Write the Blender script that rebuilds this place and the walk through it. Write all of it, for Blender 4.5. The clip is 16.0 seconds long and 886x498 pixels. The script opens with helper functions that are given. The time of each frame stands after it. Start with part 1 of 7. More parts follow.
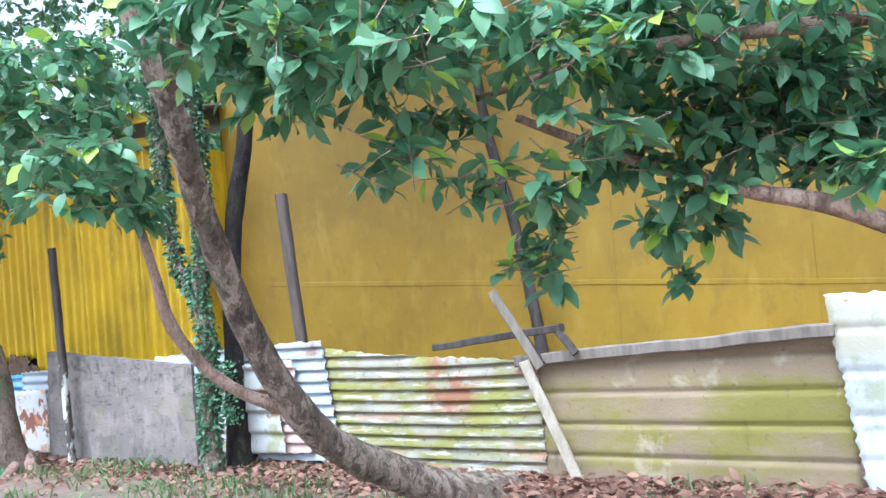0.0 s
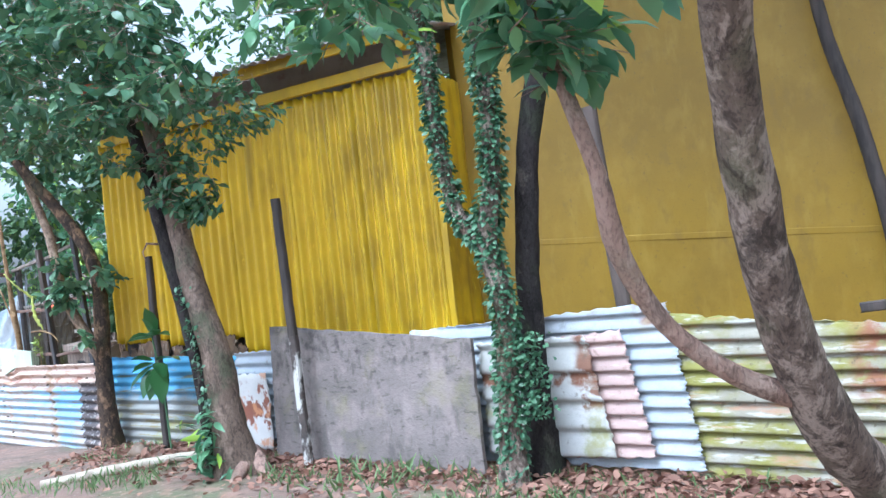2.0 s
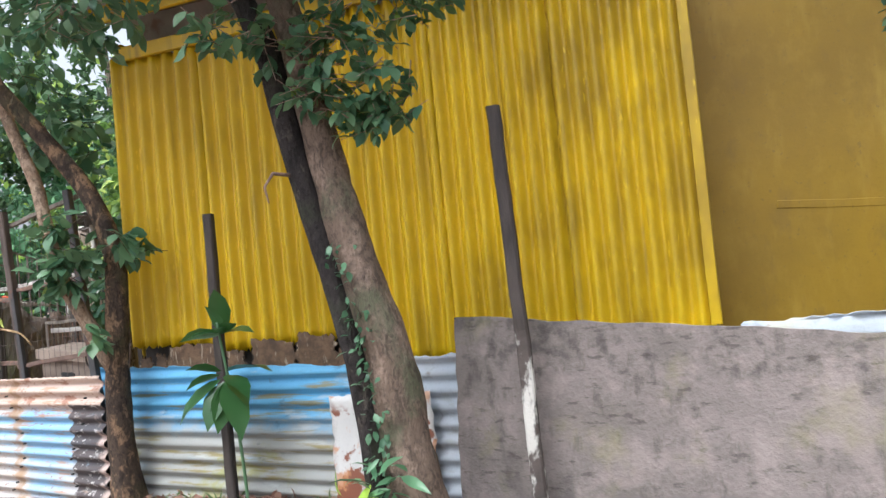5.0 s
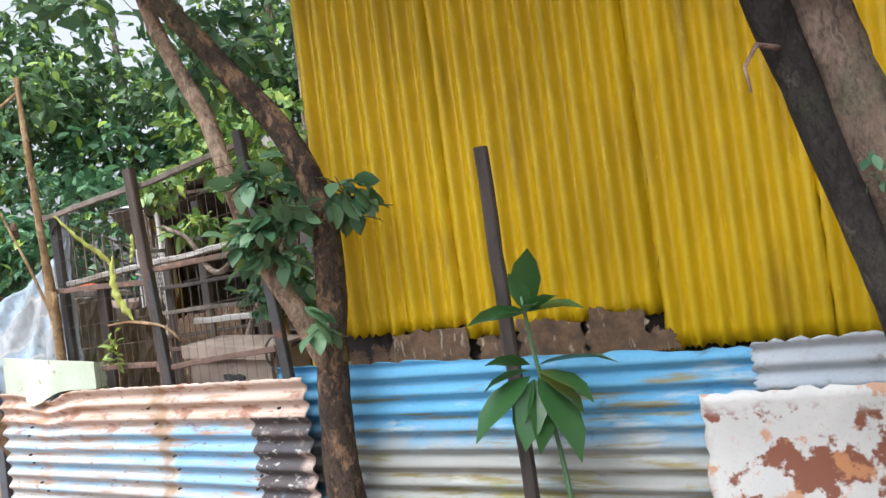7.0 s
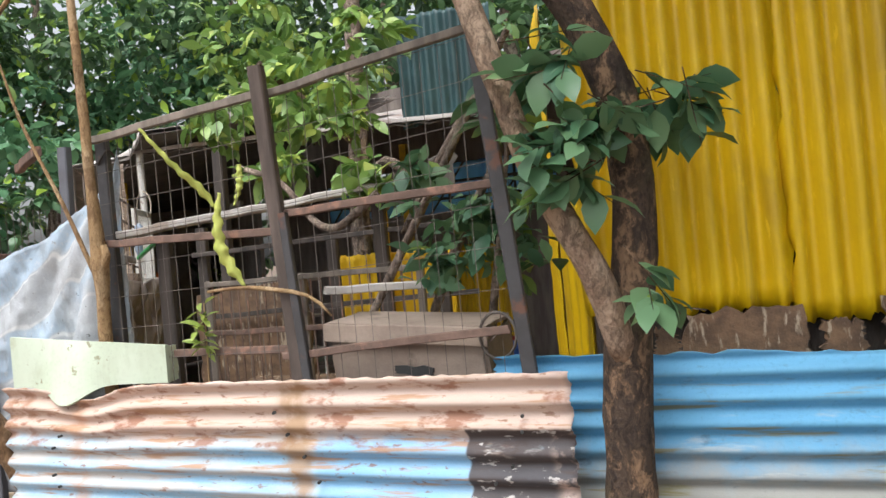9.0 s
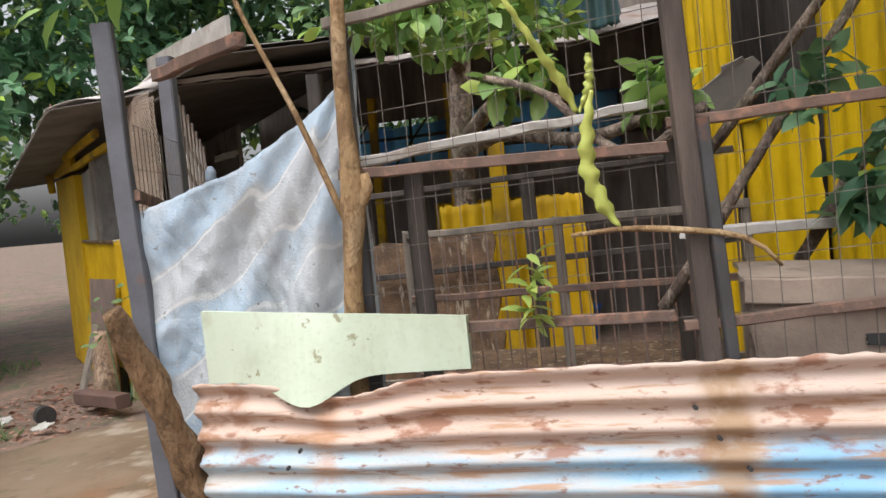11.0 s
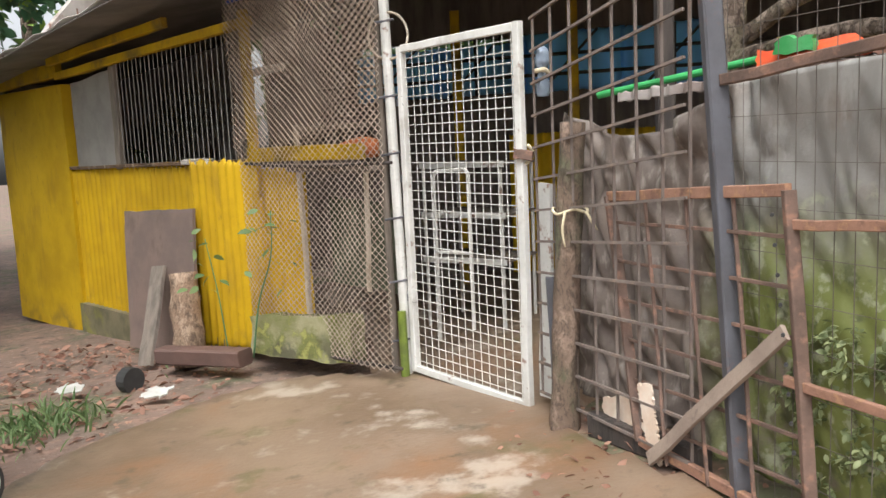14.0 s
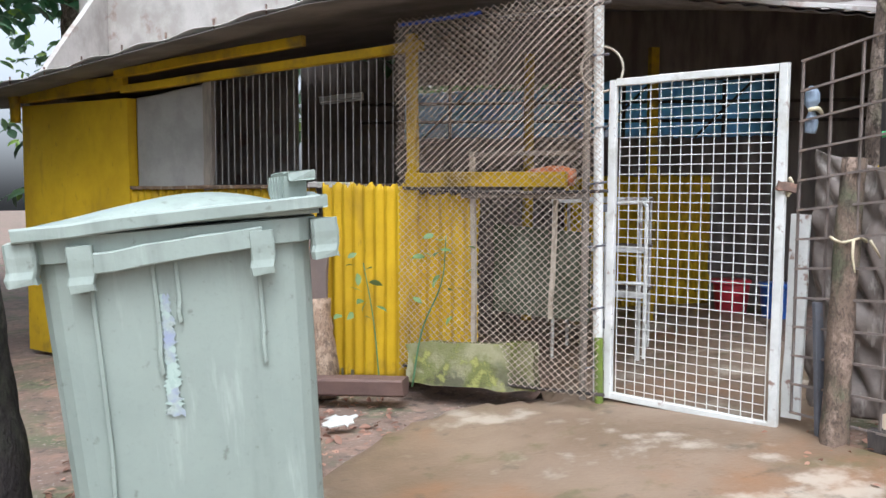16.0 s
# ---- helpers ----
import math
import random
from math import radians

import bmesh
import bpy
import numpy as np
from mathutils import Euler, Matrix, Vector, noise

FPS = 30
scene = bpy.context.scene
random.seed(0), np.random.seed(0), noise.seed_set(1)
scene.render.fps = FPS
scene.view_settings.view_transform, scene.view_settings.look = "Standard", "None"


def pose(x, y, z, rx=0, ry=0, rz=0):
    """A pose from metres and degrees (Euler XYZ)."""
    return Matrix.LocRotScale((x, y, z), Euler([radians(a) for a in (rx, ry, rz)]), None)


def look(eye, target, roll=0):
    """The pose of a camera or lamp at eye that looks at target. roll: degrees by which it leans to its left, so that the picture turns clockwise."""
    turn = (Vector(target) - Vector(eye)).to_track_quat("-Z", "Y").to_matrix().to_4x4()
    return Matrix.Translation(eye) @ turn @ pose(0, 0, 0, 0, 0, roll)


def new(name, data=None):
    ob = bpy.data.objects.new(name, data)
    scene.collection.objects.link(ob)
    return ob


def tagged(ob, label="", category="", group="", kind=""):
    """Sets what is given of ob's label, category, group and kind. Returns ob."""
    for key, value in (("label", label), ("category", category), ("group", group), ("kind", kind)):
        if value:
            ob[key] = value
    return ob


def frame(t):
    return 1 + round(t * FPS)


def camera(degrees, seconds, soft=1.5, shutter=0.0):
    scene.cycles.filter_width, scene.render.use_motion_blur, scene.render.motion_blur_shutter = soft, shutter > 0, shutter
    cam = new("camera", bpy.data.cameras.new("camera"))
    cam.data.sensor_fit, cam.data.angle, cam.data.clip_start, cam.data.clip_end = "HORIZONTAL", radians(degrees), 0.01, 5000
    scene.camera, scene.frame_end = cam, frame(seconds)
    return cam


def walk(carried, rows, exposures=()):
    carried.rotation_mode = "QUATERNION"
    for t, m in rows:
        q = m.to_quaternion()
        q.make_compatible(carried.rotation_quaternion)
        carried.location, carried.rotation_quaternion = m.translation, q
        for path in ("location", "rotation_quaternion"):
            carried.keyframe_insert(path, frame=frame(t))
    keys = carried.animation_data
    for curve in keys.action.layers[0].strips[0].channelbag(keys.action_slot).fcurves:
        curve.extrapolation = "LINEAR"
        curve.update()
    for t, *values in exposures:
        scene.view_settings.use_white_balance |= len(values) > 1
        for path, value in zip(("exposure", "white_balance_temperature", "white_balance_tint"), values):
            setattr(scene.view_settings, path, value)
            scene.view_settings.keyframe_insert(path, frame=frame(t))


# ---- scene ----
cam = camera(56.0, 16.0)
PATH = [
    (0, (-0.224, -0.283, 1.837), (-0.887, 1.603, 1.889), -4.6),
    (0.5, (-0.724, 0.003, 1.812), (-1.407, 1.882, 1.871), -4.7),
    (1, (-1.242, 0.284, 1.77), (-1.949, 2.154, 1.83), -4.8),
    (1.5, (-1.727, 0.651, 1.709), (-2.512, 2.49, 1.732), -5.4),
    (2, (-2.254, 0.821, 1.696), (-3.175, 2.595, 1.739), -5.9),
    (2.5, (-2.773, 1.073, 1.674), (-3.665, 2.863, 1.715), -5.3),
    (3, (-3.322, 1.256, 1.688), (-4.178, 3.063, 1.748), -3.9),
    (5.5, (-5.715, 2.327, 1.567), (-6.387, 4.21, 1.628), -5.1),
    (6, (-6.283, 2.49, 1.58), (-6.97, 4.368, 1.631), -5.0),
    (6.5, (-6.793, 2.687, 1.562), (-7.447, 4.577, 1.53), -6.7),
    (7, (-7.375, 2.901, 1.616), (-7.995, 4.803, 1.633), -6.8),
    (7.5, (-7.849, 3.082, 1.578), (-8.425, 4.997, 1.596), -6.1),
    (8, (-8.368, 3.347, 1.575), (-8.848, 5.289, 1.601), -4.2),
    (8.5, (-8.858, 3.518, 1.527), (-9.239, 5.481, 1.556), -4.3),
    (9, (-9.35, 3.793, 1.547), (-9.693, 5.763, 1.544), -4.4),
    (9.5, (-9.817, 3.962, 1.524), (-10.13, 5.934, 1.404), -4.2),
    (10, (-10.295, 4.236, 1.575), (-10.6, 6.21, 1.475), -4.7),
    (12.5, (-12.763, 5.306, 1.503), (-12.388, 7.267, 1.374), -3.8),
    (13, (-13.281, 5.592, 1.474), (-12.891, 7.546, 1.3), -3.5),
    (13.5, (-13.83, 5.756, 1.452), (-13.384, 7.697, 1.275), -2.7),
    (14, (-14.359, 5.927, 1.42), (-13.901, 7.861, 1.192), -3.4),
    (14.5, (-14.966, 6.06, 1.397), (-14.43, 7.976, 1.198), -3.1),
    (15, (-15.458, 6.252, 1.388), (-14.838, 8.146, 1.214), -2.8),
    (15.5, (-15.98, 6.457, 1.363), (-15.246, 8.312, 1.226), -1.8),
    (16, (-16.534, 6.637, 1.349), (-15.705, 8.453, 1.229), -0.8),
]
walk(cam, [(t, look(eye, target, roll)) for t, eye, target, roll in PATH],
     exposures=[(0, 1.6, 5150, 6), (1, 1.5, 5200, 6), (2, 1.42, 5050, 7), (2.5, 1.15, 5550, 8), (3, 1.1, 5800, 9), (5.5, 1.17, 5950, 10), (7, 1.12, 6050, 10), (8.5, 0.96, 6250, 10), (10, 0.82, 6450, 11), (12.5, 0.52, 6400, 11), (13, 0.52, 6500, 11), (13.5, 0.74, 6650, 10), (14.5, 1.18, 6100, 10), (15, 1.2, 5950, 10), (16, 1.15, 5700, 9)])

# ---- world and light: a bright overcast day ----
world = bpy.data.worlds.new("overcast_sky")
scene.world = world
world.use_nodes = True
wn = world.node_tree
sky = wn.nodes.new("ShaderNodeTexSky")
sky.sky_type, sky.sun_disc = "NISHITA", False
sky.sun_elevation, sky.sun_rotation = radians(62), radians(200)
sky.air_density, sky.dust_density, sky.ozone_density = 1.0, 6.0, 1.0
cloud = wn.nodes.new("ShaderNodeHueSaturation")
cloud.inputs["Saturation"].default_value = 0.22
wn.links.new(sky.outputs[0], cloud.inputs["Color"])
wn.links.new(cloud.outputs[0], wn.nodes["Background"].inputs[0])
wn.nodes["Background"].inputs[1].default_value = 0.15
sun_data = bpy.data.lights.new("sun", "SUN")
sun_data.energy, sun_data.angle, sun_data.color = 0.8, radians(40), (1.0, 0.97, 0.92)
sun = new("sun", sun_data)
sun.matrix_world = look((0, 0, 20), (6, 16, -12))


# ---- materials ----
def ramp(nt, value, lo, hi):
    r = nt.nodes.new("ShaderNodeMapRange")
    r.interpolation_type = "SMOOTHSTEP"
    r.inputs[1].default_value, r.inputs[2].default_value = lo, hi
    nt.links.new(value, r.inputs[0])
    return r.outputs[0]


def times(nt, a, b):
    m = nt.nodes.new("ShaderNodeMath")
    m.operation = "MULTIPLY"
    nt.links.new(a, m.inputs[0])
    if isinstance(b, (int, float)):
        m.inputs[1].default_value = b
    else:
        nt.links.new(b, m.inputs[1])
    return m.outputs[0]


def noise_of(nt, coord, scale, stretch=(1, 1, 1), detail=5.0, rough=0.6):
    mp = nt.nodes.new("ShaderNodeMapping")
    mp.inputs["Scale"].default_value = stretch
    nt.links.new(coord, mp.inputs[0])
    n = nt.nodes.new("ShaderNodeTexNoise")
    n.inputs["Scale"].default_value, n.inputs["Detail"].default_value, n.inputs["Roughness"].default_value = scale, detail, rough
    nt.links.new(mp.outputs[0], n.inputs["Vector"])
    return n.outputs["Fac"]


def mk(name, c1, c2, scale=4.0, rough=0.7, bump=0.15, fine=60.0, metal=0.0, layers=(), stretch=(1, 1, 1), vary=0.0, island=False, spec=0.5, grain=0.35):
    """A weathered surface: two colours by noise, fine grain, then layers of stains.
    A layer: (colour, strength, noise or None, patch or None); noise = (scale, lo, hi, stretch); patch = (u0, u1, v0, v1, soft, wobble) on the sheet's own metres."""
    m = bpy.data.materials.new(name)
    m.use_nodes = True
    nt = m.node_tree
    b = nt.nodes["Principled BSDF"]
    b.inputs["Metallic"].default_value = metal
    b.inputs["Specular IOR Level"].default_value = spec
    tc = nt.nodes.new("ShaderNodeTexCoord")
    co, uv = tc.outputs["Object"], tc.outputs["UV"]

    def mix(a, col, fac):
        x = nt.nodes.new("ShaderNodeMix")
        x.data_type = "RGBA"
        nt.links.new(a, x.inputs[6])
        if isinstance(col, tuple):
            x.inputs[7].default_value = (*col, 1)
        else:
            nt.links.new(col, x.inputs[7])
        nt.links.new(fac, x.inputs[0])
        return x.outputs[2]

    rgb = nt.nodes.new("ShaderNodeRGB")
    rgb.outputs[0].default_value = (*c1, 1)
    big = noise_of(nt, co, scale, stretch)
    col = mix(rgb.outputs[0], c2, ramp(nt, big, 0.35, 0.68))
    small = noise_of(nt, co, fine, stretch, 3.0)
    dark = tuple(v * 0.62 for v in c1)
    col = mix(col, dark, times(nt, ramp(nt, small, 0.5, 0.8), grain))
    for colour, strength, nz, patch in layers:
        fac = None
        if nz:
            fac = ramp(nt, noise_of(nt, co, nz[0], nz[3] if len(nz) > 3 else (1, 1, 1)), nz[1], nz[2])
        if patch:
            u0, u1, v0, v1, soft, wob = patch
            wobble = noise_of(nt, co, 9.0)
            sep = nt.nodes.new("ShaderNodeSeparateXYZ")
            nt.links.new(uv, sep.inputs[0])
            for axis, lo, hi in ((0, u0, u1), (1, v0, v1)):
                w = nt.nodes.new("ShaderNodeMath")
                w.operation = "MULTIPLY_ADD"
                nt.links.new(wobble, w.inputs[0])
                w.inputs[1].default_value = wob
                nt.links.new(sep.outputs[axis], w.inputs[2])
                for edge, sgn in ((lo, 1), (hi, -1)):
                    e = edge + wob * 0.5
                    g = ramp(nt, w.outputs[0], e - soft * sgn, e + soft * sgn) if sgn > 0 else ramp(nt, w.outputs[0], e + soft, e - soft)
                    fac = g if fac is None else times(nt, fac, g)
        col = mix(col, colour, times(nt, fac, strength))
    if vary:
        info = nt.nodes.new("ShaderNodeNewGeometry") if island else nt.nodes.new("ShaderNodeObjectInfo")
        hsv = nt.nodes.new("ShaderNodeHueSaturation")
        r = nt.nodes.new("ShaderNodeMapRange")
        r.inputs[3].default_value, r.inputs[4].default_value = 1 - vary, 1 + vary
        nt.links.new(info.outputs["Random Per Island" if island else "Random"], r.inputs[0])
        nt.links.new(r.outputs[0], hsv.inputs["Value"])
        nt.links.new(col, hsv.inputs["Color"])
        col = hsv.outputs[0]
    nt.links.new(col, b.inputs["Base Color"])
    rr = nt.nodes.new("ShaderNodeMapRange")
    rr.inputs[3].default_value, rr.inputs[4].default_value = max(0.05, rough - 0.12), min(1.0, rough + 0.12)
    nt.links.new(big, rr.inputs[0])
    nt.links.new(rr.outputs[0], b.inputs["Roughness"])
    if bump:
        bp = nt.nodes.new("ShaderNodeBump")
        bp.inputs["Strength"].default_value, bp.inputs["Distance"].default_value = bump, 0.01
        nt.links.new(small, bp.inputs["Height"])
        nt.links.new(bp.outputs[0], b.inputs["Normal"])
    return m


def leaf_mat(name, c1, c2, rough=0.38, young=None, share=0.9):
    m = bpy.data.materials.new(name)
    m.use_nodes = True
    nt = m.node_tree
    b = nt.nodes["Principled BSDF"]
    geo = nt.nodes.new("ShaderNodeNewGeometry")
    cr = nt.nodes.new("ShaderNodeValToRGB")
    cr.color_ramp.elements[0].color, cr.color_ramp.elements[1].color = (*c1, 1), (*c2, 1)
    cr.color_ramp.elements[1].position = share
    if young:
        e = cr.color_ramp.elements.new(min(0.999, share + 0.03))
        e.color = (*young, 1)
    nt.links.new(geo.outputs["Random Per Island"], cr.inputs[0])
    nt.links.new(cr.outputs[0], b.inputs["Base Color"])
    b.inputs["Roughness"].default_value = rough
    tr = nt.nodes.new("ShaderNodeBsdfTranslucent")
    nt.links.new(cr.outputs[0], tr.inputs[0])
    add = nt.nodes.new("ShaderNodeMixShader")
    add.inputs[0].default_value = 0.28
    out = nt.nodes["Material Output"]
    nt.links.new(b.outputs[0], add.inputs[1])
    nt.links.new(tr.outputs[0], add.inputs[2])
    nt.links.new(add.outputs[0], out.inputs[0])
    return m


def bark_mat(name, base, pale, dark, moss=(0.14, 0.16, 0.08), crack=16.0, flake=7.0, flakes=0.5, mossy=0.4):
    """Furrowed bark: stretched cells with dark cracks, pale flakes, moss, and a deep relief."""
    m = bpy.data.materials.new(name)
    m.use_nodes = True
    nt = m.node_tree
    p = nt.nodes["Principled BSDF"]
    p.inputs["Specular IOR Level"].default_value = 0.2
    p.inputs["Roughness"].default_value = 0.9
    co = nt.nodes.new("ShaderNodeTexCoord").outputs["Object"]
    bend = nt.nodes.new("ShaderNodeTexNoise")
    bend.inputs["Scale"].default_value, bend.inputs["Detail"].default_value = 9.0, 4.0
    nt.links.new(co, bend.inputs["Vector"])
    shift = nt.nodes.new("ShaderNodeVectorMath")
    shift.operation = "MULTIPLY_ADD"
    nt.links.new(bend.outputs["Color"], shift.inputs[0])
    shift.inputs[1].default_value = (0.12, 0.12, 0.12)
    nt.links.new(co, shift.inputs[2])
    plate = noise_of(nt, shift.outputs[0], crack * 1.6, (1, 1, 0.28), 6.0, 0.7)
    fine = noise_of(nt, co, 85.0, (1, 1, 0.5), 4.0)
    rgb = nt.nodes.new("ShaderNodeRGB")
    rgb.outputs[0].default_value = (*base, 1)
    col = rgb.outputs[0]

    def lay(col, colour, fac, strength):
        x = nt.nodes.new("ShaderNodeMix")
        x.data_type = "RGBA"
        nt.links.new(col, x.inputs[6])
        x.inputs[7].default_value = (*colour, 1)
        nt.links.new(times(nt, fac, strength), x.inputs[0])
        return x.outputs[2]

    col = lay(col, pale, ramp(nt, noise_of(nt, shift.outputs[0], flake, (1, 1, 0.5), 6.0, 0.65), 0.62 - 0.24 * flakes, 0.70 - 0.2 * flakes), 0.9)
    col = lay(col, dark, ramp(nt, noise_of(nt, shift.outputs[0], flake * 0.8, (1, 1, 0.6), 6.0, 0.7), 0.52, 0.66), 0.75)
    col = lay(col, moss, ramp(nt, noise_of(nt, co, 3.5, (1, 1, 0.7)), 0.5, 0.66), mossy)
    furrow = noise_of(nt, shift.outputs[0], crack * 1.6, (1, 1, 0.28), 6.0, 0.7)
    col = lay(col, dark, ramp(nt, furrow, 0.50, 0.64), 0.7)
    col = lay(col, pale, ramp(nt, furrow, 0.44, 0.32), 0.35)
    col = lay(col, dark, ramp(nt, fine, 0.48, 0.7), 0.55)
    nt.links.new(col, p.inputs["Base Color"])
    hgt = nt.nodes.new("ShaderNodeMath")
    hgt.operation = "MULTIPLY_ADD"
    nt.links.new(fine, hgt.inputs[0])
    hgt.inputs[1].default_value = 0.4
    nt.links.new(plate, hgt.inputs[2])
    bp = nt.nodes.new("ShaderNodeBump")
    bp.inputs["Strength"].default_value, bp.inputs["Distance"].default_value = 0.9, 0.03
    nt.links.new(hgt.outputs[0], bp.inputs["Height"])
    nt.links.new(bp.outputs[0], p.inputs["Normal"])
    return m


RUST, MOSS, GRIME = (0.19, 0.075, 0.035), (0.25, 0.24, 0.035), (0.05, 0.045, 0.035)
M_YELLOW = mk("yellow_paint_on_tin", (0.68, 0.45, 0.004), (0.55, 0.355, 0.004), 1.3, 0.40, 0.05, layers=(
    ((0.25, 0.155, 0.015), 0.8, (0.8, 0.48, 0.66, (1, 1, 0.6)), None), ((0.20, 0.13, 0.02), 0.55, (9, 0.55, 0.72, (1, 1, 0.07)), None), ((0.30, 0.19, 0.02), 0.5, (3.2, 0.56, 0.70, (1, 1, 0.3)), None), ((0.85, 0.60, 0.03), 0.6, (26, 0.62, 0.7, (1, 1, 0.25)), None)), grain=0.12)
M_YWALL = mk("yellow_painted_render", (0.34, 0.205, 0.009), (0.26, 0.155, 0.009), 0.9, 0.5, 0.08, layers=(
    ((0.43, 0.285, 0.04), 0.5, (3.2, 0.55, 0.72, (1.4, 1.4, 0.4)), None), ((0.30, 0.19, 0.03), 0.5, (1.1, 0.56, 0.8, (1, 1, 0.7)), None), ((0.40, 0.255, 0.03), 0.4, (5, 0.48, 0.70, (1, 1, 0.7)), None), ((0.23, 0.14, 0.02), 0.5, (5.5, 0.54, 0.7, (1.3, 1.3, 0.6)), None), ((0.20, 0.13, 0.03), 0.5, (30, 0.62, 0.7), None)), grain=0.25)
M_YLOW = mk("yellow_paint_low_wall", (0.60, 0.38, 0.008), (0.46, 0.285, 0.008), 1.6, 0.62, 0.12, layers=(
    ((0.14, 0.10, 0.04), 0.8, (3.0, 0.46, 0.7), (-9, 9, -1, 0.18, 0.14, 0.2)), ((0.33, 0.20, 0.02), 0.6, (5, 0.53, 0.72, (1, 1, 0.3)), None), ((0.17, 0.10, 0.02), 0.5, (19, 0.62, 0.74, (1, 1, 0.4)), None)), grain=0.2, spec=0.25)
M_MOSSY = mk("mossy_old_tin", (0.34, 0.32, 0.26), (0.26, 0.24, 0.18), 2.2, 0.75, 0.25, layers=(
    ((0.23, 0.22, 0.045), 0.9, (2.6, 0.40, 0.58, (1, 1, 2.0)), None), ((0.50, 0.49, 0.45), 0.8, (7, 0.53, 0.64, (0.6, 0.6, 4)), None), ((0.12, 0.11, 0.06), 0.6, (5, 0.55, 0.72, (0.6, 0.6, 2)), None),
    ((0.25, 0.10, 0.06), 0.85, (5.5, 0.40, 0.50), (0.98, 1.32, 0.42, 0.97, 0.10, 0.35)), ((0.42, 0.22, 0.13), 0.7, (4, 0.56, 0.66, (0.5, 0.5, 3)), None), ((0.10, 0.08, 0.05), 0.6, (22, 0.60, 0.70), None)), spec=0.2)
M_CLAD = mk("mossy_beige_cladding", (0.33, 0.25, 0.165), (0.27, 0.205, 0.14), 1.4, 0.72, 0.2, layers=(
    ((0.23, 0.21, 0.04), 0.85, (1.6, 0.36, 0.56, (0.8, 0.8, 2.4)), (-9, 9, 0.1, 0.66, 0.05, 0.15)), ((0.50, 0.43, 0.33), 0.6, (3, 0.56, 0.66), None), (GRIME, 0.5, (8, 0.6, 0.8, (1, 1, 0.4)), None), ((0.15, 0.12, 0.08), 0.5, (21, 0.6, 0.72), None)), spec=0.2)
M_WHITECLAD = mk("white_cladding", (0.60, 0.61, 0.60), (0.47, 0.49, 0.48), 2.0, 0.6, 0.15, layers=(
    ((0.46, 0.42, 0.30), 0.8, (2.0, 0.2, 0.5), (-9, 9, 0.78, 3, 0.06, 0.3)), ((0.30, 0.31, 0.17), 0.6, (5, 0.55, 0.68), None), ((0.4, 0.16, 0.08), 0.8, (9, 0.6, 0.68), (-9, 9, 1.02, 3, 0.02, 0.06)), ((0.20, 0.18, 0.14), 0.5, (12, 0.58, 0.72, (1, 1, 0.5)), None)), spec=0.25)
M_GALV = mk("pale_blue_grey_tin", (0.40, 0.45, 0.50), (0.47, 0.50, 0.53), 1.5, 0.6, 0.15, layers=(
    (RUST, 0.9, (3, 0.4, 0.6), (1.45, 3, 0.84, 2, 0.02, 0.08)), ((0.34, 0.36, 0.35), 0.7, (5, 0.50, 0.66, (0.7, 0.7, 2.5)), None), ((0.46, 0.43, 0.28), 0.6, (2.5, 0.55, 0.7), None), ((0.30, 0.20, 0.13), 0.6, (16, 0.62, 0.72, (0.6, 0.6, 1.5)), None), ((0.13, 0.12, 0.10), 0.5, (9, 0.60, 0.75, (1, 1, 0.6)), None)), spec=0.25)
M_PINK = mk("pink_faded_tin", (0.50, 0.355, 0.32), (0.42, 0.31, 0.28), 3.0, 0.65, 0.15, layers=((RUST, 0.6, (7, 0.6, 0.75), None), ((0.56, 0.50, 0.47), 0.7, (9, 0.54, 0.66, (0.5, 0.5, 3)), None), ((0.14, 0.09, 0.07), 0.5, (20, 0.6, 0.72), None)), spec=0.25)
M_WHITETIN = mk("white_rusty_tin", (0.56, 0.56, 0.54), (0.46, 0.46, 0.43), 2.0, 0.6, 0.15, layers=(
    (RUST, 0.95, (9, 0.40, 0.55), (-1, 9, 0.44, 0.53, 0.02, 0.08)), (RUST, 0.9, (8, 0.45, 0.55), (0.72, 9, 0.3, 0.9, 0.03, 0.08)), (MOSS, 0.7, (4, 0.46, 0.62), (-9, 9, -1, 0.30, 0.08, 0.2)), ((0.36, 0.35, 0.30), 0.6, (6, 0.5, 0.68, (0.6, 0.6, 2)), None), ((0.14, 0.11, 0.08), 0.55, (17, 0.61, 0.72), None)), spec=0.25)
M_RUSTSHEET = mk("white_sheet_with_rust_patches", (0.66, 0.65, 0.62), (0.57, 0.57, 0.55), 2.0, 0.5, 0.1, layers=(
    ((0.23, 0.085, 0.05), 1.0, (3.4, 0.50, 0.53), (-9, 9, 0.0, 0.56, 0.03, 0.1)), ((0.55, 0.26, 0.12), 0.8, (6.5, 0.56, 0.62), None)))
M_BLUE = mk("blue_painted_tin", (0.12, 0.36, 0.58), (0.15, 0.41, 0.64), 2.0, 0.55, 0.12, layers=(
    ((0.36, 0.345, 0.30), 0.92, (2.0, 0.22, 0.46, (0.6, 0.6, 2.5)), (-9, 9, -1, 0.52, 0.12, 0.25)), ((0.24, 0.19, 0.06), 0.85, (4.5, 0.54, 0.66, (0.45, 0.45, 6)), (-9, 9, -1, 0.80, 0.05, 0.1)),
    ((0.50, 0.52, 0.50), 0.6, (5, 0.58, 0.7, (0.5, 0.5, 3)), None), ((0.30, 0.30, 0.08), 0.75, (2.5, 0.52, 0.65), (-9, 9, -1, 0.40, 0.1, 0.1)), ((0.08, 0.10, 0.11), 0.5, (14, 0.6, 0.74, (0.7, 0.7, 1.5)), None)), spec=0.3)
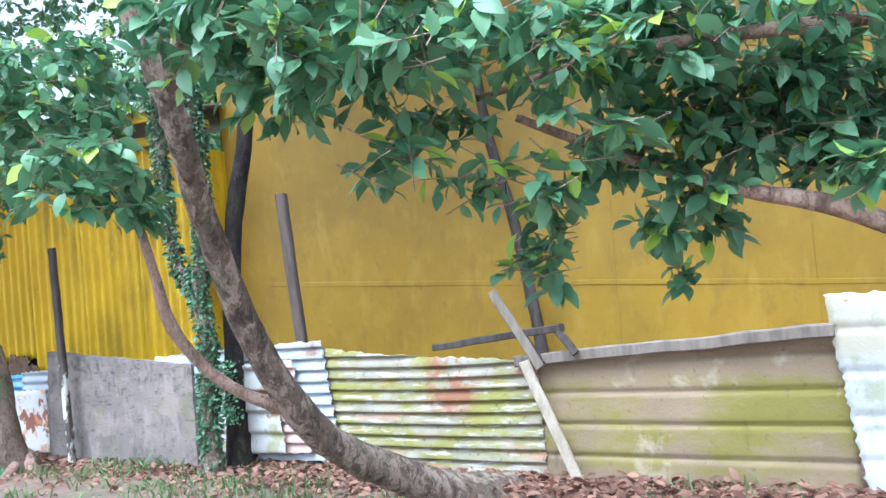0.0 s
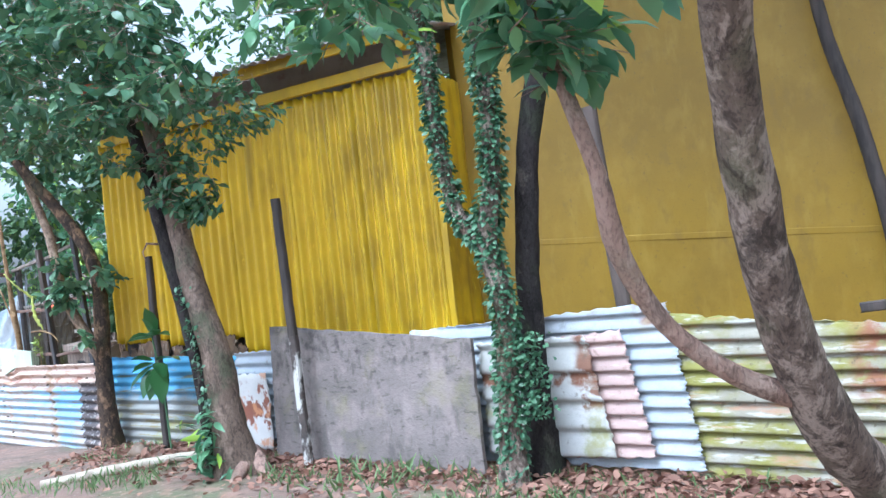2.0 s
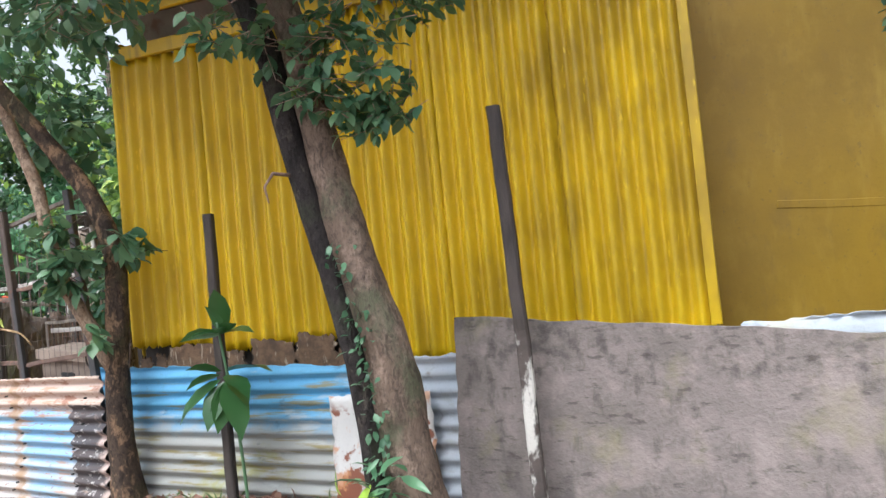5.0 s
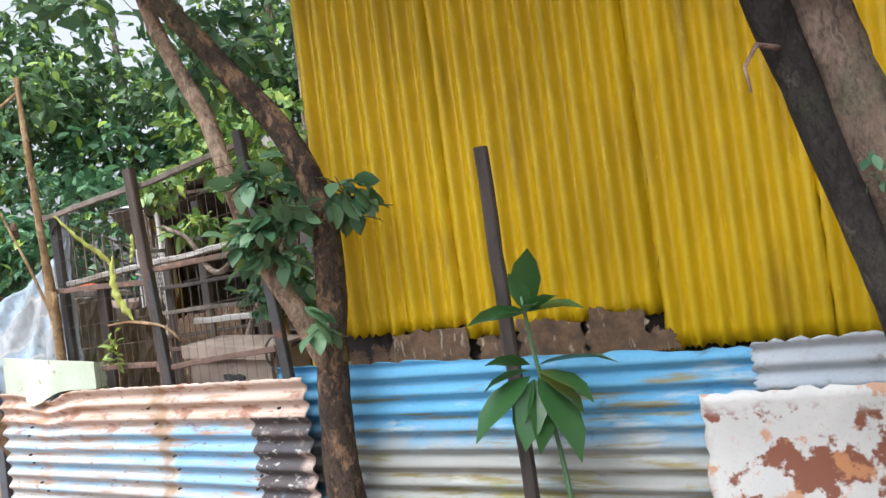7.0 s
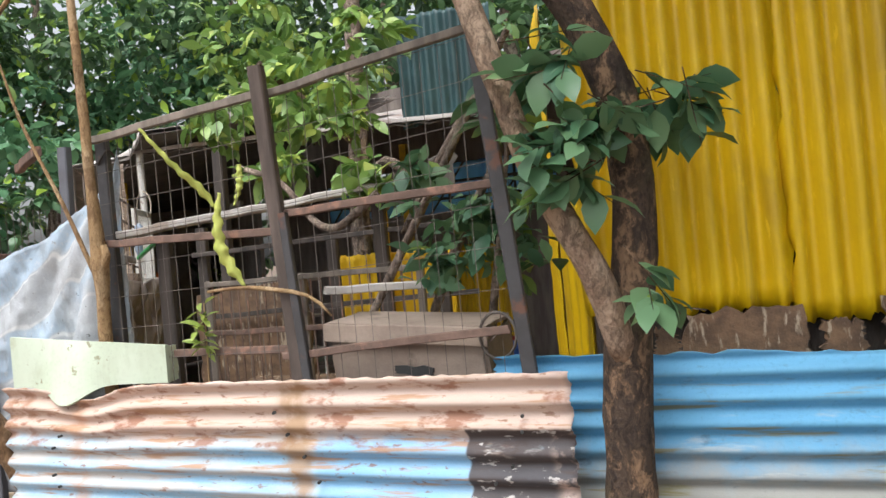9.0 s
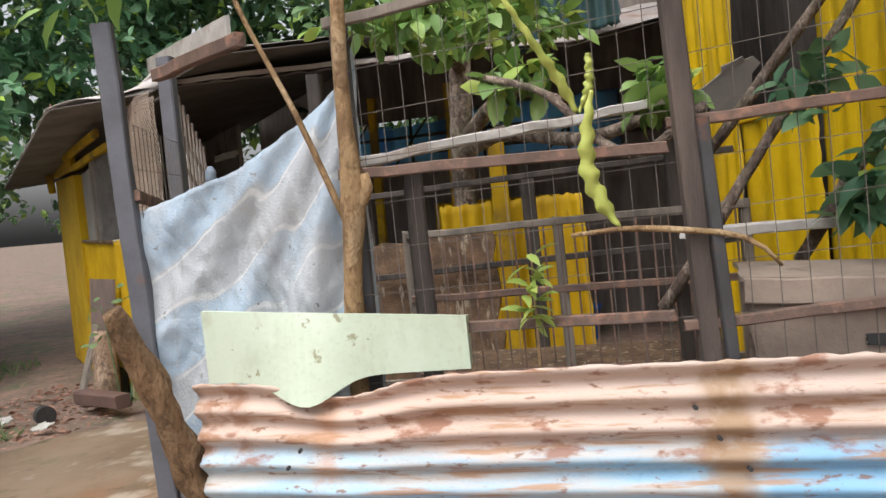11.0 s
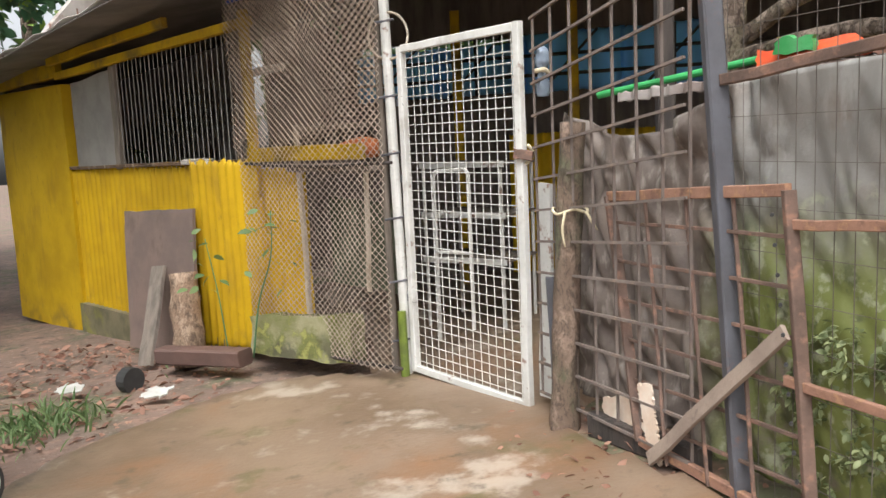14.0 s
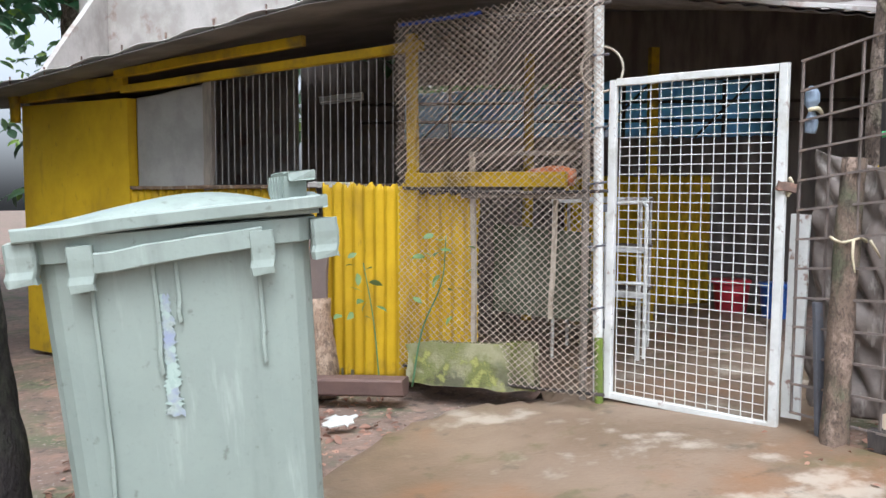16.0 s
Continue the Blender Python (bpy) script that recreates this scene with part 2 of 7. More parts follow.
M_FRONT = mk("pale_blue_and_pink_rusting_tin", (0.27, 0.47, 0.64), (0.44, 0.55, 0.62), 1.6, 0.62, 0.15, layers=(
    ((0.50, 0.46, 0.42), 0.85, (3.0, 0.40, 0.58, (0.35, 0.35, 5)), None), ((0.20, 0.42, 0.63), 0.75, (2.4, 0.32, 0.52, (0.4, 0.4, 4)), (0.40, 1.08, -1, 0.90, 0.02, 0.06)), ((0.46, 0.40, 0.35), 0.8, (2.2, 0.38, 0.6, (0.5, 0.5, 2)), (-9, 9, -1, 0.50, 0.1, 0.3)), ((0.57, 0.44, 0.365), 0.95, (1.0, 0.1, 0.3), (-9, 9, 0.90, 9, 0.03, 0.06)), ((0.56, 0.42, 0.35), 0.85, (2.5, 0.3, 0.55), (1.7, 9, 0.88, 9, 0.03, 0.1)),
    ((0.27, 0.115, 0.065), 0.8, (13, 0.54, 0.66, (0.5, 0.5, 1.3)), (-9, 9, 0.82, 9, 0.06, 0.15)), ((0.40, 0.235, 0.14), 0.85, (7, 0.53, 0.66, (0.4, 0.4, 6)), None), ((0.24, 0.12, 0.07), 0.8, (24, 0.60, 0.68, (0.6, 0.6, 1.6)), None),
    ((0.33, 0.21, 0.115), 0.85, (5, 0.38, 0.56, (1, 1, 0.6)), (1.11, 1.24, -1, 9, 0.04, 0.14)), ((0.46, 0.25, 0.14), 0.6, (6, 0.42, 0.58), (2.40, 2.48, -1, 9, 0.03, 0.1)),
    ((0.075, 0.062, 0.062), 0.95, (8, 0.28, 0.42, (0.5, 0.5, 1.6)), (-1, 0.41, -1, 0.94, 0.006, 0.012)), ((0.52, 0.50, 0.48), 0.85, (24, 0.585, 0.63, (0.6, 0.6, 1.4)), (-1, 0.41, -1, 0.94, 0.006, 0.012)), ((0.52, 0.40, 0.35), 0.85, (9, 0.40, 0.52), (-9, 0.07, -1, 9, 0.03, 0.08)), ((0.33, 0.17, 0.10), 0.75, (9, 0.44, 0.6), (2.72, 9, 0.85, 9, 0.03, 0.1))), spec=0.22)
M_PLY = mk("weathered_grey_board", (0.235, 0.20, 0.185), (0.165, 0.143, 0.13), 3.2, 0.9, 0.6, 45, layers=(
    (GRIME, 0.45, (9.0, 0.54, 0.68, (1.5, 1.5, 0.7)), None), (GRIME, 0.6, (24.0, 0.56, 0.68, (0.4, 0.4, 1.4)), None), ((0.31, 0.26, 0.24), 0.6, (5.0, 0.5, 0.66), None), ((0.05, 0.046, 0.042), 0.6, (9, 0.48, 0.66), (-9, 9, 0.82, 9, 0.10, 0.2)), ((0.06, 0.055, 0.05), 0.55, (4, 0.52, 0.7, (1, 1, 0.6)), (-9, 9, -1, 0.55, 0.2, 0.2)), ((0.22, 0.21, 0.09), 0.5, (2.0, 0.55, 0.7), None)), grain=0.6)
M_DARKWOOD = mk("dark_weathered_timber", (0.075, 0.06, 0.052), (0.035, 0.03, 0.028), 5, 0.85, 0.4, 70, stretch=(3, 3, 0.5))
M_GREYWOOD = mk("grey_weathered_timber", (0.24, 0.20, 0.165), (0.14, 0.12, 0.10), 5, 0.85, 0.35, 60, stretch=(3, 3, 0.6))
M_PALEWOOD = mk("pale_bare_timber", (0.52, 0.46, 0.37), (0.36, 0.30, 0.23), 6, 0.8, 0.3, 60, stretch=(2, 2, 1))
M_BROWNWOOD = mk("brown_broken_timber", (0.19, 0.115, 0.065), (0.09, 0.058, 0.038), 12, 0.85, 0.5, 60, layers=(((0.46, 0.38, 0.28), 0.75, (13, 0.56, 0.66, (2, 2, 0.6)), None),))
M_BAMBOO = bark_mat("tan_knotty_bark", (0.40, 0.265, 0.14), (0.52, 0.38, 0.23), (0.17, 0.10, 0.055), crack=12.0, flakes=0.45, mossy=0.1)
M_ROTLOG = bark_mat("brown_rotten_log", (0.27, 0.165, 0.09), (0.38, 0.25, 0.15), (0.08, 0.05, 0.03), crack=14.0, flakes=0.4, mossy=0.1)
M_PEELPAINT = mk("timber_with_peeling_white_paint", (0.10, 0.08, 0.07), (0.06, 0.05, 0.045), 5, 0.85, 0.35, 60, layers=(((0.62, 0.60, 0.55), 0.95, (5.5, 0.46, 0.54, (1.2, 1.2, 0.7)), None),))
M_STEEL = mk("dark_grey_painted_steel", (0.105, 0.108, 0.125), (0.08, 0.08, 0.09), 6, 0.55, 0.12, layers=((RUST, 0.6, (8, 0.6, 0.72), None),))
M_RUSTIRON = mk("rusty_iron", (0.19, 0.125, 0.10), (0.12, 0.085, 0.07), 8, 0.85, 0.3, layers=(((0.32, 0.18, 0.13), 0.75, (14, 0.52, 0.66), None),), spec=0.2)
M_RUSTORANGE = mk("orange_rusted_iron", (0.33, 0.185, 0.13), (0.22, 0.125, 0.09), 9, 0.85, 0.3, layers=(((0.42, 0.24, 0.14), 0.8, (18, 0.52, 0.66), None), ((0.12, 0.075, 0.06), 0.7, (11, 0.56, 0.7), None)), spec=0.2)
M_GRIDBAR = mk("weathered_brown_steel_bar", (0.20, 0.165, 0.145), (0.13, 0.105, 0.095), 8, 0.8, 0.2, layers=(((0.30, 0.22, 0.17), 0.6, (16, 0.52, 0.66), None),), spec=0.25)
M_DARKSTEEL = mk("blackened_steel", (0.065, 0.064, 0.068), (0.045, 0.043, 0.045), 6, 0.6, 0.12, layers=((RUST, 0.6, (8, 0.58, 0.7), None),))
M_MIDWOOD = mk("brown_grey_timber", (0.13, 0.10, 0.085), (0.08, 0.062, 0.053), 5, 0.85, 0.4, 70, stretch=(3, 3, 0.5))
M_WIRE = mk("dull_galvanised_wire", (0.15, 0.13, 0.115), (0.11, 0.09, 0.075), 9, 0.65, 0.0, metal=0.2)
M_PALEWIRE = mk("pale_galvanised_wire", (0.42, 0.41, 0.39), (0.32, 0.30, 0.28), 9, 0.5, 0.0, metal=0.3)
M_TRANSBLUE = leaf_mat("daylit_blue_tarpaulin", (0.36, 0.64, 0.95), (0.46, 0.72, 0.96), 0.5)
# board brown chosen dark to carry the dim interior's shade
M_BOARDDIM = mk("shade_brown_boards", (0.20, 0.17, 0.15), (0.12, 0.10, 0.09), 4, 0.85, 0.2, stretch=(2, 2, 0.4))
# grey-brown lowered to put the shade under the roofs into the colour
M_ROOFDIM = mk("shade_dimmed_sheet", (0.20, 0.18, 0.165), (0.14, 0.125, 0.115), 3, 0.85, 0.1)
M_TRANSBLUE.node_tree.nodes["Mix Shader"].inputs[0].default_value = 0.85
M_MOSSLEAF = leaf_mat("pale_mossy_leaves", (0.09, 0.12, 0.045), (0.30, 0.34, 0.17), 0.6)
M_WHITEMETAL = mk("white_enamel_steel", (0.70, 0.70, 0.67), (0.57, 0.57, 0.54), 4, 0.55, 0.08, layers=((RUST, 0.8, (11, 0.60, 0.69), None), ((0.36, 0.33, 0.28), 0.5, (5, 0.54, 0.7), None)))
M_TARP = mk("blue_and_grey_striped_tarpaulin", (0.44, 0.465, 0.49), (0.36, 0.385, 0.41), 2.5, 0.6, 0.5, 110, layers=(
    ((0.36, 0.48, 0.60), 0.75, (3.0, 0.25, 0.55), (-9, 9, -0.10, 0.13, 0.012, 0.02)), ((0.36, 0.48, 0.60), 0.75, (3.0, 0.25, 0.55), (-9, 9, 0.35, 0.52, 0.012, 0.02)), ((0.36, 0.48, 0.60), 0.75, (3.0, 0.25, 0.55), (-9, 9, 0.73, 0.90, 0.012, 0.02)),
    ((0.62, 0.63, 0.62), 0.75, (6, 0.25, 0.5), (-9, 9, 0.140, 0.154, 0.004, 0.012)), ((0.62, 0.63, 0.62), 0.75, (6, 0.25, 0.5), (-9, 9, 0.335, 0.349, 0.004, 0.012)), ((0.62, 0.63, 0.62), 0.75, (6, 0.25, 0.5), (-9, 9, 0.525, 0.539, 0.004, 0.012)), ((0.62, 0.63, 0.62), 0.75, (6, 0.25, 0.5), (-9, 9, 0.715, 0.729, 0.004, 0.012)), ((0.62, 0.63, 0.62), 0.75, (6, 0.25, 0.5), (-9, 9, 0.905, 0.919, 0.004, 0.012)),
    # after the grime spots, a pale speckle paints the weave's highlights
    (GRIME, 0.9, (24, 0.665, 0.70), None), ((0.50, 0.52, 0.53), 0.55, (48, 0.54, 0.68), None), ((0.24, 0.24, 0.235), 0.4, (11, 0.5, 0.7, (1.5, 1.5, 0.3)), None), ((0.22, 0.19, 0.14), 0.6, (2.2, 0.52, 0.75), (-9, 9, -9, 0.3, 0.2, 0.2))), spec=0.3)
M_GREYTARP = mk("dirty_grey_plastic_sheet", (0.225, 0.185, 0.16), (0.13, 0.105, 0.09), 4, 0.5, 0.2, layers=(
    ((0.42, 0.38, 0.34), 0.65, (6, 0.54, 0.68, (2.5, 2.5, 0.7)), None), ((0.06, 0.05, 0.042), 0.7, (5, 0.55, 0.72, (2.2, 2.2, 0.6)), None), ((0.27, 0.265, 0.25), 0.85, (3.0, 0.25, 0.5), (1.22, 9, 0.92, 9, 0.1, 0.15)), ((0.42, 0.42, 0.40), 0.5, (7, 0.52, 0.68, (1.5, 1.5, 0.5)), (1.22, 9, 0.92, 9, 0.1, 0.15)), ((0.17, 0.20, 0.05), 0.9, (3.6, 0.30, 0.48), (1.12, 9, -1, 1.10, 0.2, 0.2)), ((0.38, 0.40, 0.28), 0.75, (11, 0.54, 0.64), (1.12, 9, -1, 1.25, 0.2, 0.2)), ((0.05, 0.06, 0.03), 0.7, (8, 0.56, 0.68), (1.12, 9, -1, 1.1, 0.2, 0.2))), spec=0.35)
M_BOARD = mk("pale_green_painted_board", (0.52, 0.60, 0.47), (0.46, 0.52, 0.40), 2.5, 0.5, 0.06, layers=(((0.60, 0.67, 0.56), 0.4, (5, 0.52, 0.62, (1, 1, 0.5)), None), ((0.30, 0.28, 0.17), 0.65, (7, 0.55, 0.72, (1, 1, 0.5)), None), ((0.24, 0.22, 0.12), 0.8, (18, 0.64, 0.7), None)))
M_BIN = mk("grey_green_bin_plastic", (0.27, 0.315, 0.275), (0.225, 0.265, 0.235), 1.6, 0.55, 0.06, layers=(((0.15, 0.17, 0.15), 0.5, (3.5, 0.53, 0.72, (2, 2, 0.3)), None), ((0.40, 0.44, 0.40), 0.5, (8, 0.56, 0.7, (1.5, 1.5, 0.2)), None), ((0.09, 0.085, 0.07), 0.5, (22, 0.62, 0.74), None)), grain=0.2)
M_RUBBER = mk("black_rubber", (0.03, 0.03, 0.03), (0.045, 0.045, 0.045), 9, 0.7, 0.1)
M_BARK = bark_mat("grey_brown_bark", (0.20, 0.15, 0.12), (0.46, 0.365, 0.30), (0.05, 0.04, 0.034), flake=11.0, flakes=0.65)
M_PINKBARK = bark_mat("pinkish_peeling_bark", (0.40, 0.265, 0.21), (0.50, 0.37, 0.30), (0.13, 0.09, 0.075), crack=10.0, flakes=0.5, mossy=0.25)
M_TWOTONE = bark_mat("brown_bark_with_moss", (0.20, 0.145, 0.11), (0.34, 0.25, 0.195), (0.07, 0.055, 0.045), (0.12, 0.13, 0.08), crack=15.0, flakes=0.55, mossy=0.85)
M_BLACKBARK = bark_mat("nearly_black_bark", (0.045, 0.038, 0.036), (0.11, 0.092, 0.078), (0.016, 0.014, 0.014), (0.07, 0.085, 0.045), crack=18.0, flakes=0.2, mossy=0.4)
M_SPLITBARK = bark_mat("dark_bark_with_tan_flakes", (0.085, 0.06, 0.045), (0.30, 0.19, 0.115), (0.025, 0.02, 0.018), (0.10, 0.10, 0.05), crack=15.0, flake=15.0, flakes=0.5, mossy=0.4)
M_FLAKEBARK = bark_mat("pale_flaking_bark", (0.34, 0.235, 0.165), (0.50, 0.37, 0.27), (0.09, 0.065, 0.05), crack=13.0, flake=14.0, flakes=0.6, mossy=0.1)
M_LEAF_PLANT = leaf_mat("glossy_plant_leaves", (0.035, 0.11, 0.035), (0.08, 0.19, 0.06), 0.28)
M_SOIL = mk("litter_soil_and_grass", (0.20, 0.135, 0.105), (0.13, 0.098, 0.076), 1.8, 0.95, 0.9, 24, layers=(
    ((0.10, 0.135, 0.055), 0.6, (0.9, 0.5, 0.64), None), ((0.27, 0.17, 0.125), 0.7, (7, 0.50, 0.64), None), ((0.06, 0.045, 0.035), 0.7, (11, 0.54, 0.68), None), ((0.32, 0.27, 0.23), 0.7, (28, 0.60, 0.68), None)))
M_CONCRETE = mk("wet_stained_concrete", (0.23, 0.165, 0.115), (0.15, 0.102, 0.064), 1.1, 0.5, 0.25, 40, layers=(
    ((0.24, 0.115, 0.05), 0.7, (0.9, 0.50, 0.70), None), ((0.44, 0.38, 0.31), 0.7, (2.2, 0.53, 0.67), None), ((0.07, 0.055, 0.035), 0.6, (5, 0.58, 0.72), None), ((0.12, 0.10, 0.045), 0.8, (2.6, 0.58, 0.7), None)))
M_ROOFDARK = mk("grey_roof_underside", (0.46, 0.43, 0.40), (0.34, 0.31, 0.28), 3, 0.85, 0.1, layers=((RUST, 0.5, (4, 0.55, 0.7), None),))
M_ROOFTOP = mk("weathered_roof_sheet", (0.40, 0.37, 0.35), (0.27, 0.22, 0.20), 2, 0.6, 0.1, layers=((RUST, 0.6, (3, 0.52, 0.68), None),))
M_ROOFPALE = mk("pale_weathered_roof_sheet", (0.62, 0.60, 0.58), (0.45, 0.40, 0.38), 2, 0.6, 0.1, layers=((RUST, 0.6, (5, 0.56, 0.7), None),))
M_BLUECLOTH = mk("bright_blue_tarpaulin", (0.15, 0.47, 0.78), (0.20, 0.55, 0.82), 3, 0.5, 0.1, layers=(((0.50, 0.66, 0.78), 0.5, (4, 0.55, 0.7, (2, 2, 0.5)), None),))
M_LITTER = leaf_mat("dry_fallen_leaves", (0.13, 0.06, 0.042), (0.40, 0.23, 0.165), 0.8)
M_LEAF_A = leaf_mat("broad_green_leaves", (0.075, 0.19, 0.10), (0.17, 0.34, 0.17), 0.36, (0.38, 0.56, 0.08), 0.92)
M_LEAF_BRIGHT = leaf_mat("sunlit_garden_leaves", (0.11, 0.22, 0.06), (0.26, 0.40, 0.10), 0.4, (0.44, 0.54, 0.12), 0.85)
M_LEAF_B = leaf_mat("dark_green_leaves", (0.055, 0.145, 0.08), (0.15, 0.27, 0.13), 0.42, (0.24, 0.36, 0.08), 0.95)
M_LEAF_FAR = leaf_mat("background_leaves", (0.045, 0.10, 0.05), (0.17, 0.29, 0.12), 0.5, (0.34, 0.50, 0.10), 0.88)
M_LEAF_VINE = leaf_mat("small_ivy_leaves", (0.04, 0.11, 0.055), (0.13, 0.26, 0.14), 0.42)
M_GRASS = leaf_mat("grass_blades", (0.10, 0.17, 0.06), (0.20, 0.29, 0.12), 0.6)


# ---- mesh helpers ----
def obj(name, verts, faces, mat, parent=None, label="", uvs=None, smooth=False, thick=0.0):
    me = bpy.data.meshes.new(name)
    me.from_pydata([tuple(map(float, v)) for v in verts], [], faces)
    me.materials.append(mat)
    if uvs is not None:
        layer = me.uv_layers.new(name="UVMap")
        for loop in me.loops:
            layer.data[loop.index].uv = uvs[loop.vertex_index]
    if smooth:
        me.polygons.foreach_set("use_smooth", [True] * len(me.polygons))
    me.update()
    ob = new(name, me)
    if parent:
        ob.parent = parent
    if thick:
        s = ob.modifiers.new("thickness", "SOLIDIFY")
        s.thickness, s.offset = thick, 0.0
    if label:
        tagged(ob, label)
    return ob


def part(name, bm, mat, parent=None, label="", smooth=False):
    me = bpy.data.meshes.new(name)
    bmesh.ops.recalc_face_normals(bm, faces=bm.faces)
    bm.to_mesh(me)
    bm.free()
    me.materials.append(mat)
    if smooth:
        me.polygons.foreach_set("use_smooth", [True] * len(me.polygons))
    ob = new(name, me)
    if parent:
        ob.parent = parent
    if label:
        tagged(ob, label)
    return ob


def thing(name, label, category, group="", at=(0, 0, 0)):
    e = new(name)
    e.empty_display_size = 0.1
    return tagged(e, label, category, group)


def beam_bm(p0, p1, w, d, side=(0, 0, 1), wob=0.004, rings=6, bev=0.12, seed=1, bm=None, taper=1.0):
    """A sawn timber or bar from p0 to p1, w across 'side', d through, with worn edges and a slight bend."""
    rnd = random.Random(seed)
    bm = bm or bmesh.new()
    p0, p1 = Vector(p0), Vector(p1)
    ax = (p1 - p0).normalized()
    s = Vector(side)
    s = (s - ax * s.dot(ax)).normalized()
    n = ax.cross(s)
    prof = []
    for sx, sy in ((1, 1), (-1, 1), (-1, -1), (1, -1)):
        b = min(w, d) * bev
        a, c = (sx * w / 2, sy * d / 2 - sy * b), (sx * w / 2 - sx * b, sy * d / 2)
        prof += [a, c] if sx * sy > 0 else [c, a]
    last = None
    for i in range(rings + 1):
        t = i / rings
        k = 1 + (taper - 1) * t
        c = p0.lerp(p1, t) + (s * rnd.uniform(-wob, wob) + n * rnd.uniform(-wob, wob)) * (0 if i in (0, rings) else 1)
        ring = [bm.verts.new(c + s * x * k * rnd.uniform(0.96, 1.04) + n * y * k * rnd.uniform(0.96, 1.04) + (ax * rnd.uniform(-wob, wob) if i in (0, rings) else Vector())) for x, y in prof]
        if last:
            for j in range(8):
                bm.faces.new((last[j], last[(j + 1) % 8], ring[(j + 1) % 8], ring[j]))
        else:
            bm.faces.new(ring[::-1])
        last = ring
    bm.faces.new(last)
    return bm


def beam(name, p0, p1, w, d, mat, parent=None, label="", side=(0, 0, 1), **kw):
    return part(name, beam_bm(p0, p1, w, d, side, **kw), mat, parent, label)


def smooth_path(pts, rad, n):
    pts, rad = np.array(pts, float), np.array(rad, float)
    d = np.r_[0, np.cumsum(np.linalg.norm(np.diff(pts, axis=0), axis=1))]
    tt = np.linspace(0, d[-1], n)
    m = np.gradient(pts, d, axis=0)
    out = []
    for t in tt:
        i = min(max(np.searchsorted(d, t) - 1, 0), len(d) - 2)
        h = d[i + 1] - d[i]
        u = (t - d[i]) / h
        out.append((2 * u**3 - 3 * u**2 + 1) * pts[i] + (u**3 - 2 * u**2 + u) * h * m[i] + (-2 * u**3 + 3 * u**2) * pts[i + 1] + (u**3 - u**2) * h * m[i + 1])
    return np.array(out), np.interp(tt, d, rad)


def limb(name, pts, rad, mat, parent=None, label="", seg=12, step=0.06, rough=0.12, seed=1, flare=0.0):
    """A trunk, branch or pole: a bent, tapered, knobbly tube."""
    length = sum((Vector(a) - Vector(b)).length for a, b in zip(pts, pts[1:]))
    n = max(4, min(80, int(length / step)))
    c, r = smooth_path(pts, rad, n)
    tan = np.gradient(c, axis=0)
    verts, faces = [], []
    ref = Vector((1, 0.3, 0.1))
    for i in range(n):
        ax = Vector(tan[i]).normalized()
        s = (ref - ax * ref.dot(ax)).normalized()
        t = ax.cross(s)
        fl = 1 + flare * max(0, 1 - i / (0.16 * n)) ** 2
        for j in range(seg):
            a = 2 * math.pi * j / seg
            dv = s * math.cos(a) + t * math.sin(a)
            p = Vector(c[i])
            k = 1 + rough * (noise.noise(p * 5 + dv * 0.8 + Vector((seed, 0, 0))) + 0.6 * noise.noise(p * 14 + dv * 1.5))
            if flare:
                k *= 1 + (fl - 1) * (0.7 + 0.6 * math.cos(3 * a + seed))
            verts.append(p + dv * (r[i] * k))
        if i:
            for j in range(seg):
                a0, a1 = (i - 1) * seg + j, (i - 1) * seg + (j + 1) % seg
                faces.append((a0, a1, a1 + seg, a0 + seg))
    faces += [tuple(range(seg))[::-1], tuple(range((n - 1) * seg, n * seg))]
    return obj(name, verts, faces, mat, parent, label, smooth=True)


def bar_bm(bm, p0, p1, r, seg=6):
    p0, p1 = Vector(p0), Vector(p1)
    ax = (p1 - p0).normalized()
    s = ax.orthogonal().normalized()
    t = ax.cross(s)
    rings = [[bm.verts.new(p + (s * math.cos(2 * math.pi * j / seg) + t * math.sin(2 * math.pi * j / seg)) * r) for j in range(seg)] for p in (p0, p1)]
    for j in range(seg):
        bm.faces.new((rings[0][j], rings[0][(j + 1) % seg], rings[1][(j + 1) % seg], rings[1][j]))
    bm.faces.new(rings[0][::-1]), bm.faces.new(rings[1])
    return bm


def bar(name, p0, p1, r, mat, parent=None, label="", seg=6):
    return part(name, bar_bm(bmesh.new(), p0, p1, r, seg), mat, parent, label, smooth=False)


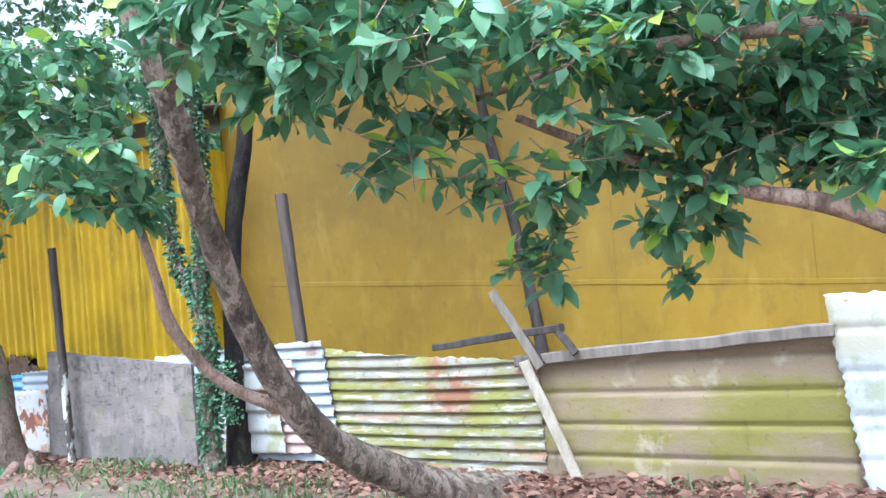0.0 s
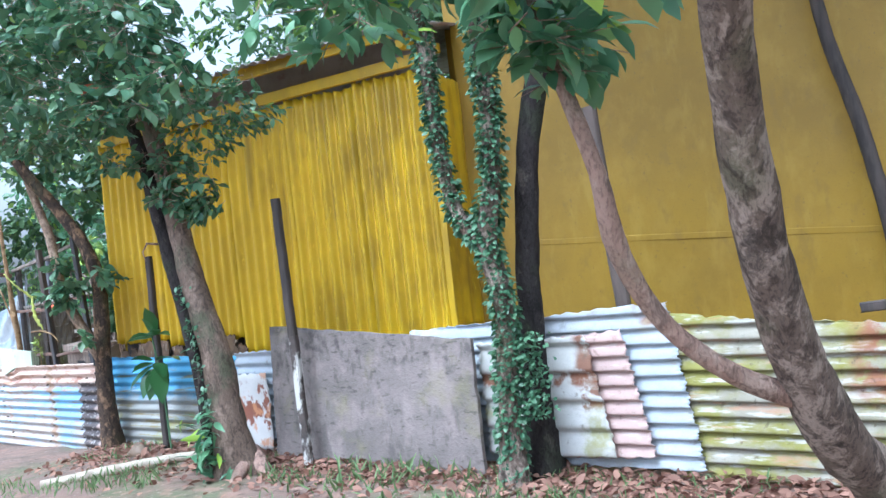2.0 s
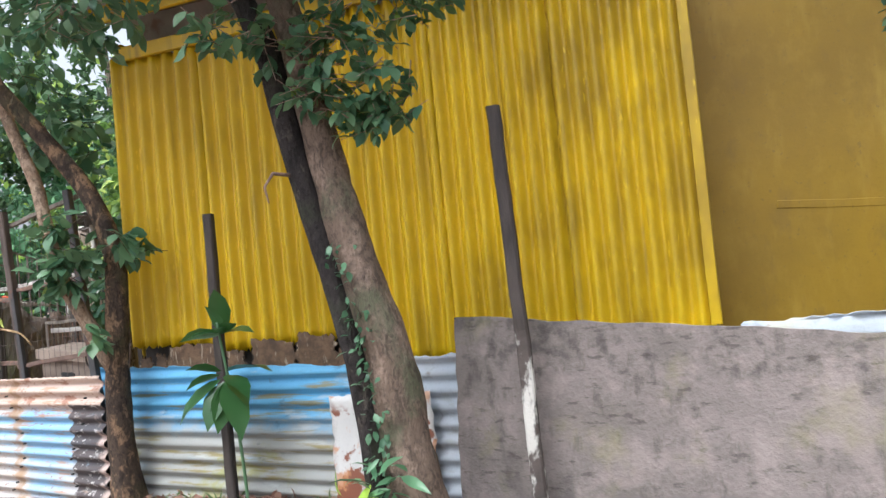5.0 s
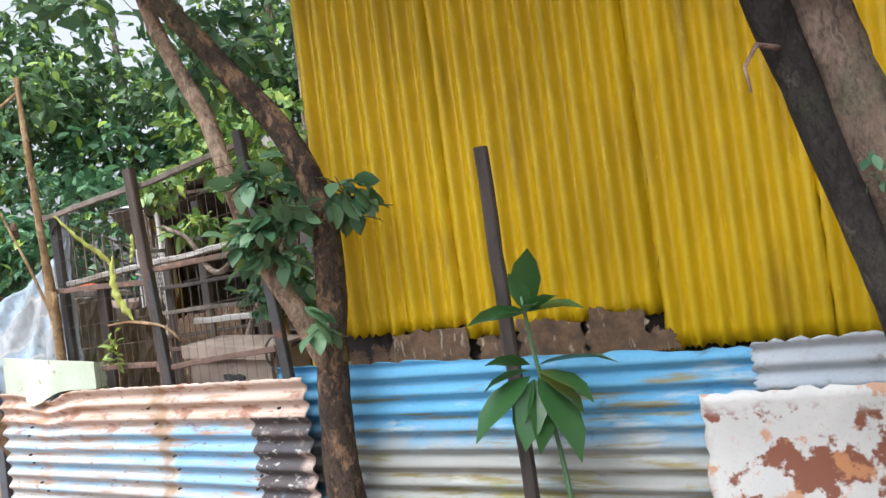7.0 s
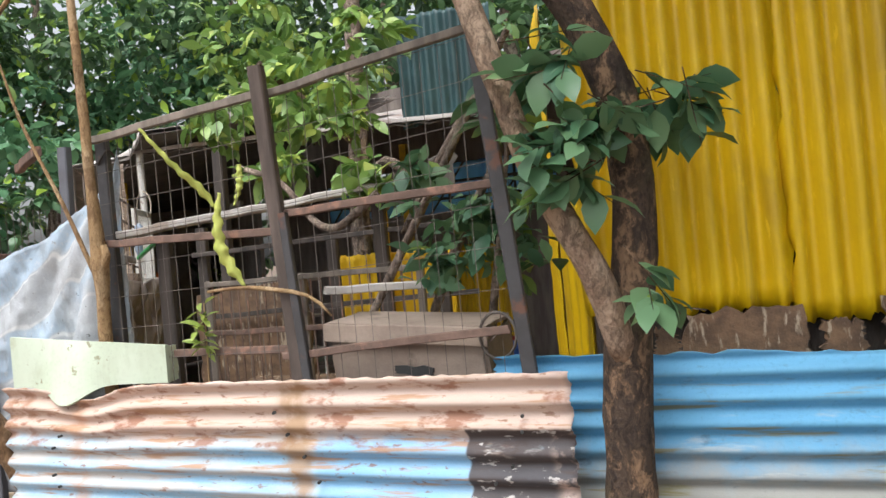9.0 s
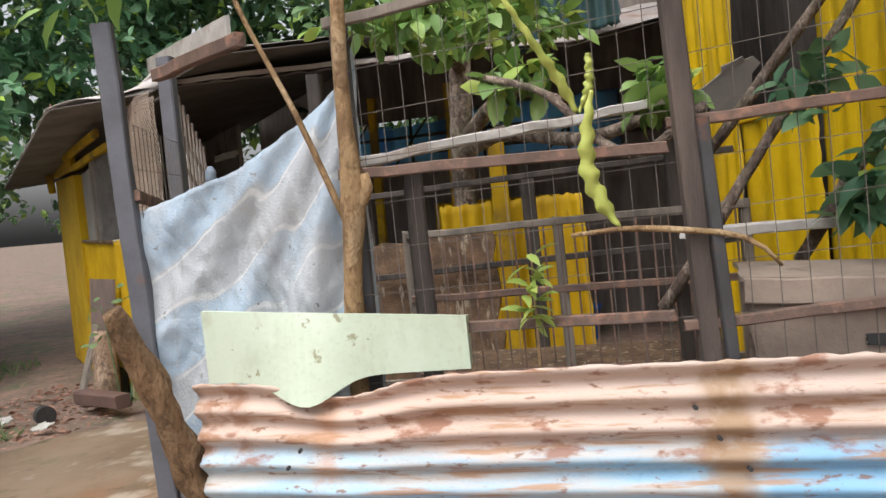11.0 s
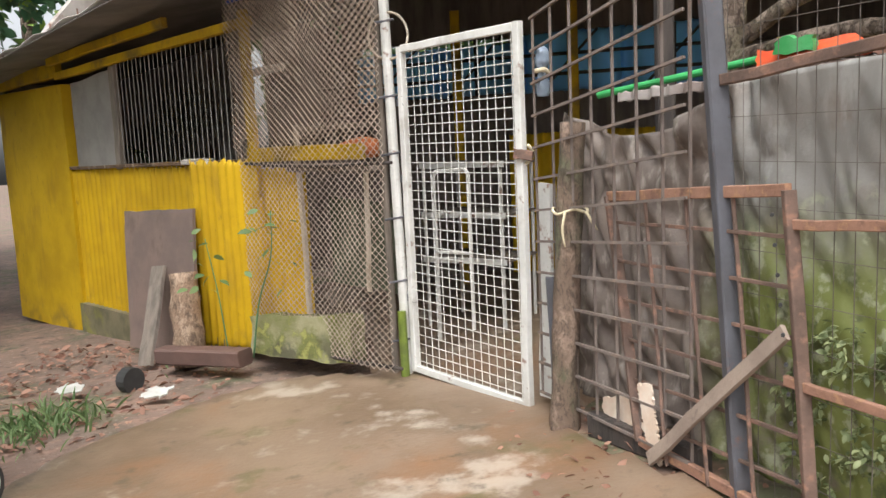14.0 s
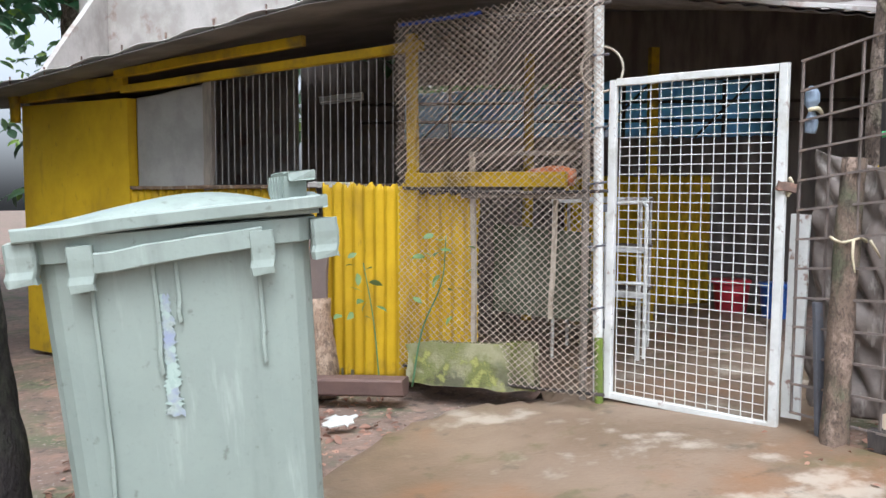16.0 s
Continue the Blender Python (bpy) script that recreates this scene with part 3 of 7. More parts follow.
def sheet(name, a, b, z0, z1, mat, parent=None, label="", pitch=0.09, amp=0.016, upright=False, trapeze=False, lobes=False, rag=0.01, sag=0.0, seed=1, dent=None, cut=(0, 0), off=0.0, columns=48, thick=0.003):
    """A corrugated sheet standing on the plan line a-b. z0, z1: (at a, at b) of its lower and upper edge. upright: ribs run up. cut: shifts of the lower corners along the line."""
    rnd = random.Random(seed)
    a, b = Vector((*a, 0)), Vector((*b, 0))
    L = (b - a).length
    ax = (b - a) / L
    nrm = Vector((ax.y, -ax.x, 0))
    if nrm.y > 0:
        nrm = -nrm

    def wave(s):
        f = (s / pitch) % 1.0
        if trapeze:
            return amp * (1 if f < 0.8 else 1 - (f - 0.8) / 0.08 * 2 if f < 0.88 else -1 + (f - 0.88) / 0.12 * 2)
        return amp * (math.sin(2 * math.pi * f) if not lobes else (-1 + 20 * f if f < 0.1 else 1 - 2 * ((f - 0.1) / 0.9) ** 1.6))

    h = max(z1) - min(z0)
    nu, nv = (int(L / pitch * 8), 26) if upright else (columns, max(8, int(h / pitch * 12)))
    re = [rnd.uniform(-rag, rag) for _ in range(nu + 1)]
    rl = [rnd.uniform(-rag, rag) for _ in range(nv + 1)]
    verts, uvs, faces = [], [], []
    for j in range(nv + 1):
        v = j / nv
        for i in range(nu + 1):
            u = i / nu
            lo, hi = z0[0] + (z0[1] - z0[0]) * u, z1[0] + (z1[1] - z1[0]) * u
            z = lo + (hi - lo) * v
            if j in (0, nv):
                z += re[i]
            s = u * L + (1 - v) * (cut[0] * (1 - u) + cut[1] * u)
            if i in (0, nu):
                s += rl[j]
            o = wave(s if upright else z - min(z0)) + off
            o += 0.012 * noise.noise(Vector((s * 1.1, z * 1.1, seed * 3.1))) + 0.004 * noise.noise(Vector((s * 6, z * 6, seed)))
            if sag:
                z -= sag * math.sin(math.pi * u) * v
            if dent and v > 0.5:
                g = math.exp(-((s - dent[0]) / dent[1]) ** 2) * ((v - 0.5) * 2) ** 2
                z -= dent[2] * g
                o -= 0.05 * g
            p = a + ax * s + nrm * o
            verts.append((p.x, p.y, z))
            uvs.append((s, z - min(z0)))
    w = nu + 1
    for j in range(nv):
        for i in range(nu):
            k = j * w + i
            faces.append((k, k + 1, k + 1 + w, k + w))
    return obj(name, verts, faces, mat, parent, label, uvs, smooth=True, thick=thick)


def slab(name, corners, depth, mat, parent=None, label="", n=14, seed=1, rag=0.006, warp=0.01):
    """A board from four corners (bl, br, tr, tl), with thickness, ragged edges and a slight warp."""
    rnd = random.Random(seed)
    c = [Vector(p) for p in corners]
    nrm = (c[1] - c[0]).cross(c[3] - c[0]).normalized()
    L, H = (c[1] - c[0]).length, (c[3] - c[0]).length
    m = max(4, int(n * H / L))
    verts, uvs, faces = [], [], []
    for j in range(m + 1):
        for i in range(n + 1):
            u, v = i / n, j / m
            p = c[0].lerp(c[1], u).lerp(c[3].lerp(c[2], u), v)
            if i in (0, n):
                p += (c[1] - c[0]).normalized() * rnd.uniform(-rag, rag)
            if j in (0, m):
                p += (c[3] - c[0]).normalized() * rnd.uniform(-rag, rag)
            p += nrm * warp * noise.noise(p * 1.3 + Vector((seed, 0, 0)))
            verts.append(p)
            uvs.append((u * L, v * H))
    w = n + 1
    for j in range(m):
        for i in range(n):
            k = j * w + i
            faces.append((k, k + 1, k + 1 + w, k + w))
    return obj(name, verts, faces, mat, parent, label, uvs, smooth=False, thick=depth)


LEAF = np.array([(0, 0, 0), (0.2, 0.19, 0.03), (0.2, 0, 0.0), (0.2, -0.19, 0.03), (0.46, 0.27, 0.03), (0.46, 0, -0.02), (0.46, -0.27, 0.03), (0.74, 0.19, -0.03), (0.74, 0, -0.07), (0.74, -0.19, -0.03), (1, 0, -0.2)])
LEAF_FACES = [(0, 2, 1), (0, 3, 2), (1, 2, 5, 4), (2, 3, 6, 5), (4, 5, 8, 7), (5, 6, 9, 8), (7, 8, 10), (8, 9, 10)]


def leaves(name, roots, ways, sizes, mat, parent=None, label="", width=1.0, seed=1):
    """Many leaves in one mesh: each from its root along its way."""
    rng = np.random.default_rng(seed)
    roots, ways, sizes = np.array(roots), np.array(ways), np.array(sizes)
    ways = ways / np.linalg.norm(ways, axis=1, keepdims=True)
    up = np.tile((0.0, 0, 1.0), (len(roots), 1)) + rng.normal(0, 0.45, roots.shape)
    side = np.cross(up, ways)
    side /= np.linalg.norm(side, axis=1, keepdims=True)
    top = np.cross(ways, side)
    v = roots[:, None] + sizes[:, None, None] * (LEAF[None, :, :1] * ways[:, None] + width * LEAF[None, :, 1:2] * side[:, None] + LEAF[None, :, 2:] * top[:, None])
    faces = [tuple(len(LEAF) * k + i for i in f) for k in range(len(roots)) for f in LEAF_FACES]
    return obj(name, v.reshape(-1, 3), faces, mat, parent, label, smooth=True)


def sprays(blobs, size, seed, droop=0.5, per=6):
    """Leaf roots, ways and sizes: twigs within blobs (x, y, z, radius, twigs), each with some leaves."""
    rng = np.random.default_rng(seed)
    R, W, S, T = [], [], [], []
    for x, y, z, r, count in blobs:
        for _ in range(count):
            o = rng.normal(0, 1, 3)
            o *= rng.uniform(0.25, 1.0) ** 0.5 * r / np.linalg.norm(o)
            o[2] *= 0.72
            p = np.array((x, y, z)) + o
            d = o / r + rng.normal(0, 0.6, 3)
            d[2] = 0.3 * d[2] - droop * rng.uniform(0.1, 1.0)
            d /= np.linalg.norm(d)
            T.append((p - d * size * 1.6, p + d * size * 0.6))
            k = rng.integers(per - 2, per + 2)
            for i in range(k):
                w = d + rng.normal(0, 0.55, 3)
                w[2] -= droop * rng.uniform(0, 0.7)
                R.append(p + d * size * (i / k - 0.7) * 1.5)
                W.append(w)
                S.append(size * rng.uniform(0.6, 1.2))
    return R, W, S, T


def twigs(name, T, mat, parent, r=0.003):
    verts, faces = [], []
    for a, b in T:
        a, b = Vector(a), Vector(b)
        ax = (b - a).normalized()
        s = ax.orthogonal().normalized()
        t = ax.cross(s)
        k = len(verts)
        for p, q in ((a, r), (b, r * 0.5)):
            verts += [p + (s * math.cos(g) + t * math.sin(g)) * q for g in (0, 2.1, 4.2)]
        faces += [(k, k + 1, k + 4, k + 3), (k + 1, k + 2, k + 5, k + 4), (k + 2, k, k + 3, k + 5)]
    return obj(name, verts, faces, mat, parent)


def crown(parent, blobs, size, mat, seed, droop=0.5, per=6, width=1.0, bark=None, name="crown"):
    R, W, S, T = sprays(blobs, size, seed, droop, per)
    c = leaves(name, R, W, S, mat, parent, width=width, seed=seed)
    tagged(c, kind="stuff")
    if bark:
        tagged(twigs("twig_mass", T, bark, parent), kind="stuff")


# ---- plan ----
def ground_z(x, y):
    """The ground's height: it falls gently along the fence towards the gate."""
    return float(np.interp(x, (-22, -17, -15, -13.2, -12, -9.6, -8, -6, -1.5, 3), (-0.2, -0.17, -0.12, 0.0, 0.06, 0.19, 0.29, 0.32, 0.42, 0.48)))


# The fence side and the gate side are each laid out in their own plan and then set in place.
FENCE_SIDE = pose(0.028, -0.017, 0.188, -0.488, -0.999, 0.012)
GATE_SIDE = pose(-1.517, -1.945, -0.3785, 1.255, 0.695, -9.888)
SETTLED = set()


def settle(m):
    """Set in place all top-level objects made since the last call (m None: they stand already)."""
    for ob in scene.objects:
        if ob.name not in SETTLED and ob.parent is None:
            SETTLED.add(ob.name)
            if m and ob.type != "CAMERA" and ob.type != "LIGHT":
                ob.matrix_basis = m @ ob.matrix_basis


def fence_y(x):
    return 5.2 - 0.214 * (x + 1.5)


def front_y(x):
    return 6.743 - 0.274 * (x + 9.5)


def house_y(x):
    return 10.62 + 1.06 * (-13.9 - x)


# ---- ground ----
def build_ground():
    xs = np.r_[-260, -120, -60, -36, np.arange(-26, 8.1, 0.3), 20, 50, 120, 260]
    ys = np.r_[-260, -120, -50, -20, -8, np.arange(-3, 18.1, 0.3), 26, 40, 70, 130, 260]
    verts, faces = [], []
    for y in ys:
        for x in xs:
            near = -27 < x < 9 and -4 < y < 19
            verts.append((x, y, ground_z(x, y) + (0.035 * noise.noise(Vector((x * 0.9, y * 0.9, 0))) + 0.012 * noise.noise(Vector((x * 4, y * 4, 2))) if near else 0)))
    w = len(xs)
    for j in range(len(ys) - 1):
        for i in range(w - 1):
            k = j * w + i
            faces.append((k, k + 1, k + 1 + w, k + w))
    tagged(obj("ground", verts, faces, M_SOIL, smooth=True), "bare brown soil with grass and fallen leaves", "ground", kind="structure")


build_ground()


def inside(p, poly):
    x, y = p
    hit = False
    for (x0, y0), (x1, y1) in zip(poly, poly[1:] + poly[:1]):
        if (y0 > y) != (y1 > y) and x < (x1 - x0) * (y - y0) / (y1 - y0) + x0:
            hit = not hit
    return hit


DRIVE_PLAN = [(-12.6, 3.0), (-12.45, 7.4), (-12.75, 8.8), (-13.15, 9.6), (-12.4, 10.2), (-10.5, 14.6), (-14.9, 14.8), (-14.2, 11.1), (-14.75, 11.3), (-15.4, 10.95), (-15.95, 10.2), (-16.6, 8.6), (-17.6, 7.2), (-20.5, 5.6), (-20.5, 2.5)]
DRIVE = [tuple((GATE_SIDE @ Vector((x, y, 0)))[:2]) for x, y in DRIVE_PLAN]


def build_drive():
    step = 0.1
    xs, ys = np.arange(-22, -8, step), np.arange(2.0, 16.2, step)
    verts, faces, index = [], [], {}

    def vid(i, j):
        if (i, j) not in index:
            x, y = xs[i] + 0.03 * noise.noise(Vector((i * 0.4, j * 0.4, 1))), ys[j] + 0.03 * noise.noise(Vector((i * 0.4, j * 0.4, 7)))
            index[i, j] = len(verts)
            edge = sum(inside((x + dx, y + dy), DRIVE) for dx, dy in ((0.13, 0), (-0.13, 0), (0, 0.13), (0, -0.13))) < 4
            verts.append((x, y, ground_z(x, y) + (-0.03 if edge else 0.045) + 0.008 * noise.noise(Vector((x * 1.5, y * 1.5, 3)))))
        return index[i, j]

    for i in range(len(xs) - 1):
        for j in range(len(ys) - 1):
            if inside((xs[i] + step / 2 + 0.06 * noise.noise(Vector((i * 0.3, j * 0.3, 0))), ys[j] + step / 2), DRIVE):
                faces.append((vid(i, j), vid(i + 1, j), vid(i + 1, j + 1), vid(i, j + 1)))
    tagged(obj("pavement", verts, faces, M_CONCRETE, smooth=True), "damp rust-stained concrete driveway before the gate", "driveway", kind="structure")


build_drive()
settle(None)


# ---- yellow house beside the fence ----
def build_yellow_house():
    h = thing("yellow_house", "yellow painted house clad in corrugated tin sheets", "house")
    x = -9.36
    for n, (w, za, zb) in enumerate(((0.745, 1.275, 1.265), (0.98, 1.20, 1.23), (0.73, 1.06, 1.04), (0.76, 1.03, 1.02), (0.745, 1.02, 1.0))):
        sheet("tin_sheet", (x - 0.02, 6.975 + 0.006 * (n % 2)), (x + w, 6.975 + 0.006 * (n % 2)), (za, zb), (3.36, 3.33), M_YELLOW, h, pitch=0.112, amp=0.027, upright=True, rag=0.016, seed=20 + n)
        x += w
    sheet("tin_sheet", (-5.40, 7.62), (-5.39, 6.99), (1.1, 1.15), (3.3, 3.3), M_YELLOW, h, pitch=0.2, amp=0.006, upright=True, seed=30)
    beam("corner_trim", (-5.395, 6.955, 1.15), (-5.395, 6.955, 3.32), 0.06, 0.035, M_YELLOW, h, side=(1, 0, 0), wob=0.002)
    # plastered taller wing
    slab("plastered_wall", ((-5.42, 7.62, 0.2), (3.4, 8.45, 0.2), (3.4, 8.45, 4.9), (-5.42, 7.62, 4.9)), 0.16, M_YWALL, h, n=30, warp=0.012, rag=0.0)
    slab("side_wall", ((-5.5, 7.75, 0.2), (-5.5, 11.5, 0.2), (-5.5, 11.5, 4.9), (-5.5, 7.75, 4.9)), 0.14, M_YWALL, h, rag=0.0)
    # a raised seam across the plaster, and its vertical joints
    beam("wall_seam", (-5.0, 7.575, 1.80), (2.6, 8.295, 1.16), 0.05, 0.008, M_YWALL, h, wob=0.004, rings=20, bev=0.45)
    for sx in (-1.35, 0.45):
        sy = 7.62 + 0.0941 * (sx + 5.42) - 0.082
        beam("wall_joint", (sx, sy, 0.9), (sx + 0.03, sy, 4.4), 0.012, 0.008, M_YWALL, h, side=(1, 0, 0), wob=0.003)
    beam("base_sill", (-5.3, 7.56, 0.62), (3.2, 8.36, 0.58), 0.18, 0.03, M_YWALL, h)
    # base of the tin wall: a dark slab standing in for shade behind the boards
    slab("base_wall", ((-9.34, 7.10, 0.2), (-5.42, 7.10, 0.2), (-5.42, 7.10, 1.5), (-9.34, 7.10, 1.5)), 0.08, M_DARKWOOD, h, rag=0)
    # gable strip, fascia and roof over the tin wall
    beam("top_rail", (-9.3, 6.95, 3.38), (-5.4, 6.94, 3.42), 0.10, 0.04, M_YELLOW, h)
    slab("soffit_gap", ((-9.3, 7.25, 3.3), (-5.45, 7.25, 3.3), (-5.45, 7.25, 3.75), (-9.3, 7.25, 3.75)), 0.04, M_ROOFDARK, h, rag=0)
    beam("fascia", (-9.3, 6.72, 3.60), (-5.45, 6.70, 3.62), 0.12, 0.03, M_YELLOW, h)
    beam("rafter_end", (-5.5, 6.72, 3.52), (-5.5, 7.4, 3.60), 0.09, 0.07, M_YELLOW, h)
    verts, uvs, faces = [], [], []
    n = 150
    for j, (y, z) in enumerate(((6.58, 3.64), (8.2, 3.95), (11.5, 4.5))):
        for i in range(n + 1):
            u = -9.6 + (9.6 - 5.35) * i / n
            verts.append((u, y + (0.02 * random.Random(i // 5).uniform(-1, 1) if j == 0 else 0), z + 0.016 * math.sin(u * 2 * math.pi / 0.105)))
            uvs.append((u, y))
    for j in range(2):
        for i in range(n):
            k = j * (n + 1) + i
            faces.append((k, k + 1, k + n + 2, k + n + 1))
    obj("roof", verts, faces, M_ROOFTOP, h, "weathered corrugated roof", uvs, smooth=True, thick=0.004)
    sheet("side_sheet", (-9.37, 7.05), (-9.37, 9.12), (0.2, 0.2), (3.5, 3.6), M_YELLOW, h, pitch=0.2, amp=0.012, upright=True, seed=36)
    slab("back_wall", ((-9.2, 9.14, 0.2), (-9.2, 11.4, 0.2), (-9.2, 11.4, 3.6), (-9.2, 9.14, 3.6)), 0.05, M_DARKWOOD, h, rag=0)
    sheet("side_sheet", (-9.39, 9.12), (-9.56, 9.83), (0.2, 0.2), (1.98, 1.96), M_YELLOW, h, pitch=0.2, amp=0.01, upright=True, seed=37)
    sheet("side_sheet", (-9.56, 9.83), (-9.66, 10.74), (0.2, 0.2), (3.3, 3.3), M_YELLOW, h, pitch=0.15, amp=0.015, upright=True, seed=38)
    beam("window_rail", (-9.38, 9.1, 1.99), (-9.56, 9.83, 1.97), 0.05, 0.05, M_YELLOW, h)
    # broken boards showing under the tin
    for n, (x0, x1, zt) in enumerate(((-9.28, -9.16, 1.21), (-9.15, -9.05, 1.225), (-9.04, -8.60, 1.275), (-8.57, -8.42, 1.21), (-8.36, -8.03, 1.265), (-8.02, -7.72, 1.285), (-7.73, -7.60, 1.17))):
        slab("broken_board", ((x0, 6.93, 1.06), (x1, 6.93, 1.06), (x1 - 0.02, 6.935, zt - 0.02), (x0 + 0.01, 6.935, zt)), 0.016, M_BROWNWOOD, h, "splintered brown board", n=14, rag=0.018, seed=n)
    return h


build_yellow_house()


# ---- the patchwork fence ----
FENCE = thing("patchwork_fence", "patchwork fence of old corrugated tin sheets", "fence")


def fence_sheet(name, label, xa, xb, z0, z1, mat, off=0.0, **kw):
    a, b = (xa, fence_y(xa) - off), (xb, fence_y(xb) - off)
    return sheet(name, a, b, z0, z1, mat, FENCE, label, **kw)


fence_sheet("fence_panel", "white ribbed cladding sheet with beige stains in the fence", 0.2, 1.9, (0.26, 0.26), (1.39, 1.36), M_WHITECLAD, 0.06, pitch=0.24, amp=0.008, trapeze=True, seed=3, cut=(0.12, 0))
fence_sheet("fence_panel", "mossy beige ribbed cladding sheet leaning in the fence", -1.72, 0.3, (0.27, 0.26), (1.08, 1.16), M_CLAD, 0.0, pitch=0.205, amp=0.011, trapeze=True, seed=4)
fence_sheet("fence_panel", "mossy corrugated tin sheet with a rust stain", -3.36, -1.55, (0.30, 0.30), (1.22, 1.08), M_MOSSY, 0.02, pitch=0.085, amp=0.017, seed=5, sag=0.02, lobes=True)
fence_sheet("fence_panel", "pale blue-grey corrugated tin sheet with rusty corner", -5.25, -3.34, (0.33, 0.35), (1.22, 1.29), M_GALV, 0.05, pitch=0.09, amp=0.016, seed=6, cut=(0, 0.12), lobes=True)
fence_sheet("fence_panel", "faded pink corrugated tin strip", -4.1, -3.62, (0.40, 0.42), (1.13, 1.15), M_PINK, 0.10, pitch=0.085, amp=0.015, seed=7, cut=(0, 0.13), lobes=True, columns=20)
fence_sheet("fence_panel", "white corrugated tin sheet with rusted edge", -4.62, -3.84, (0.40, 0.42), (1.12, 1.14), M_WHITETIN, 0.14, pitch=0.17, amp=0.014, seed=8, cut=(0, 0.12), lobes=True, columns=26)
fence_sheet("fence_panel", "grey white corrugated tin piece beside the board", -7.3, -6.5, (0.30, 0.30), (1.13, 1.15), M_GALV, 0.03, pitch=0.09, amp=0.015, seed=9, columns=26)
fence_sheet("fence_panel", "white flat sheet with brown rust patches", -7.52, -6.84, (0.32, 0.32), (0.94, 0.96), M_RUSTSHEET, 0.09, pitch=0.5, amp=0.006, seed=10, columns=20)
fence_sheet("fence_panel", "blue painted corrugated tin sheet with green stains", -9.75, -7.24, (0.24, 0.28), (1.16, 1.10), M_BLUE, 0.0, pitch=0.09, amp=0.018, seed=11)
sheet("fence_panel", (-9.46, front_y(-9.46)), (-12.26, front_y(-12.26)), (0.14, -0.02), (1.12, 1.11), M_FRONT, FENCE, "pale blue and pink rusting corrugated tin sheet", pitch=0.092, amp=0.019, seed=12, rag=0.004, dent=(2.37, 0.22, 0.07), columns=90)
for k in range(26):
    u = (0.3, 1.16, 2.45)[k % 3] + 0.12 * math.sin(k * 2.3)
    x, z = -9.46 - 0.97 * u, 0.25 + 0.092 * (k // 3) + 0.02 * math.sin(k)
    bar("nail", (x, front_y(x) - 0.012, z), (x, front_y(x) - 0.034, z), 0.007, M_RUBBER, FENCE, "dark rusty nail")
tagged(slab("board_panel", ((-6.66, 6.09, 0.27), (-4.60, 5.60, 0.24), (-4.62, 5.63, 1.16), (-6.60, 6.08, 1.345)), 0.03, M_PLY, n=24, rag=0.008), "weathered grey board leaning on the fence", "board")
tagged(beam("fence_beam", (-1.70, fence_y(-1.7) - 0.05, 1.075), (0.24, fence_y(0.24) - 0.06, 1.19), 0.075, 0.07, M_GREYWOOD, wob=0.006, rings=12), "grey weathered beam on top of the fence", "beam")


def wood_post(label, base, top, w, mat, seed=1, d=None):
    return tagged(beam("fence_post", base, top, w, d or w, mat, side=(1, 0.1, 0), wob=0.003, rings=12, seed=seed, bev=0.16), label, "post", "fence posts")


wood_post("dark square timber post behind the fence", (-3.60, 5.82, 0.2), (-3.71, 5.76, 2.50), 0.085, M_MIDWOOD, 2)
wood_post("dark square timber post with peeling white paint", (-6.19, 5.86, 0.2), (-6.2, 5.84, 1.28), 0.062, M_PEELPAINT, 3)
wood_post("dark square timber post with an eroded top", (-6.2, 5.84, 1.27), (-6.23, 5.84, 2.31), 0.062, M_DARKWOOD, 33)
wood_post("dark timber post before the blue sheet", (-8.27, 6.46, 0.2), (-8.31, 6.5, 2.09), 0.06, M_DARKWOOD, 4)
tagged(beam("timber_bar", (-2.36, 5.42, 1.185), (-1.33, 5.04, 1.29), 0.05, 0.06, M_DARKWOOD), "dark timber bar resting on the fence top", "timber")
tagged(beam("timber_brace", (-1.62, 5.16, 1.24), (-1.50, 5.10, 1.05), 0.05, 0.045, M_DARKWOOD, side=(1, 0, 0)), "short dark timber brace under the bar", "timber")
tagged(beam("timber_brace", (-1.36, 5.04, 1.27), (-1.25, 5.00, 1.12), 0.05, 0.045, M_DARKWOOD, side=(1, 0, 0)), "short dark timber brace under the bar", "timber")
tagged(beam("timber_plank", (-1.79, 5.08, 1.56), (-1.50, 5.05, 1.04), 0.058, 0.03, M_GREYWOOD, side=(1, 0, 0)), "grey weathered plank leaning over the fence", "plank")
tagged(beam("timber_plank", (-1.60, 5.02, 1.09), (-1.30, 5.02, 0.26), 0.07, 0.03, M_PALEWOOD, side=(1, 0, 0)), "pale bare plank leaning against the fence", "plank")


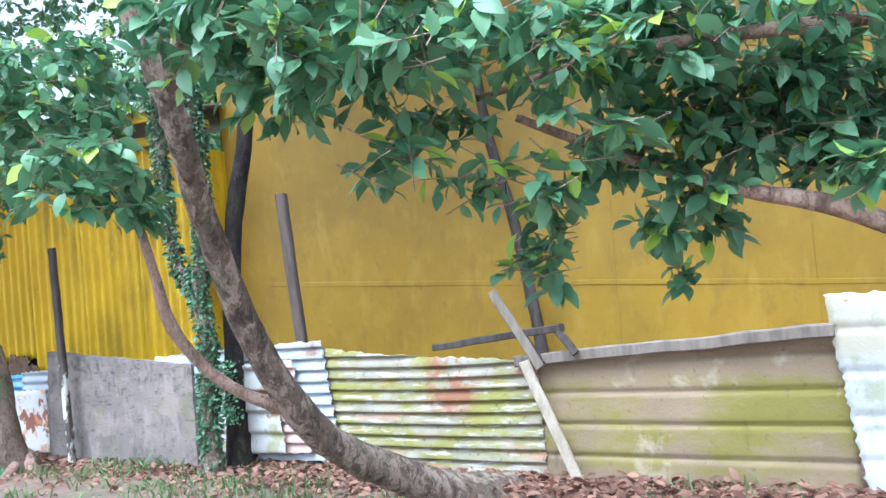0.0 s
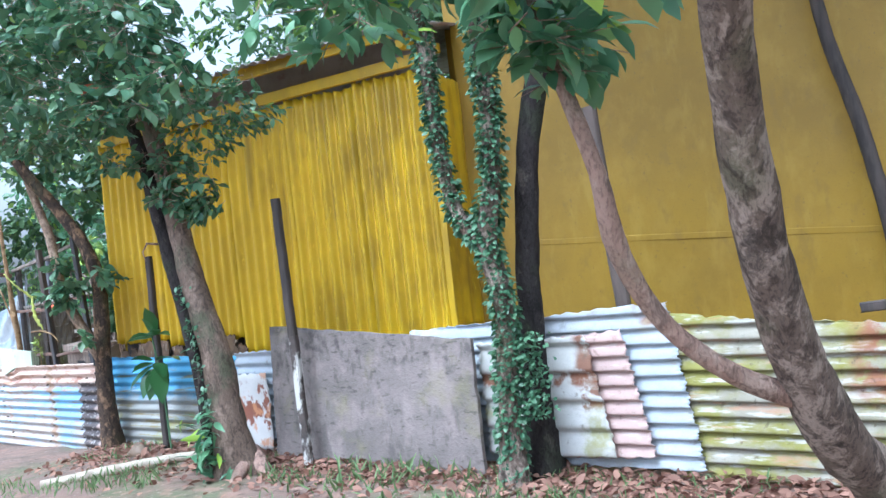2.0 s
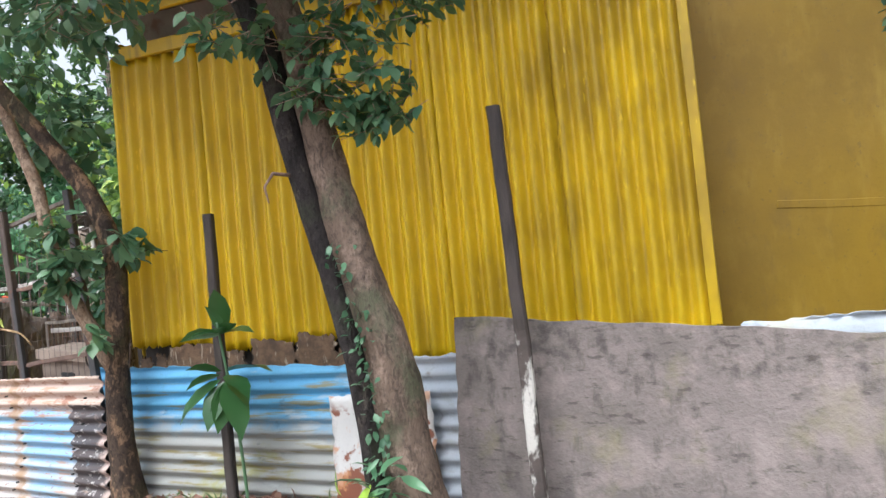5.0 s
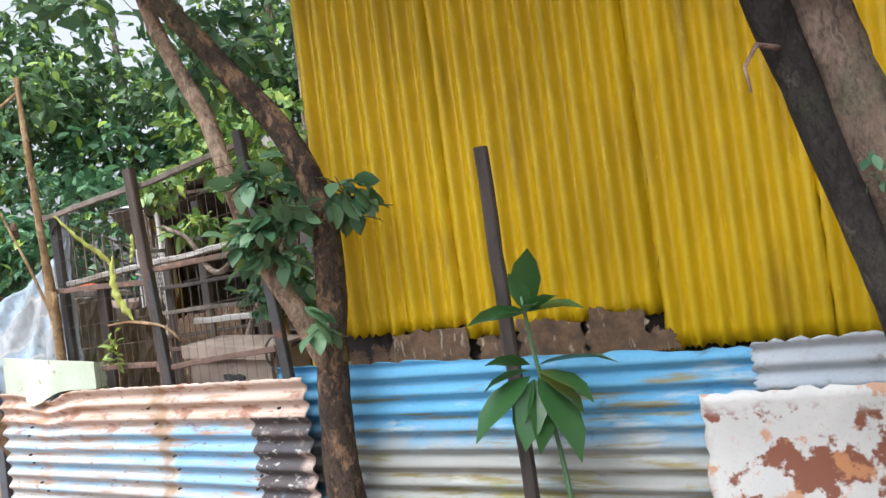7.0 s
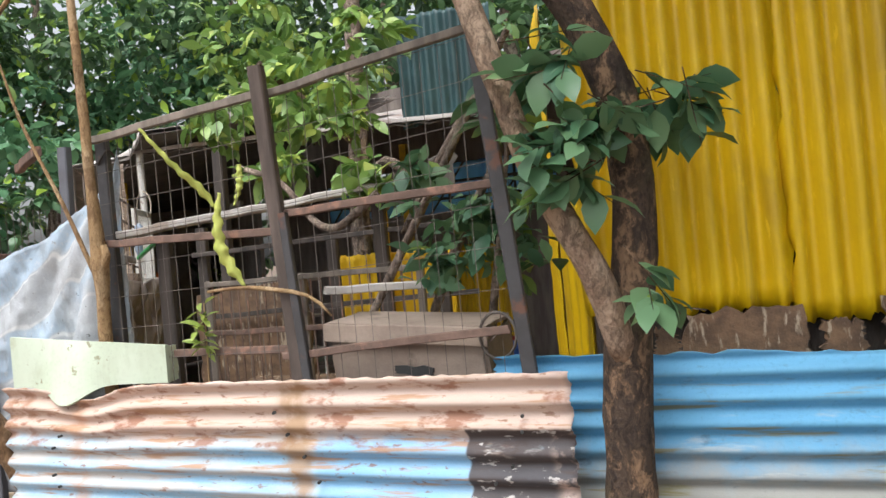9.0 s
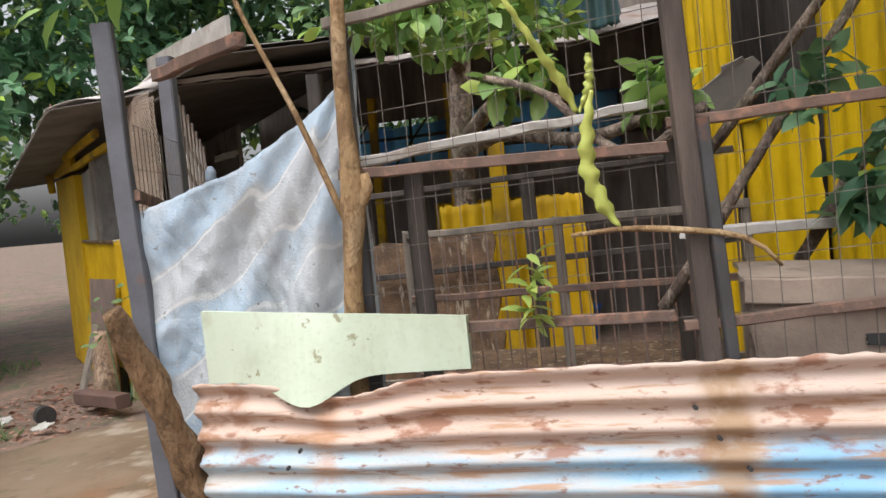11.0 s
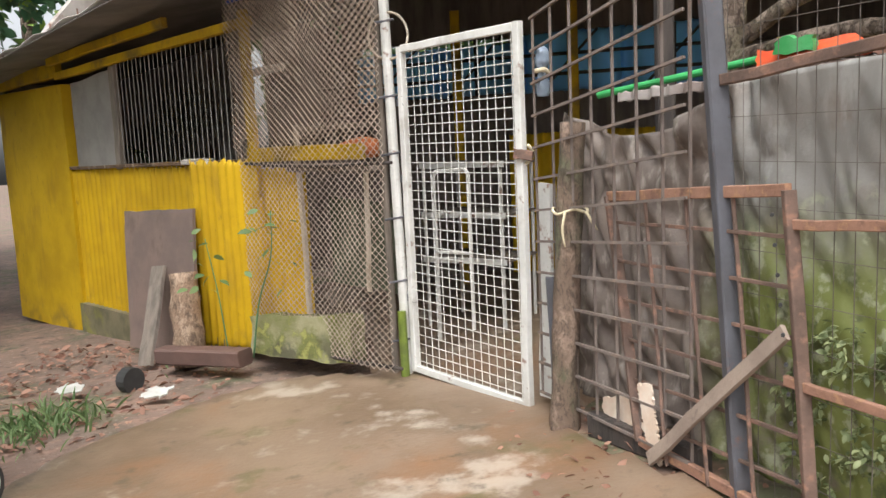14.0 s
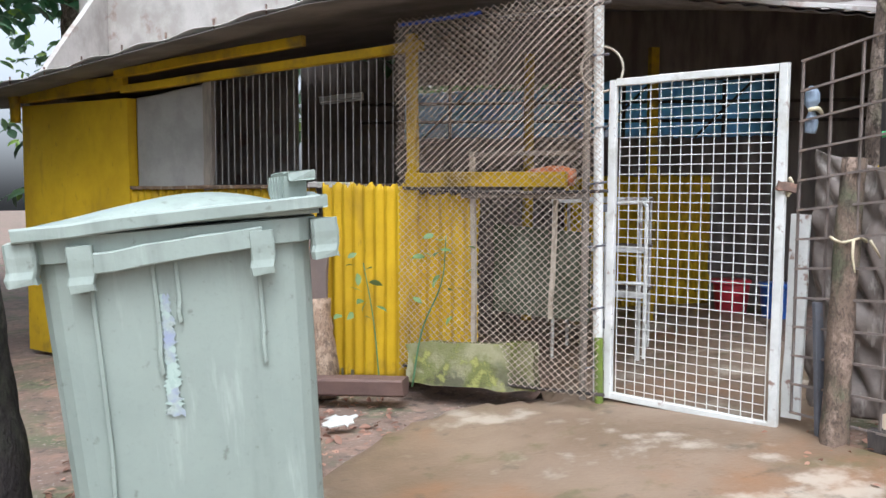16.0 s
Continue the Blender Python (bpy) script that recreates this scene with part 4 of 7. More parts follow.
# ---- trees along the fence ----
def leaning_tree():
    t = thing("leaning_tree", "leaning grey-brown tree with a low pinkish limb", "tree")
    limb("trunk", [(-1.75, 4.98, 0.14), (-2.12, 4.35, 0.48), (-2.44, 3.72, 0.92), (-2.52, 3.40, 1.34), (-2.52, 2.98, 2.07), (-2.42, 2.62, 2.62), (-2.5, 2.3, 3.3)], [0.165, 0.112, 0.088, 0.075, 0.062, 0.058, 0.05], M_BARK, t, seed=2, flare=0.5, seg=16)
    limb("lower_limb", [(-2.47, 3.62, 1.05), (-2.66, 3.45, 1.16), (-2.84, 3.30, 1.36), (-2.92, 3.17, 1.62), (-2.93, 3.13, 1.80), (-2.98, 3.12, 2.00), (-3.05, 3.12, 2.25), (-3.15, 3.05, 2.6)], [0.045, 0.033, 0.028, 0.033, 0.026, 0.023, 0.02, 0.016], M_PINKBARK, t, "smooth pinkish limb", seed=3)
    limb("limb", [(-2.50, 2.75, 2.45), (-2.2, 2.5, 2.75), (-1.7, 2.35, 2.75), (-1.2, 2.3, 2.6)], [0.04, 0.03, 0.02, 0.012], M_BARK, t, seed=4, seg=8)
    crown(t, [(-1.34, 1.98, 2.46, 0.28, 40), (-1.0, 1.95, 2.36, 0.25, 34), (-1.19, 2.11, 2.03, 0.13, 9), (-1.02, 2.48, 2.55, 0.3, 40), (-1.5, 2.4, 2.42, 0.26, 34), (-2.66, 2.36, 2.2, 0.24, 26), (-2.01, 2.3, 2.62, 0.3, 34),
              (-1.8, 2.4, 2.4, 0.18, 16), (-3.5, 2.6, 2.66, 0.38, 50), (-2.95, 2.75, 2.38, 0.2, 24), (-3.0, 2.7, 2.72, 0.3, 34), (-3.0, 3.02, 2.18, 0.2, 30), (-3.15, 2.95, 2.45, 0.22, 30), (-3.35, 3.0, 2.78, 0.42, 70), (-3.85, 3.3, 2.62, 0.36, 55), (-2.4, 2.9, 2.92, 0.3, 40), (-1.15, 2.2, 2.62, 0.35, 50), (-1.7, 2.2, 2.7, 0.3, 44)], 0.105, M_LEAF_A, 11, bark=M_PINKBARK)


def overhanging_tree():
    t = thing("overhanging_tree", "leafy tree with a long reddish branch over the grass", "tree")
    limb("trunk", [(2.1, 3.4, 0.1), (2.0, 3.3, 1.0), (1.7, 3.1, 1.7), (1.5, 3.0, 2.6)], [0.12, 0.1, 0.09, 0.06], M_PINKBARK, t, seed=6, flare=0.4)
    limb("branch", [(1.72, 3.08, 1.66), (0.9, 2.8, 1.6), (0.35, 2.7, 1.66), (0.04, 2.71, 1.80), (-0.16, 2.71, 1.86), (-0.48, 2.69, 1.99), (-0.9, 2.55, 2.2)], [0.06, 0.045, 0.036, 0.032, 0.028, 0.022, 0.014], M_PINKBARK, t, "reddish bent branch", seed=7)
    limb("branch", [(1.6, 3.05, 2.2), (0.8, 2.8, 2.4), (0.2, 2.6, 2.35), (-0.5, 2.5, 2.35), (-1.05, 2.6, 2.30)], [0.05, 0.035, 0.028, 0.02, 0.012], M_PINKBARK, t, seed=8, seg=8)
    # the first five blobs are out of view, added to shade the yellow wall
    crown(t, [(1.6, 4.2, 4.2, 0.9, 90), (2.8, 5.0, 3.8, 1.0, 110), (0.6, 4.6, 5.2, 1.0, 90), (3.4, 3.4, 3.2, 1.0, 110), (1.8, 5.6, 4.8, 0.9, 90), (-0.67, 2.31, 2.32, 0.26, 34), (-0.41, 2.45, 2.42, 0.3, 42), (-0.17, 2.86, 2.28, 0.32, 42), (0.12, 2.9, 2.2, 0.3, 36), (-0.38, 2.69, 2.08, 0.2, 22), (-0.55, 2.30, 2.02, 0.13, 9), (-0.88, 2.65, 1.66, 0.14, 12),
              (-0.84, 2.36, 1.95, 0.14, 12), (-0.47, 3.01, 1.80, 0.12, 9), (-0.31, 3.2, 1.80, 0.13, 10), (-0.44, 3.2, 1.58, 0.08, 5), (0.22, 2.35, 1.85, 0.14, 14), (0.15, 2.4, 2.4, 0.28, 36), (-1.06, 2.4, 2.0, 0.1, 6), (0.6, 2.7, 2.5, 0.4, 46), (-0.1, 3.2, 2.55, 0.4, 50), (-0.6, 2.9, 2.5, 0.35, 50), (0.25, 2.9, 2.0, 0.2, 24), (-0.1, 3.0, 2.05, 0.2, 20), (-0.3, 2.6, 2.6, 0.35, 50), (-0.49, 2.70, 2.12, 0.2, 26), (-0.20, 2.72, 2.18, 0.2, 26), (0.06, 2.72, 2.24, 0.2, 26), (0.13, 2.72, 2.02, 0.15, 14), (-0.34, 2.72, 1.93, 0.12, 10), (-0.42, 2.72, 1.76, 0.07, 5), (-0.62, 2.70, 2.04, 0.14, 14), (-0.85, 2.66, 1.82, 0.10, 7), (-1.33, 2.5, 2.22, 0.12, 10), (-1.12, 2.56, 2.2, 0.12, 10), (0.25, 2.72, 1.97, 0.14, 16), (-0.08, 2.74, 2.03, 0.14, 16), (-0.27, 2.73, 1.88, 0.09, 8), (0.32, 2.8, 2.15, 0.2, 24), (0.05, 2.75, 1.93, 0.1, 9)],
          0.10, M_LEAF_A, 12, bark=M_PINKBARK)


def vine_tree():
    t = thing("vine_covered_tree", "forked tree wrapped in small ivy leaves", "tree")
    stem = [(-4.30, 5.36, 0.2), (-4.27, 5.33, 0.83), (-4.24, 5.33, 1.44), (-4.30, 5.35, 1.75), (-4.23, 5.36, 2.1), (-4.21, 5.35, 3.0), (-4.25, 5.3, 4.2)]
    fork = [(-4.30, 5.35, 1.72), (-4.50, 5.42, 1.92), (-4.58, 5.43, 2.28), (-4.62, 5.44, 2.95), (-4.7, 5.4, 4.0)]
    limb("trunk", stem, [0.085, 0.065, 0.06, 0.065, 0.055, 0.05, 0.03], M_BARK, t, seed=9, flare=0.4)
    limb("limb", fork, [0.05, 0.05, 0.045, 0.045, 0.03], M_BARK, t, seed=10)
    rng = np.random.default_rng(5)
    R, W, S = [], [], []
    for path, rad, n in ((stem, 0.078, 4200), (fork, 0.062, 1900)):
        c, _ = smooth_path(path, [1] * len(path), 200)
        for _ in range(n):
            p = c[int(rng.integers(6, 170))]
            o = rng.normal(0, 1, 3)
            o /= np.linalg.norm(o)
            q = p + o * rad * (1 + 0.25 * noise.noise(Vector(p * 4))) * rng.uniform(0.75, 1.12)
            R.append(q), W.append(o + np.array((rng.normal(0, 0.5), -0.3, -0.5))), S.append(rng.uniform(0.028, 0.052))
    for _ in range(420):
        z = rng.uniform(0.7, 1.2)
        R.append((-4.12 + rng.normal(0, 0.05), 5.36 + rng.normal(0, 0.05), z)), W.append((rng.normal(0, 1), -1, -0.4)), S.append(rng.uniform(0.025, 0.045))
    v = leaves("ivy", R, W, S, M_LEAF_VINE, t, "pale green ivy leaves", width=1.25, seed=4)
    tagged(v, kind="stuff")


def black_tree():
    t = thing("dark_tree", "nearly black bare tree trunk beside the ivy", "tree")
    limb("trunk", [(-4.20, 5.60, 0.2), (-4.19, 5.60, 1.1), (-4.14, 5.58, 1.74), (-4.04, 5.56, 2.36), (-3.86, 5.52, 2.95), (-3.8, 5.5, 4.2)], [0.11, 0.078, 0.072, 0.072, 0.064, 0.05], M_BLACKBARK, t, seed=11, flare=0.5, seg=14)
    # unseen crown above the bare trunk, added to shade the wall behind
    crown(t, [(-3.7, 5.4, 5.0, 0.9, 80), (-3.2, 5.9, 5.6, 0.9, 80), (-4.3, 6.2, 5.6, 0.9, 80), (-2.6, 6.6, 5.3, 0.8, 70), (-1.4, 6.8, 5.6, 0.9, 80)], 0.2, M_LEAF_B, 15)


def thin_tree():
    t = thing("thin_tree", "thin dark bent tree before the yellow wall", "tree")
    limb("trunk", [(-2.02, 7.62, 0.15), (-2.08, 7.62, 0.92), (-2.16, 7.64, 1.60), (-2.26, 7.62, 2.3), (-2.42, 7.62, 3.1), (-2.5, 7.62, 4.4)], [0.07, 0.06, 0.056, 0.053, 0.05, 0.04], M_DARKWOOD, t, seed=12, seg=10)
    # canopy out of view, added so that the upper wall falls in shade
    crown(t, [(-2.4, 6.6, 5.6, 0.9, 110), (-0.6, 6.6, 5.9, 1.0, 120), (0.8, 6.4, 5.8, 1.0, 120), (-3.8, 6.2, 6.0, 1.0, 110), (2.0, 5.8, 5.6, 1.0, 110)], 0.2, M_LEAF_B, 16)


def red_leaf_tree():
    t = thing("pink_barked_tree", "leaning pinkish tree with two limbs and dark leaves", "tree")
    limb("trunk", [(-6.66, 5.66, 0.12), (-6.70, 5.64, 0.45), (-6.735, 5.62, 0.81), (-6.75, 5.62, 1.04), (-6.78, 5.61, 1.27), (-6.875, 5.60, 1.63), (-6.96, 5.60, 2.0), (-7.03, 5.60, 2.37), (-7.07, 5.59, 2.62), (-7.14, 5.55, 3.0), (-7.3, 5.4, 4.0)], [0.18, 0.14, 0.122, 0.118, 0.112, 0.10, 0.09, 0.086, 0.082, 0.07, 0.05], M_TWOTONE, t, seed=13, flare=0.6, seg=18)
    limb("limb", [(-6.84, 5.58, 0.15), (-6.85, 5.57, 0.5), (-6.86, 5.55, 0.81), (-6.885, 5.545, 1.05), (-6.92, 5.54, 1.28), (-7.005, 5.55, 1.65), (-7.095, 5.56, 2.02), (-7.175, 5.57, 2.39), (-7.225, 5.57, 2.65), (-7.42, 5.6, 3.1), (-7.8, 5.6, 3.8)], [0.085, 0.066, 0.056, 0.052, 0.05, 0.052, 0.058, 0.066, 0.066, 0.055, 0.04], M_BLACKBARK, t, "dark mossy limb", seed=14)
    rngv = np.random.default_rng(18)
    R = [(-6.80 - 0.16 * max(0.0, h - 1.0) + rngv.normal(0, 0.028), 5.485 + rngv.normal(0, 0.012), h) for h in rngv.uniform(0.45, 1.75, 150)]
    tagged(leaves("creeper", R, [(rngv.normal(0, 0.6), -0.6, rngv.normal(-0.4, 0.5)) for _ in R], [rngv.uniform(0.025, 0.06) for _ in R], M_LEAF_VINE, t, "pale creeper in the bark's groove", seed=19), kind="stuff")
    limb("twig", [(-7.13, 5.5, 2.08), (-7.20, 5.45, 2.09), (-7.235, 5.44, 2.03), (-7.225, 5.45, 1.96)], [0.010, 0.008, 0.006, 0.004], M_PINKBARK, t, seg=6, seed=15)
    for k, (x, y) in enumerate(((-6.25, 5.5), (-6.95, 5.45), (-6.5, 5.3))):
        limb("root", [(-6.62, 5.75, 0.42), ((x - 6.62) / 2, (y + 5.75) / 2, 0.33), (x, y, 0.2)], [0.07, 0.05, 0.025], M_PINKBARK, t, seg=8, seed=16 + k)
    crown(t, [(-6.64, 5.63, 2.95, 0.42, 60), (-6.5, 5.9, 3.1, 0.35, 40), (-6.83, 5.46, 2.62, 0.2, 26), (-6.95, 5.44, 2.42, 0.14, 14), (-6.80, 5.46, 2.40, 0.16, 18), (-6.66, 5.5, 2.44, 0.17, 20), (-6.72, 5.48, 2.22, 0.10, 9), (-6.60, 5.52, 2.28, 0.1, 8), (-7.15, 5.45, 2.68, 0.2, 18), (-7.32, 5.3, 2.72, 0.16, 12)], 0.085, M_LEAF_B, 13, bark=M_PINKBARK)
    # high foliage, largely unseen, added to shade the tin wall
    crown(t, [(-7.54, 5.1, 3.5, 0.6, 110), (-7.1, 5.3, 3.3, 0.5, 90), (-8.4, 5.5, 3.3, 0.6, 90), (-6.83, 5.0, 3.6, 0.5, 80), (-8.2, 5.0, 4.0, 0.7, 90), (-7.3, 5.0, 4.1, 0.7, 90), (-7.0, 6.0, 4.9, 0.9, 110), (-5.9, 5.9, 5.0, 0.9, 120), (-8.3, 6.0, 4.8, 0.9, 110), (-5.0, 6.2, 5.6, 1.0, 120), (-6.6, 6.4, 5.8, 1.0, 110), (-8.0, 6.5, 5.7, 1.0, 110), (-6.35, 4.95, 3.05, 0.3, 40), (-7.0, 4.9, 3.0, 0.3, 36)], 0.11, M_LEAF_B, 23, bark=M_PINKBARK, name="shade_crown")
    leaves("red_leaf", [(-6.96, 4.9, 3.2), (-6.96, 4.9, 3.2), (-6.95, 4.9, 3.2)], [(0.5, -0.3, -0.5), (-0.6, -0.2, -0.3), (0.1, -0.4, -0.8)], [0.12, 0.12, 0.1], mk("red_leaf_tissue", (0.55, 0.13, 0.08), (0.45, 0.1, 0.06)), t, "coral red young leaves")
    # plant growing at its foot
    p = thing("foot_plant", "strap-leaved green plant at the tree's foot", "plant")
    rng = np.random.default_rng(8)
    R = [(-6.76 + rng.normal(0, 0.075), 5.44 + rng.normal(0, 0.03), 0.3 + rng.uniform(0, 0.5)) for _ in range(70)]
    leaves("foliage", R, [(rng.normal(0, 0.8), rng.normal(-0.5, 0.5), rng.normal(-0.35, 0.5)) for _ in R], [rng.uniform(0.08, 0.19) for _ in R], M_LEAF_A, p, width=0.5)


def forked_tree():
    t = thing("forked_tree", "forked tree with flaking bark before the blue sheet", "tree")
    limb("trunk", [(-9.25, 6.69, 0.1), (-9.28, 6.68, 0.76), (-9.25, 6.66, 1.2), (-9.20, 6.65, 1.55), (-9.20, 6.65, 1.95), (-9.33, 6.62, 2.34), (-9.54, 6.58, 2.65), (-9.95, 6.4, 3.3), (-10.2, 6.3, 4.2)], [0.112, 0.086, 0.078, 0.074, 0.070, 0.066, 0.06, 0.05, 0.04], M_SPLITBARK, t, seed=17, flare=0.4, seg=14)
    limb("limb", [(-9.26, 6.64, 1.18), (-9.34, 6.54, 1.46), (-9.50, 6.49, 1.80), (-9.59, 6.5, 2.1), (-9.68, 6.52, 2.42), (-9.95, 6.55, 3.0), (-10.2, 6.6, 3.9)], [0.058, 0.05, 0.046, 0.044, 0.044, 0.04, 0.03], M_FLAKEBARK, t, "pale flaking limb", seed=18)
    # the last two blobs are unseen, added to keep sky light off the tin
    crown(t, [(-9.02, 6.62, 1.97, 0.13, 9), (-9.44, 6.42, 2.14, 0.14, 8), (-9.38, 6.40, 1.82, 0.17, 14), (-9.28, 6.42, 1.93, 0.12, 7), (-9.16, 6.42, 1.36, 0.07, 3), (-9.9, 7.0, 2.9, 0.4, 30), (-10.3, 6.6, 3.5, 0.7, 60), (-9.8, 6.2, 3.7, 0.6, 50), (-9.0, 6.3, 4.6, 0.8, 70), (-8.4, 6.6, 4.9, 0.8, 60), (-9.3, 5.9, 4.3, 0.8, 110), (-8.5, 5.6, 4.4, 0.9, 120)], 0.125, M_LEAF_B, 14, bark=M_SPLITBARK, width=1.15)


leaning_tree(), overhanging_tree(), vine_tree(), black_tree(), thin_tree(), red_leaf_tree(), forked_tree()


def bush(name, label, blobs, size, mat, seed, stems=(), width=1.0, bark=M_BARK):
    t = thing(name, label, "tree" if "tree" in name else "bush")
    for k, (pts, rad) in enumerate(stems):
        limb("trunk" if k == 0 else "limb", pts, rad, bark, t, seed=seed + k, seg=8)
    crown(t, blobs, size, mat, seed, width=width)


bush("climbing_shrub", "leafy shrub growing through the wire fence", [(-9.9, 7.35, 1.62, 0.2, 14), (-9.72, 7.3, 1.72, 0.2, 14), (-10.12, 7.45, 1.9, 0.14, 9), (-9.6, 7.2, 1.55, 0.15, 9), (-9.62, 7.25, 2.15, 0.2, 10), (-10.0, 7.4, 1.5, 0.14, 8)], 0.12, M_LEAF_B, 40,
     [([(-9.75, 7.5, 0.2), (-9.8, 7.45, 1.2), (-9.7, 7.3, 1.7), (-9.6, 7.2, 2.2)], [0.025, 0.02, 0.014, 0.008])])
bush("garden_tree", "bright green leafy tree behind the wire fence", [(-11.2, 9.2, 2.75, 0.45, 60), (-11.7, 9.9, 2.95, 0.4, 50), (-10.7, 9.3, 3.1, 0.35, 24), (-11.6, 9.6, 3.3, 0.5, 50), (-10.9, 8.9, 2.5, 0.3, 24), (-11.4, 8.4, 2.45, 0.22, 20), (-11.0, 8.2, 2.12, 0.16, 12), (-10.45, 8.0, 1.98, 0.14, 14)], 0.13, M_LEAF_BRIGHT, 41,
     [([(-11.28, 10.75, -0.1), (-11.25, 10.75, 2.0), (-11.18, 10.7, 3.0), (-11.1, 10.6, 4.4)], [0.10, 0.085, 0.08, 0.06]), ([(-11.24, 10.75, 2.1), (-10.9, 10.3, 2.35), (-10.6, 9.8, 2.2)], [0.06, 0.045, 0.03]), ([(-11.2, 10.7, 2.6), (-11.4, 10.0, 2.85), (-11.6, 9.6, 3.1)], [0.05, 0.04, 0.02]), ([(-11.25, 10.75, 2.0), (-11.0, 9.9, 2.05), (-10.6, 8.9, 1.9), (-10.35, 8.3, 1.95)], [0.06, 0.05, 0.035, 0.02])], bark=M_BARK)
# ---- wire fence with the tarpaulin ----
def wire_grid(parent, a, b, z0, z1, du, dv, r=0.0025, mat=None, name="wire"):
    """A welded grid between plan points a and b; each wire is its own part."""
    mat = mat or M_WIRE
    a, b = Vector((*a, 0)), Vector((*b, 0))
    L = (b - a).length
    ax = (b - a) / L
    up = bar_bm(bmesh.new(), (0, 0, 0), (0, 0, 1), r, 4)
    me_v = bpy.data.meshes.new(name)
    up.to_mesh(me_v), up.free()
    al = bar_bm(bmesh.new(), (0, 0, 0), ax, r, 4)
    me_h = bpy.data.meshes.new(name)
    al.to_mesh(me_h), al.free()
    me_v.materials.append(mat), me_h.materials.append(mat)
    n = int(L / du)
    for i in range(n + 1):
        u = i / n
        lo, hi = z0[0] + (z0[1] - z0[0]) * u, z1[0] + (z1[1] - z1[0]) * u
        o = new(name, me_v)
        o.parent, o.location, o.scale = parent, a + ax * (L * u) + Vector((0, 0, lo)), (1, 1, hi - lo)
    h = max(z1[0] - z0[0], 0.1)
    m = int(h / dv)
    for j in range(m + 1):
        v = j / m
        za, zb = z0[0] + (z1[0] - z0[0]) * v, z0[1] + (z1[1] - z0[1]) * v
        o = new(name, me_h)
        o.parent, o.location, o.scale = parent, a + Vector((0, 0, za)) + Vector((ax.y, -ax.x, 0)) * r * 1.8, (L, L, 1)
        if abs(zb - za) > 0.01:
            o.rotation_euler = Matrix.Rotation(math.atan2(zb - za, L), 4, Vector((ax.y, -ax.x, 0))).to_euler()


def frame_fence():
    f = thing("wire_fence", "steel framed wire fence with rusty rails", "fence")
    P = [(-11.66, 7.50), (-10.62, 7.17), (-9.62, 6.87)]
    beam("post", (-11.665, 7.60, 0.0), (-11.637, 7.525, 2.3), 0.06, 0.05, M_DARKSTEEL, f, side=(1, 0, 0), wob=0.003)
    beam("post", (-10.55, 7.20, 0.0), (-10.645, 7.09, 2.42), 0.06, 0.06, M_MIDWOOD, f, side=(1, 0, 0), wob=0.004)
    beam("post", (-10.49, 7.15, 0.0), (-10.58, 7.08, 1.80), 0.035, 0.04, M_DARKSTEEL, f, side=(1, 0, 0), wob=0.003)
    beam("post", (-9.53, 6.86, 0.1), (-9.70, 6.80, 2.45), 0.055, 0.05, M_DARKSTEEL, f, side=(1, 0, 0), wob=0.004)
    for (x0, x1), zz, w in ((((-11.68, -10.66)), ((2.27, 2.32), (1.77, 1.73), (1.22, 1.22)), 0.035), ((-10.66, -9.66), ((2.31, 2.40), (1.80, 1.81), (1.20, 1.27)), 0.032)):
        for za, zb in zz:
            dy = 0.05 if za < 1.4 and x0 < -11 else -0.03
            beam("rail", (x0, 7.5 + (x0 + 11.66) * -0.31 + dy, za), (x1, 7.5 + (x1 + 11.66) * -0.31 + dy, zb), w, 0.03, M_RUSTIRON if za < 2 else M_GREYWOOD, f, wob=0.004)
    wire_grid(f, P[0], P[1], (0.3, 0.3), (2.26, 2.30), 0.075, 0.15, 0.0016)
    wire_grid(f, P[1], P[2], (0.3, 0.3), (2.30, 2.38), 0.075, 0.15, 0.0016)


frame_fence()
BAM = thing("bamboo_pole", "tan knotted tree pole beside the tarpaulin", "pole")
limb("stem", [(-11.75, 7.60, 0.0), (-11.70, 7.53, 1.0), (-11.68, 7.485, 1.30), (-11.66, 7.455, 1.50), (-11.637, 7.42, 1.66), (-11.63, 7.39, 2.0), (-11.608, 7.345, 2.4), (-11.6, 7.3, 3.2)], [0.036, 0.034, 0.034, 0.032, 0.04, 0.026, 0.023, 0.016], M_BAMBOO, BAM, seed=30, rough=0.2)
limb("side_branch", [(-11.63, 7.42, 1.64), (-11.58, 7.39, 1.71), (-11.585, 7.38, 1.76)], [0.022, 0.02, 0.014], M_BAMBOO, BAM, seed=31, seg=8)
limb("side_branch", [(-11.67, 7.43, 1.62), (-11.78, 7.40, 1.95), (-11.95, 7.36, 2.4), (-12.0, 7.3, 2.7)], [0.012, 0.010, 0.008, 0.005], M_BAMBOO, BAM, seed=32, seg=6)


limb("side_branch", [(-11.6, 7.3, 3.1), (-11.9, 7.35, 3.0), (-12.3, 7.5, 2.72), (-12.6, 7.6, 2.5)], [0.014, 0.012, 0.009, 0.005], M_BAMBOO, BAM, seed=35, seg=6)
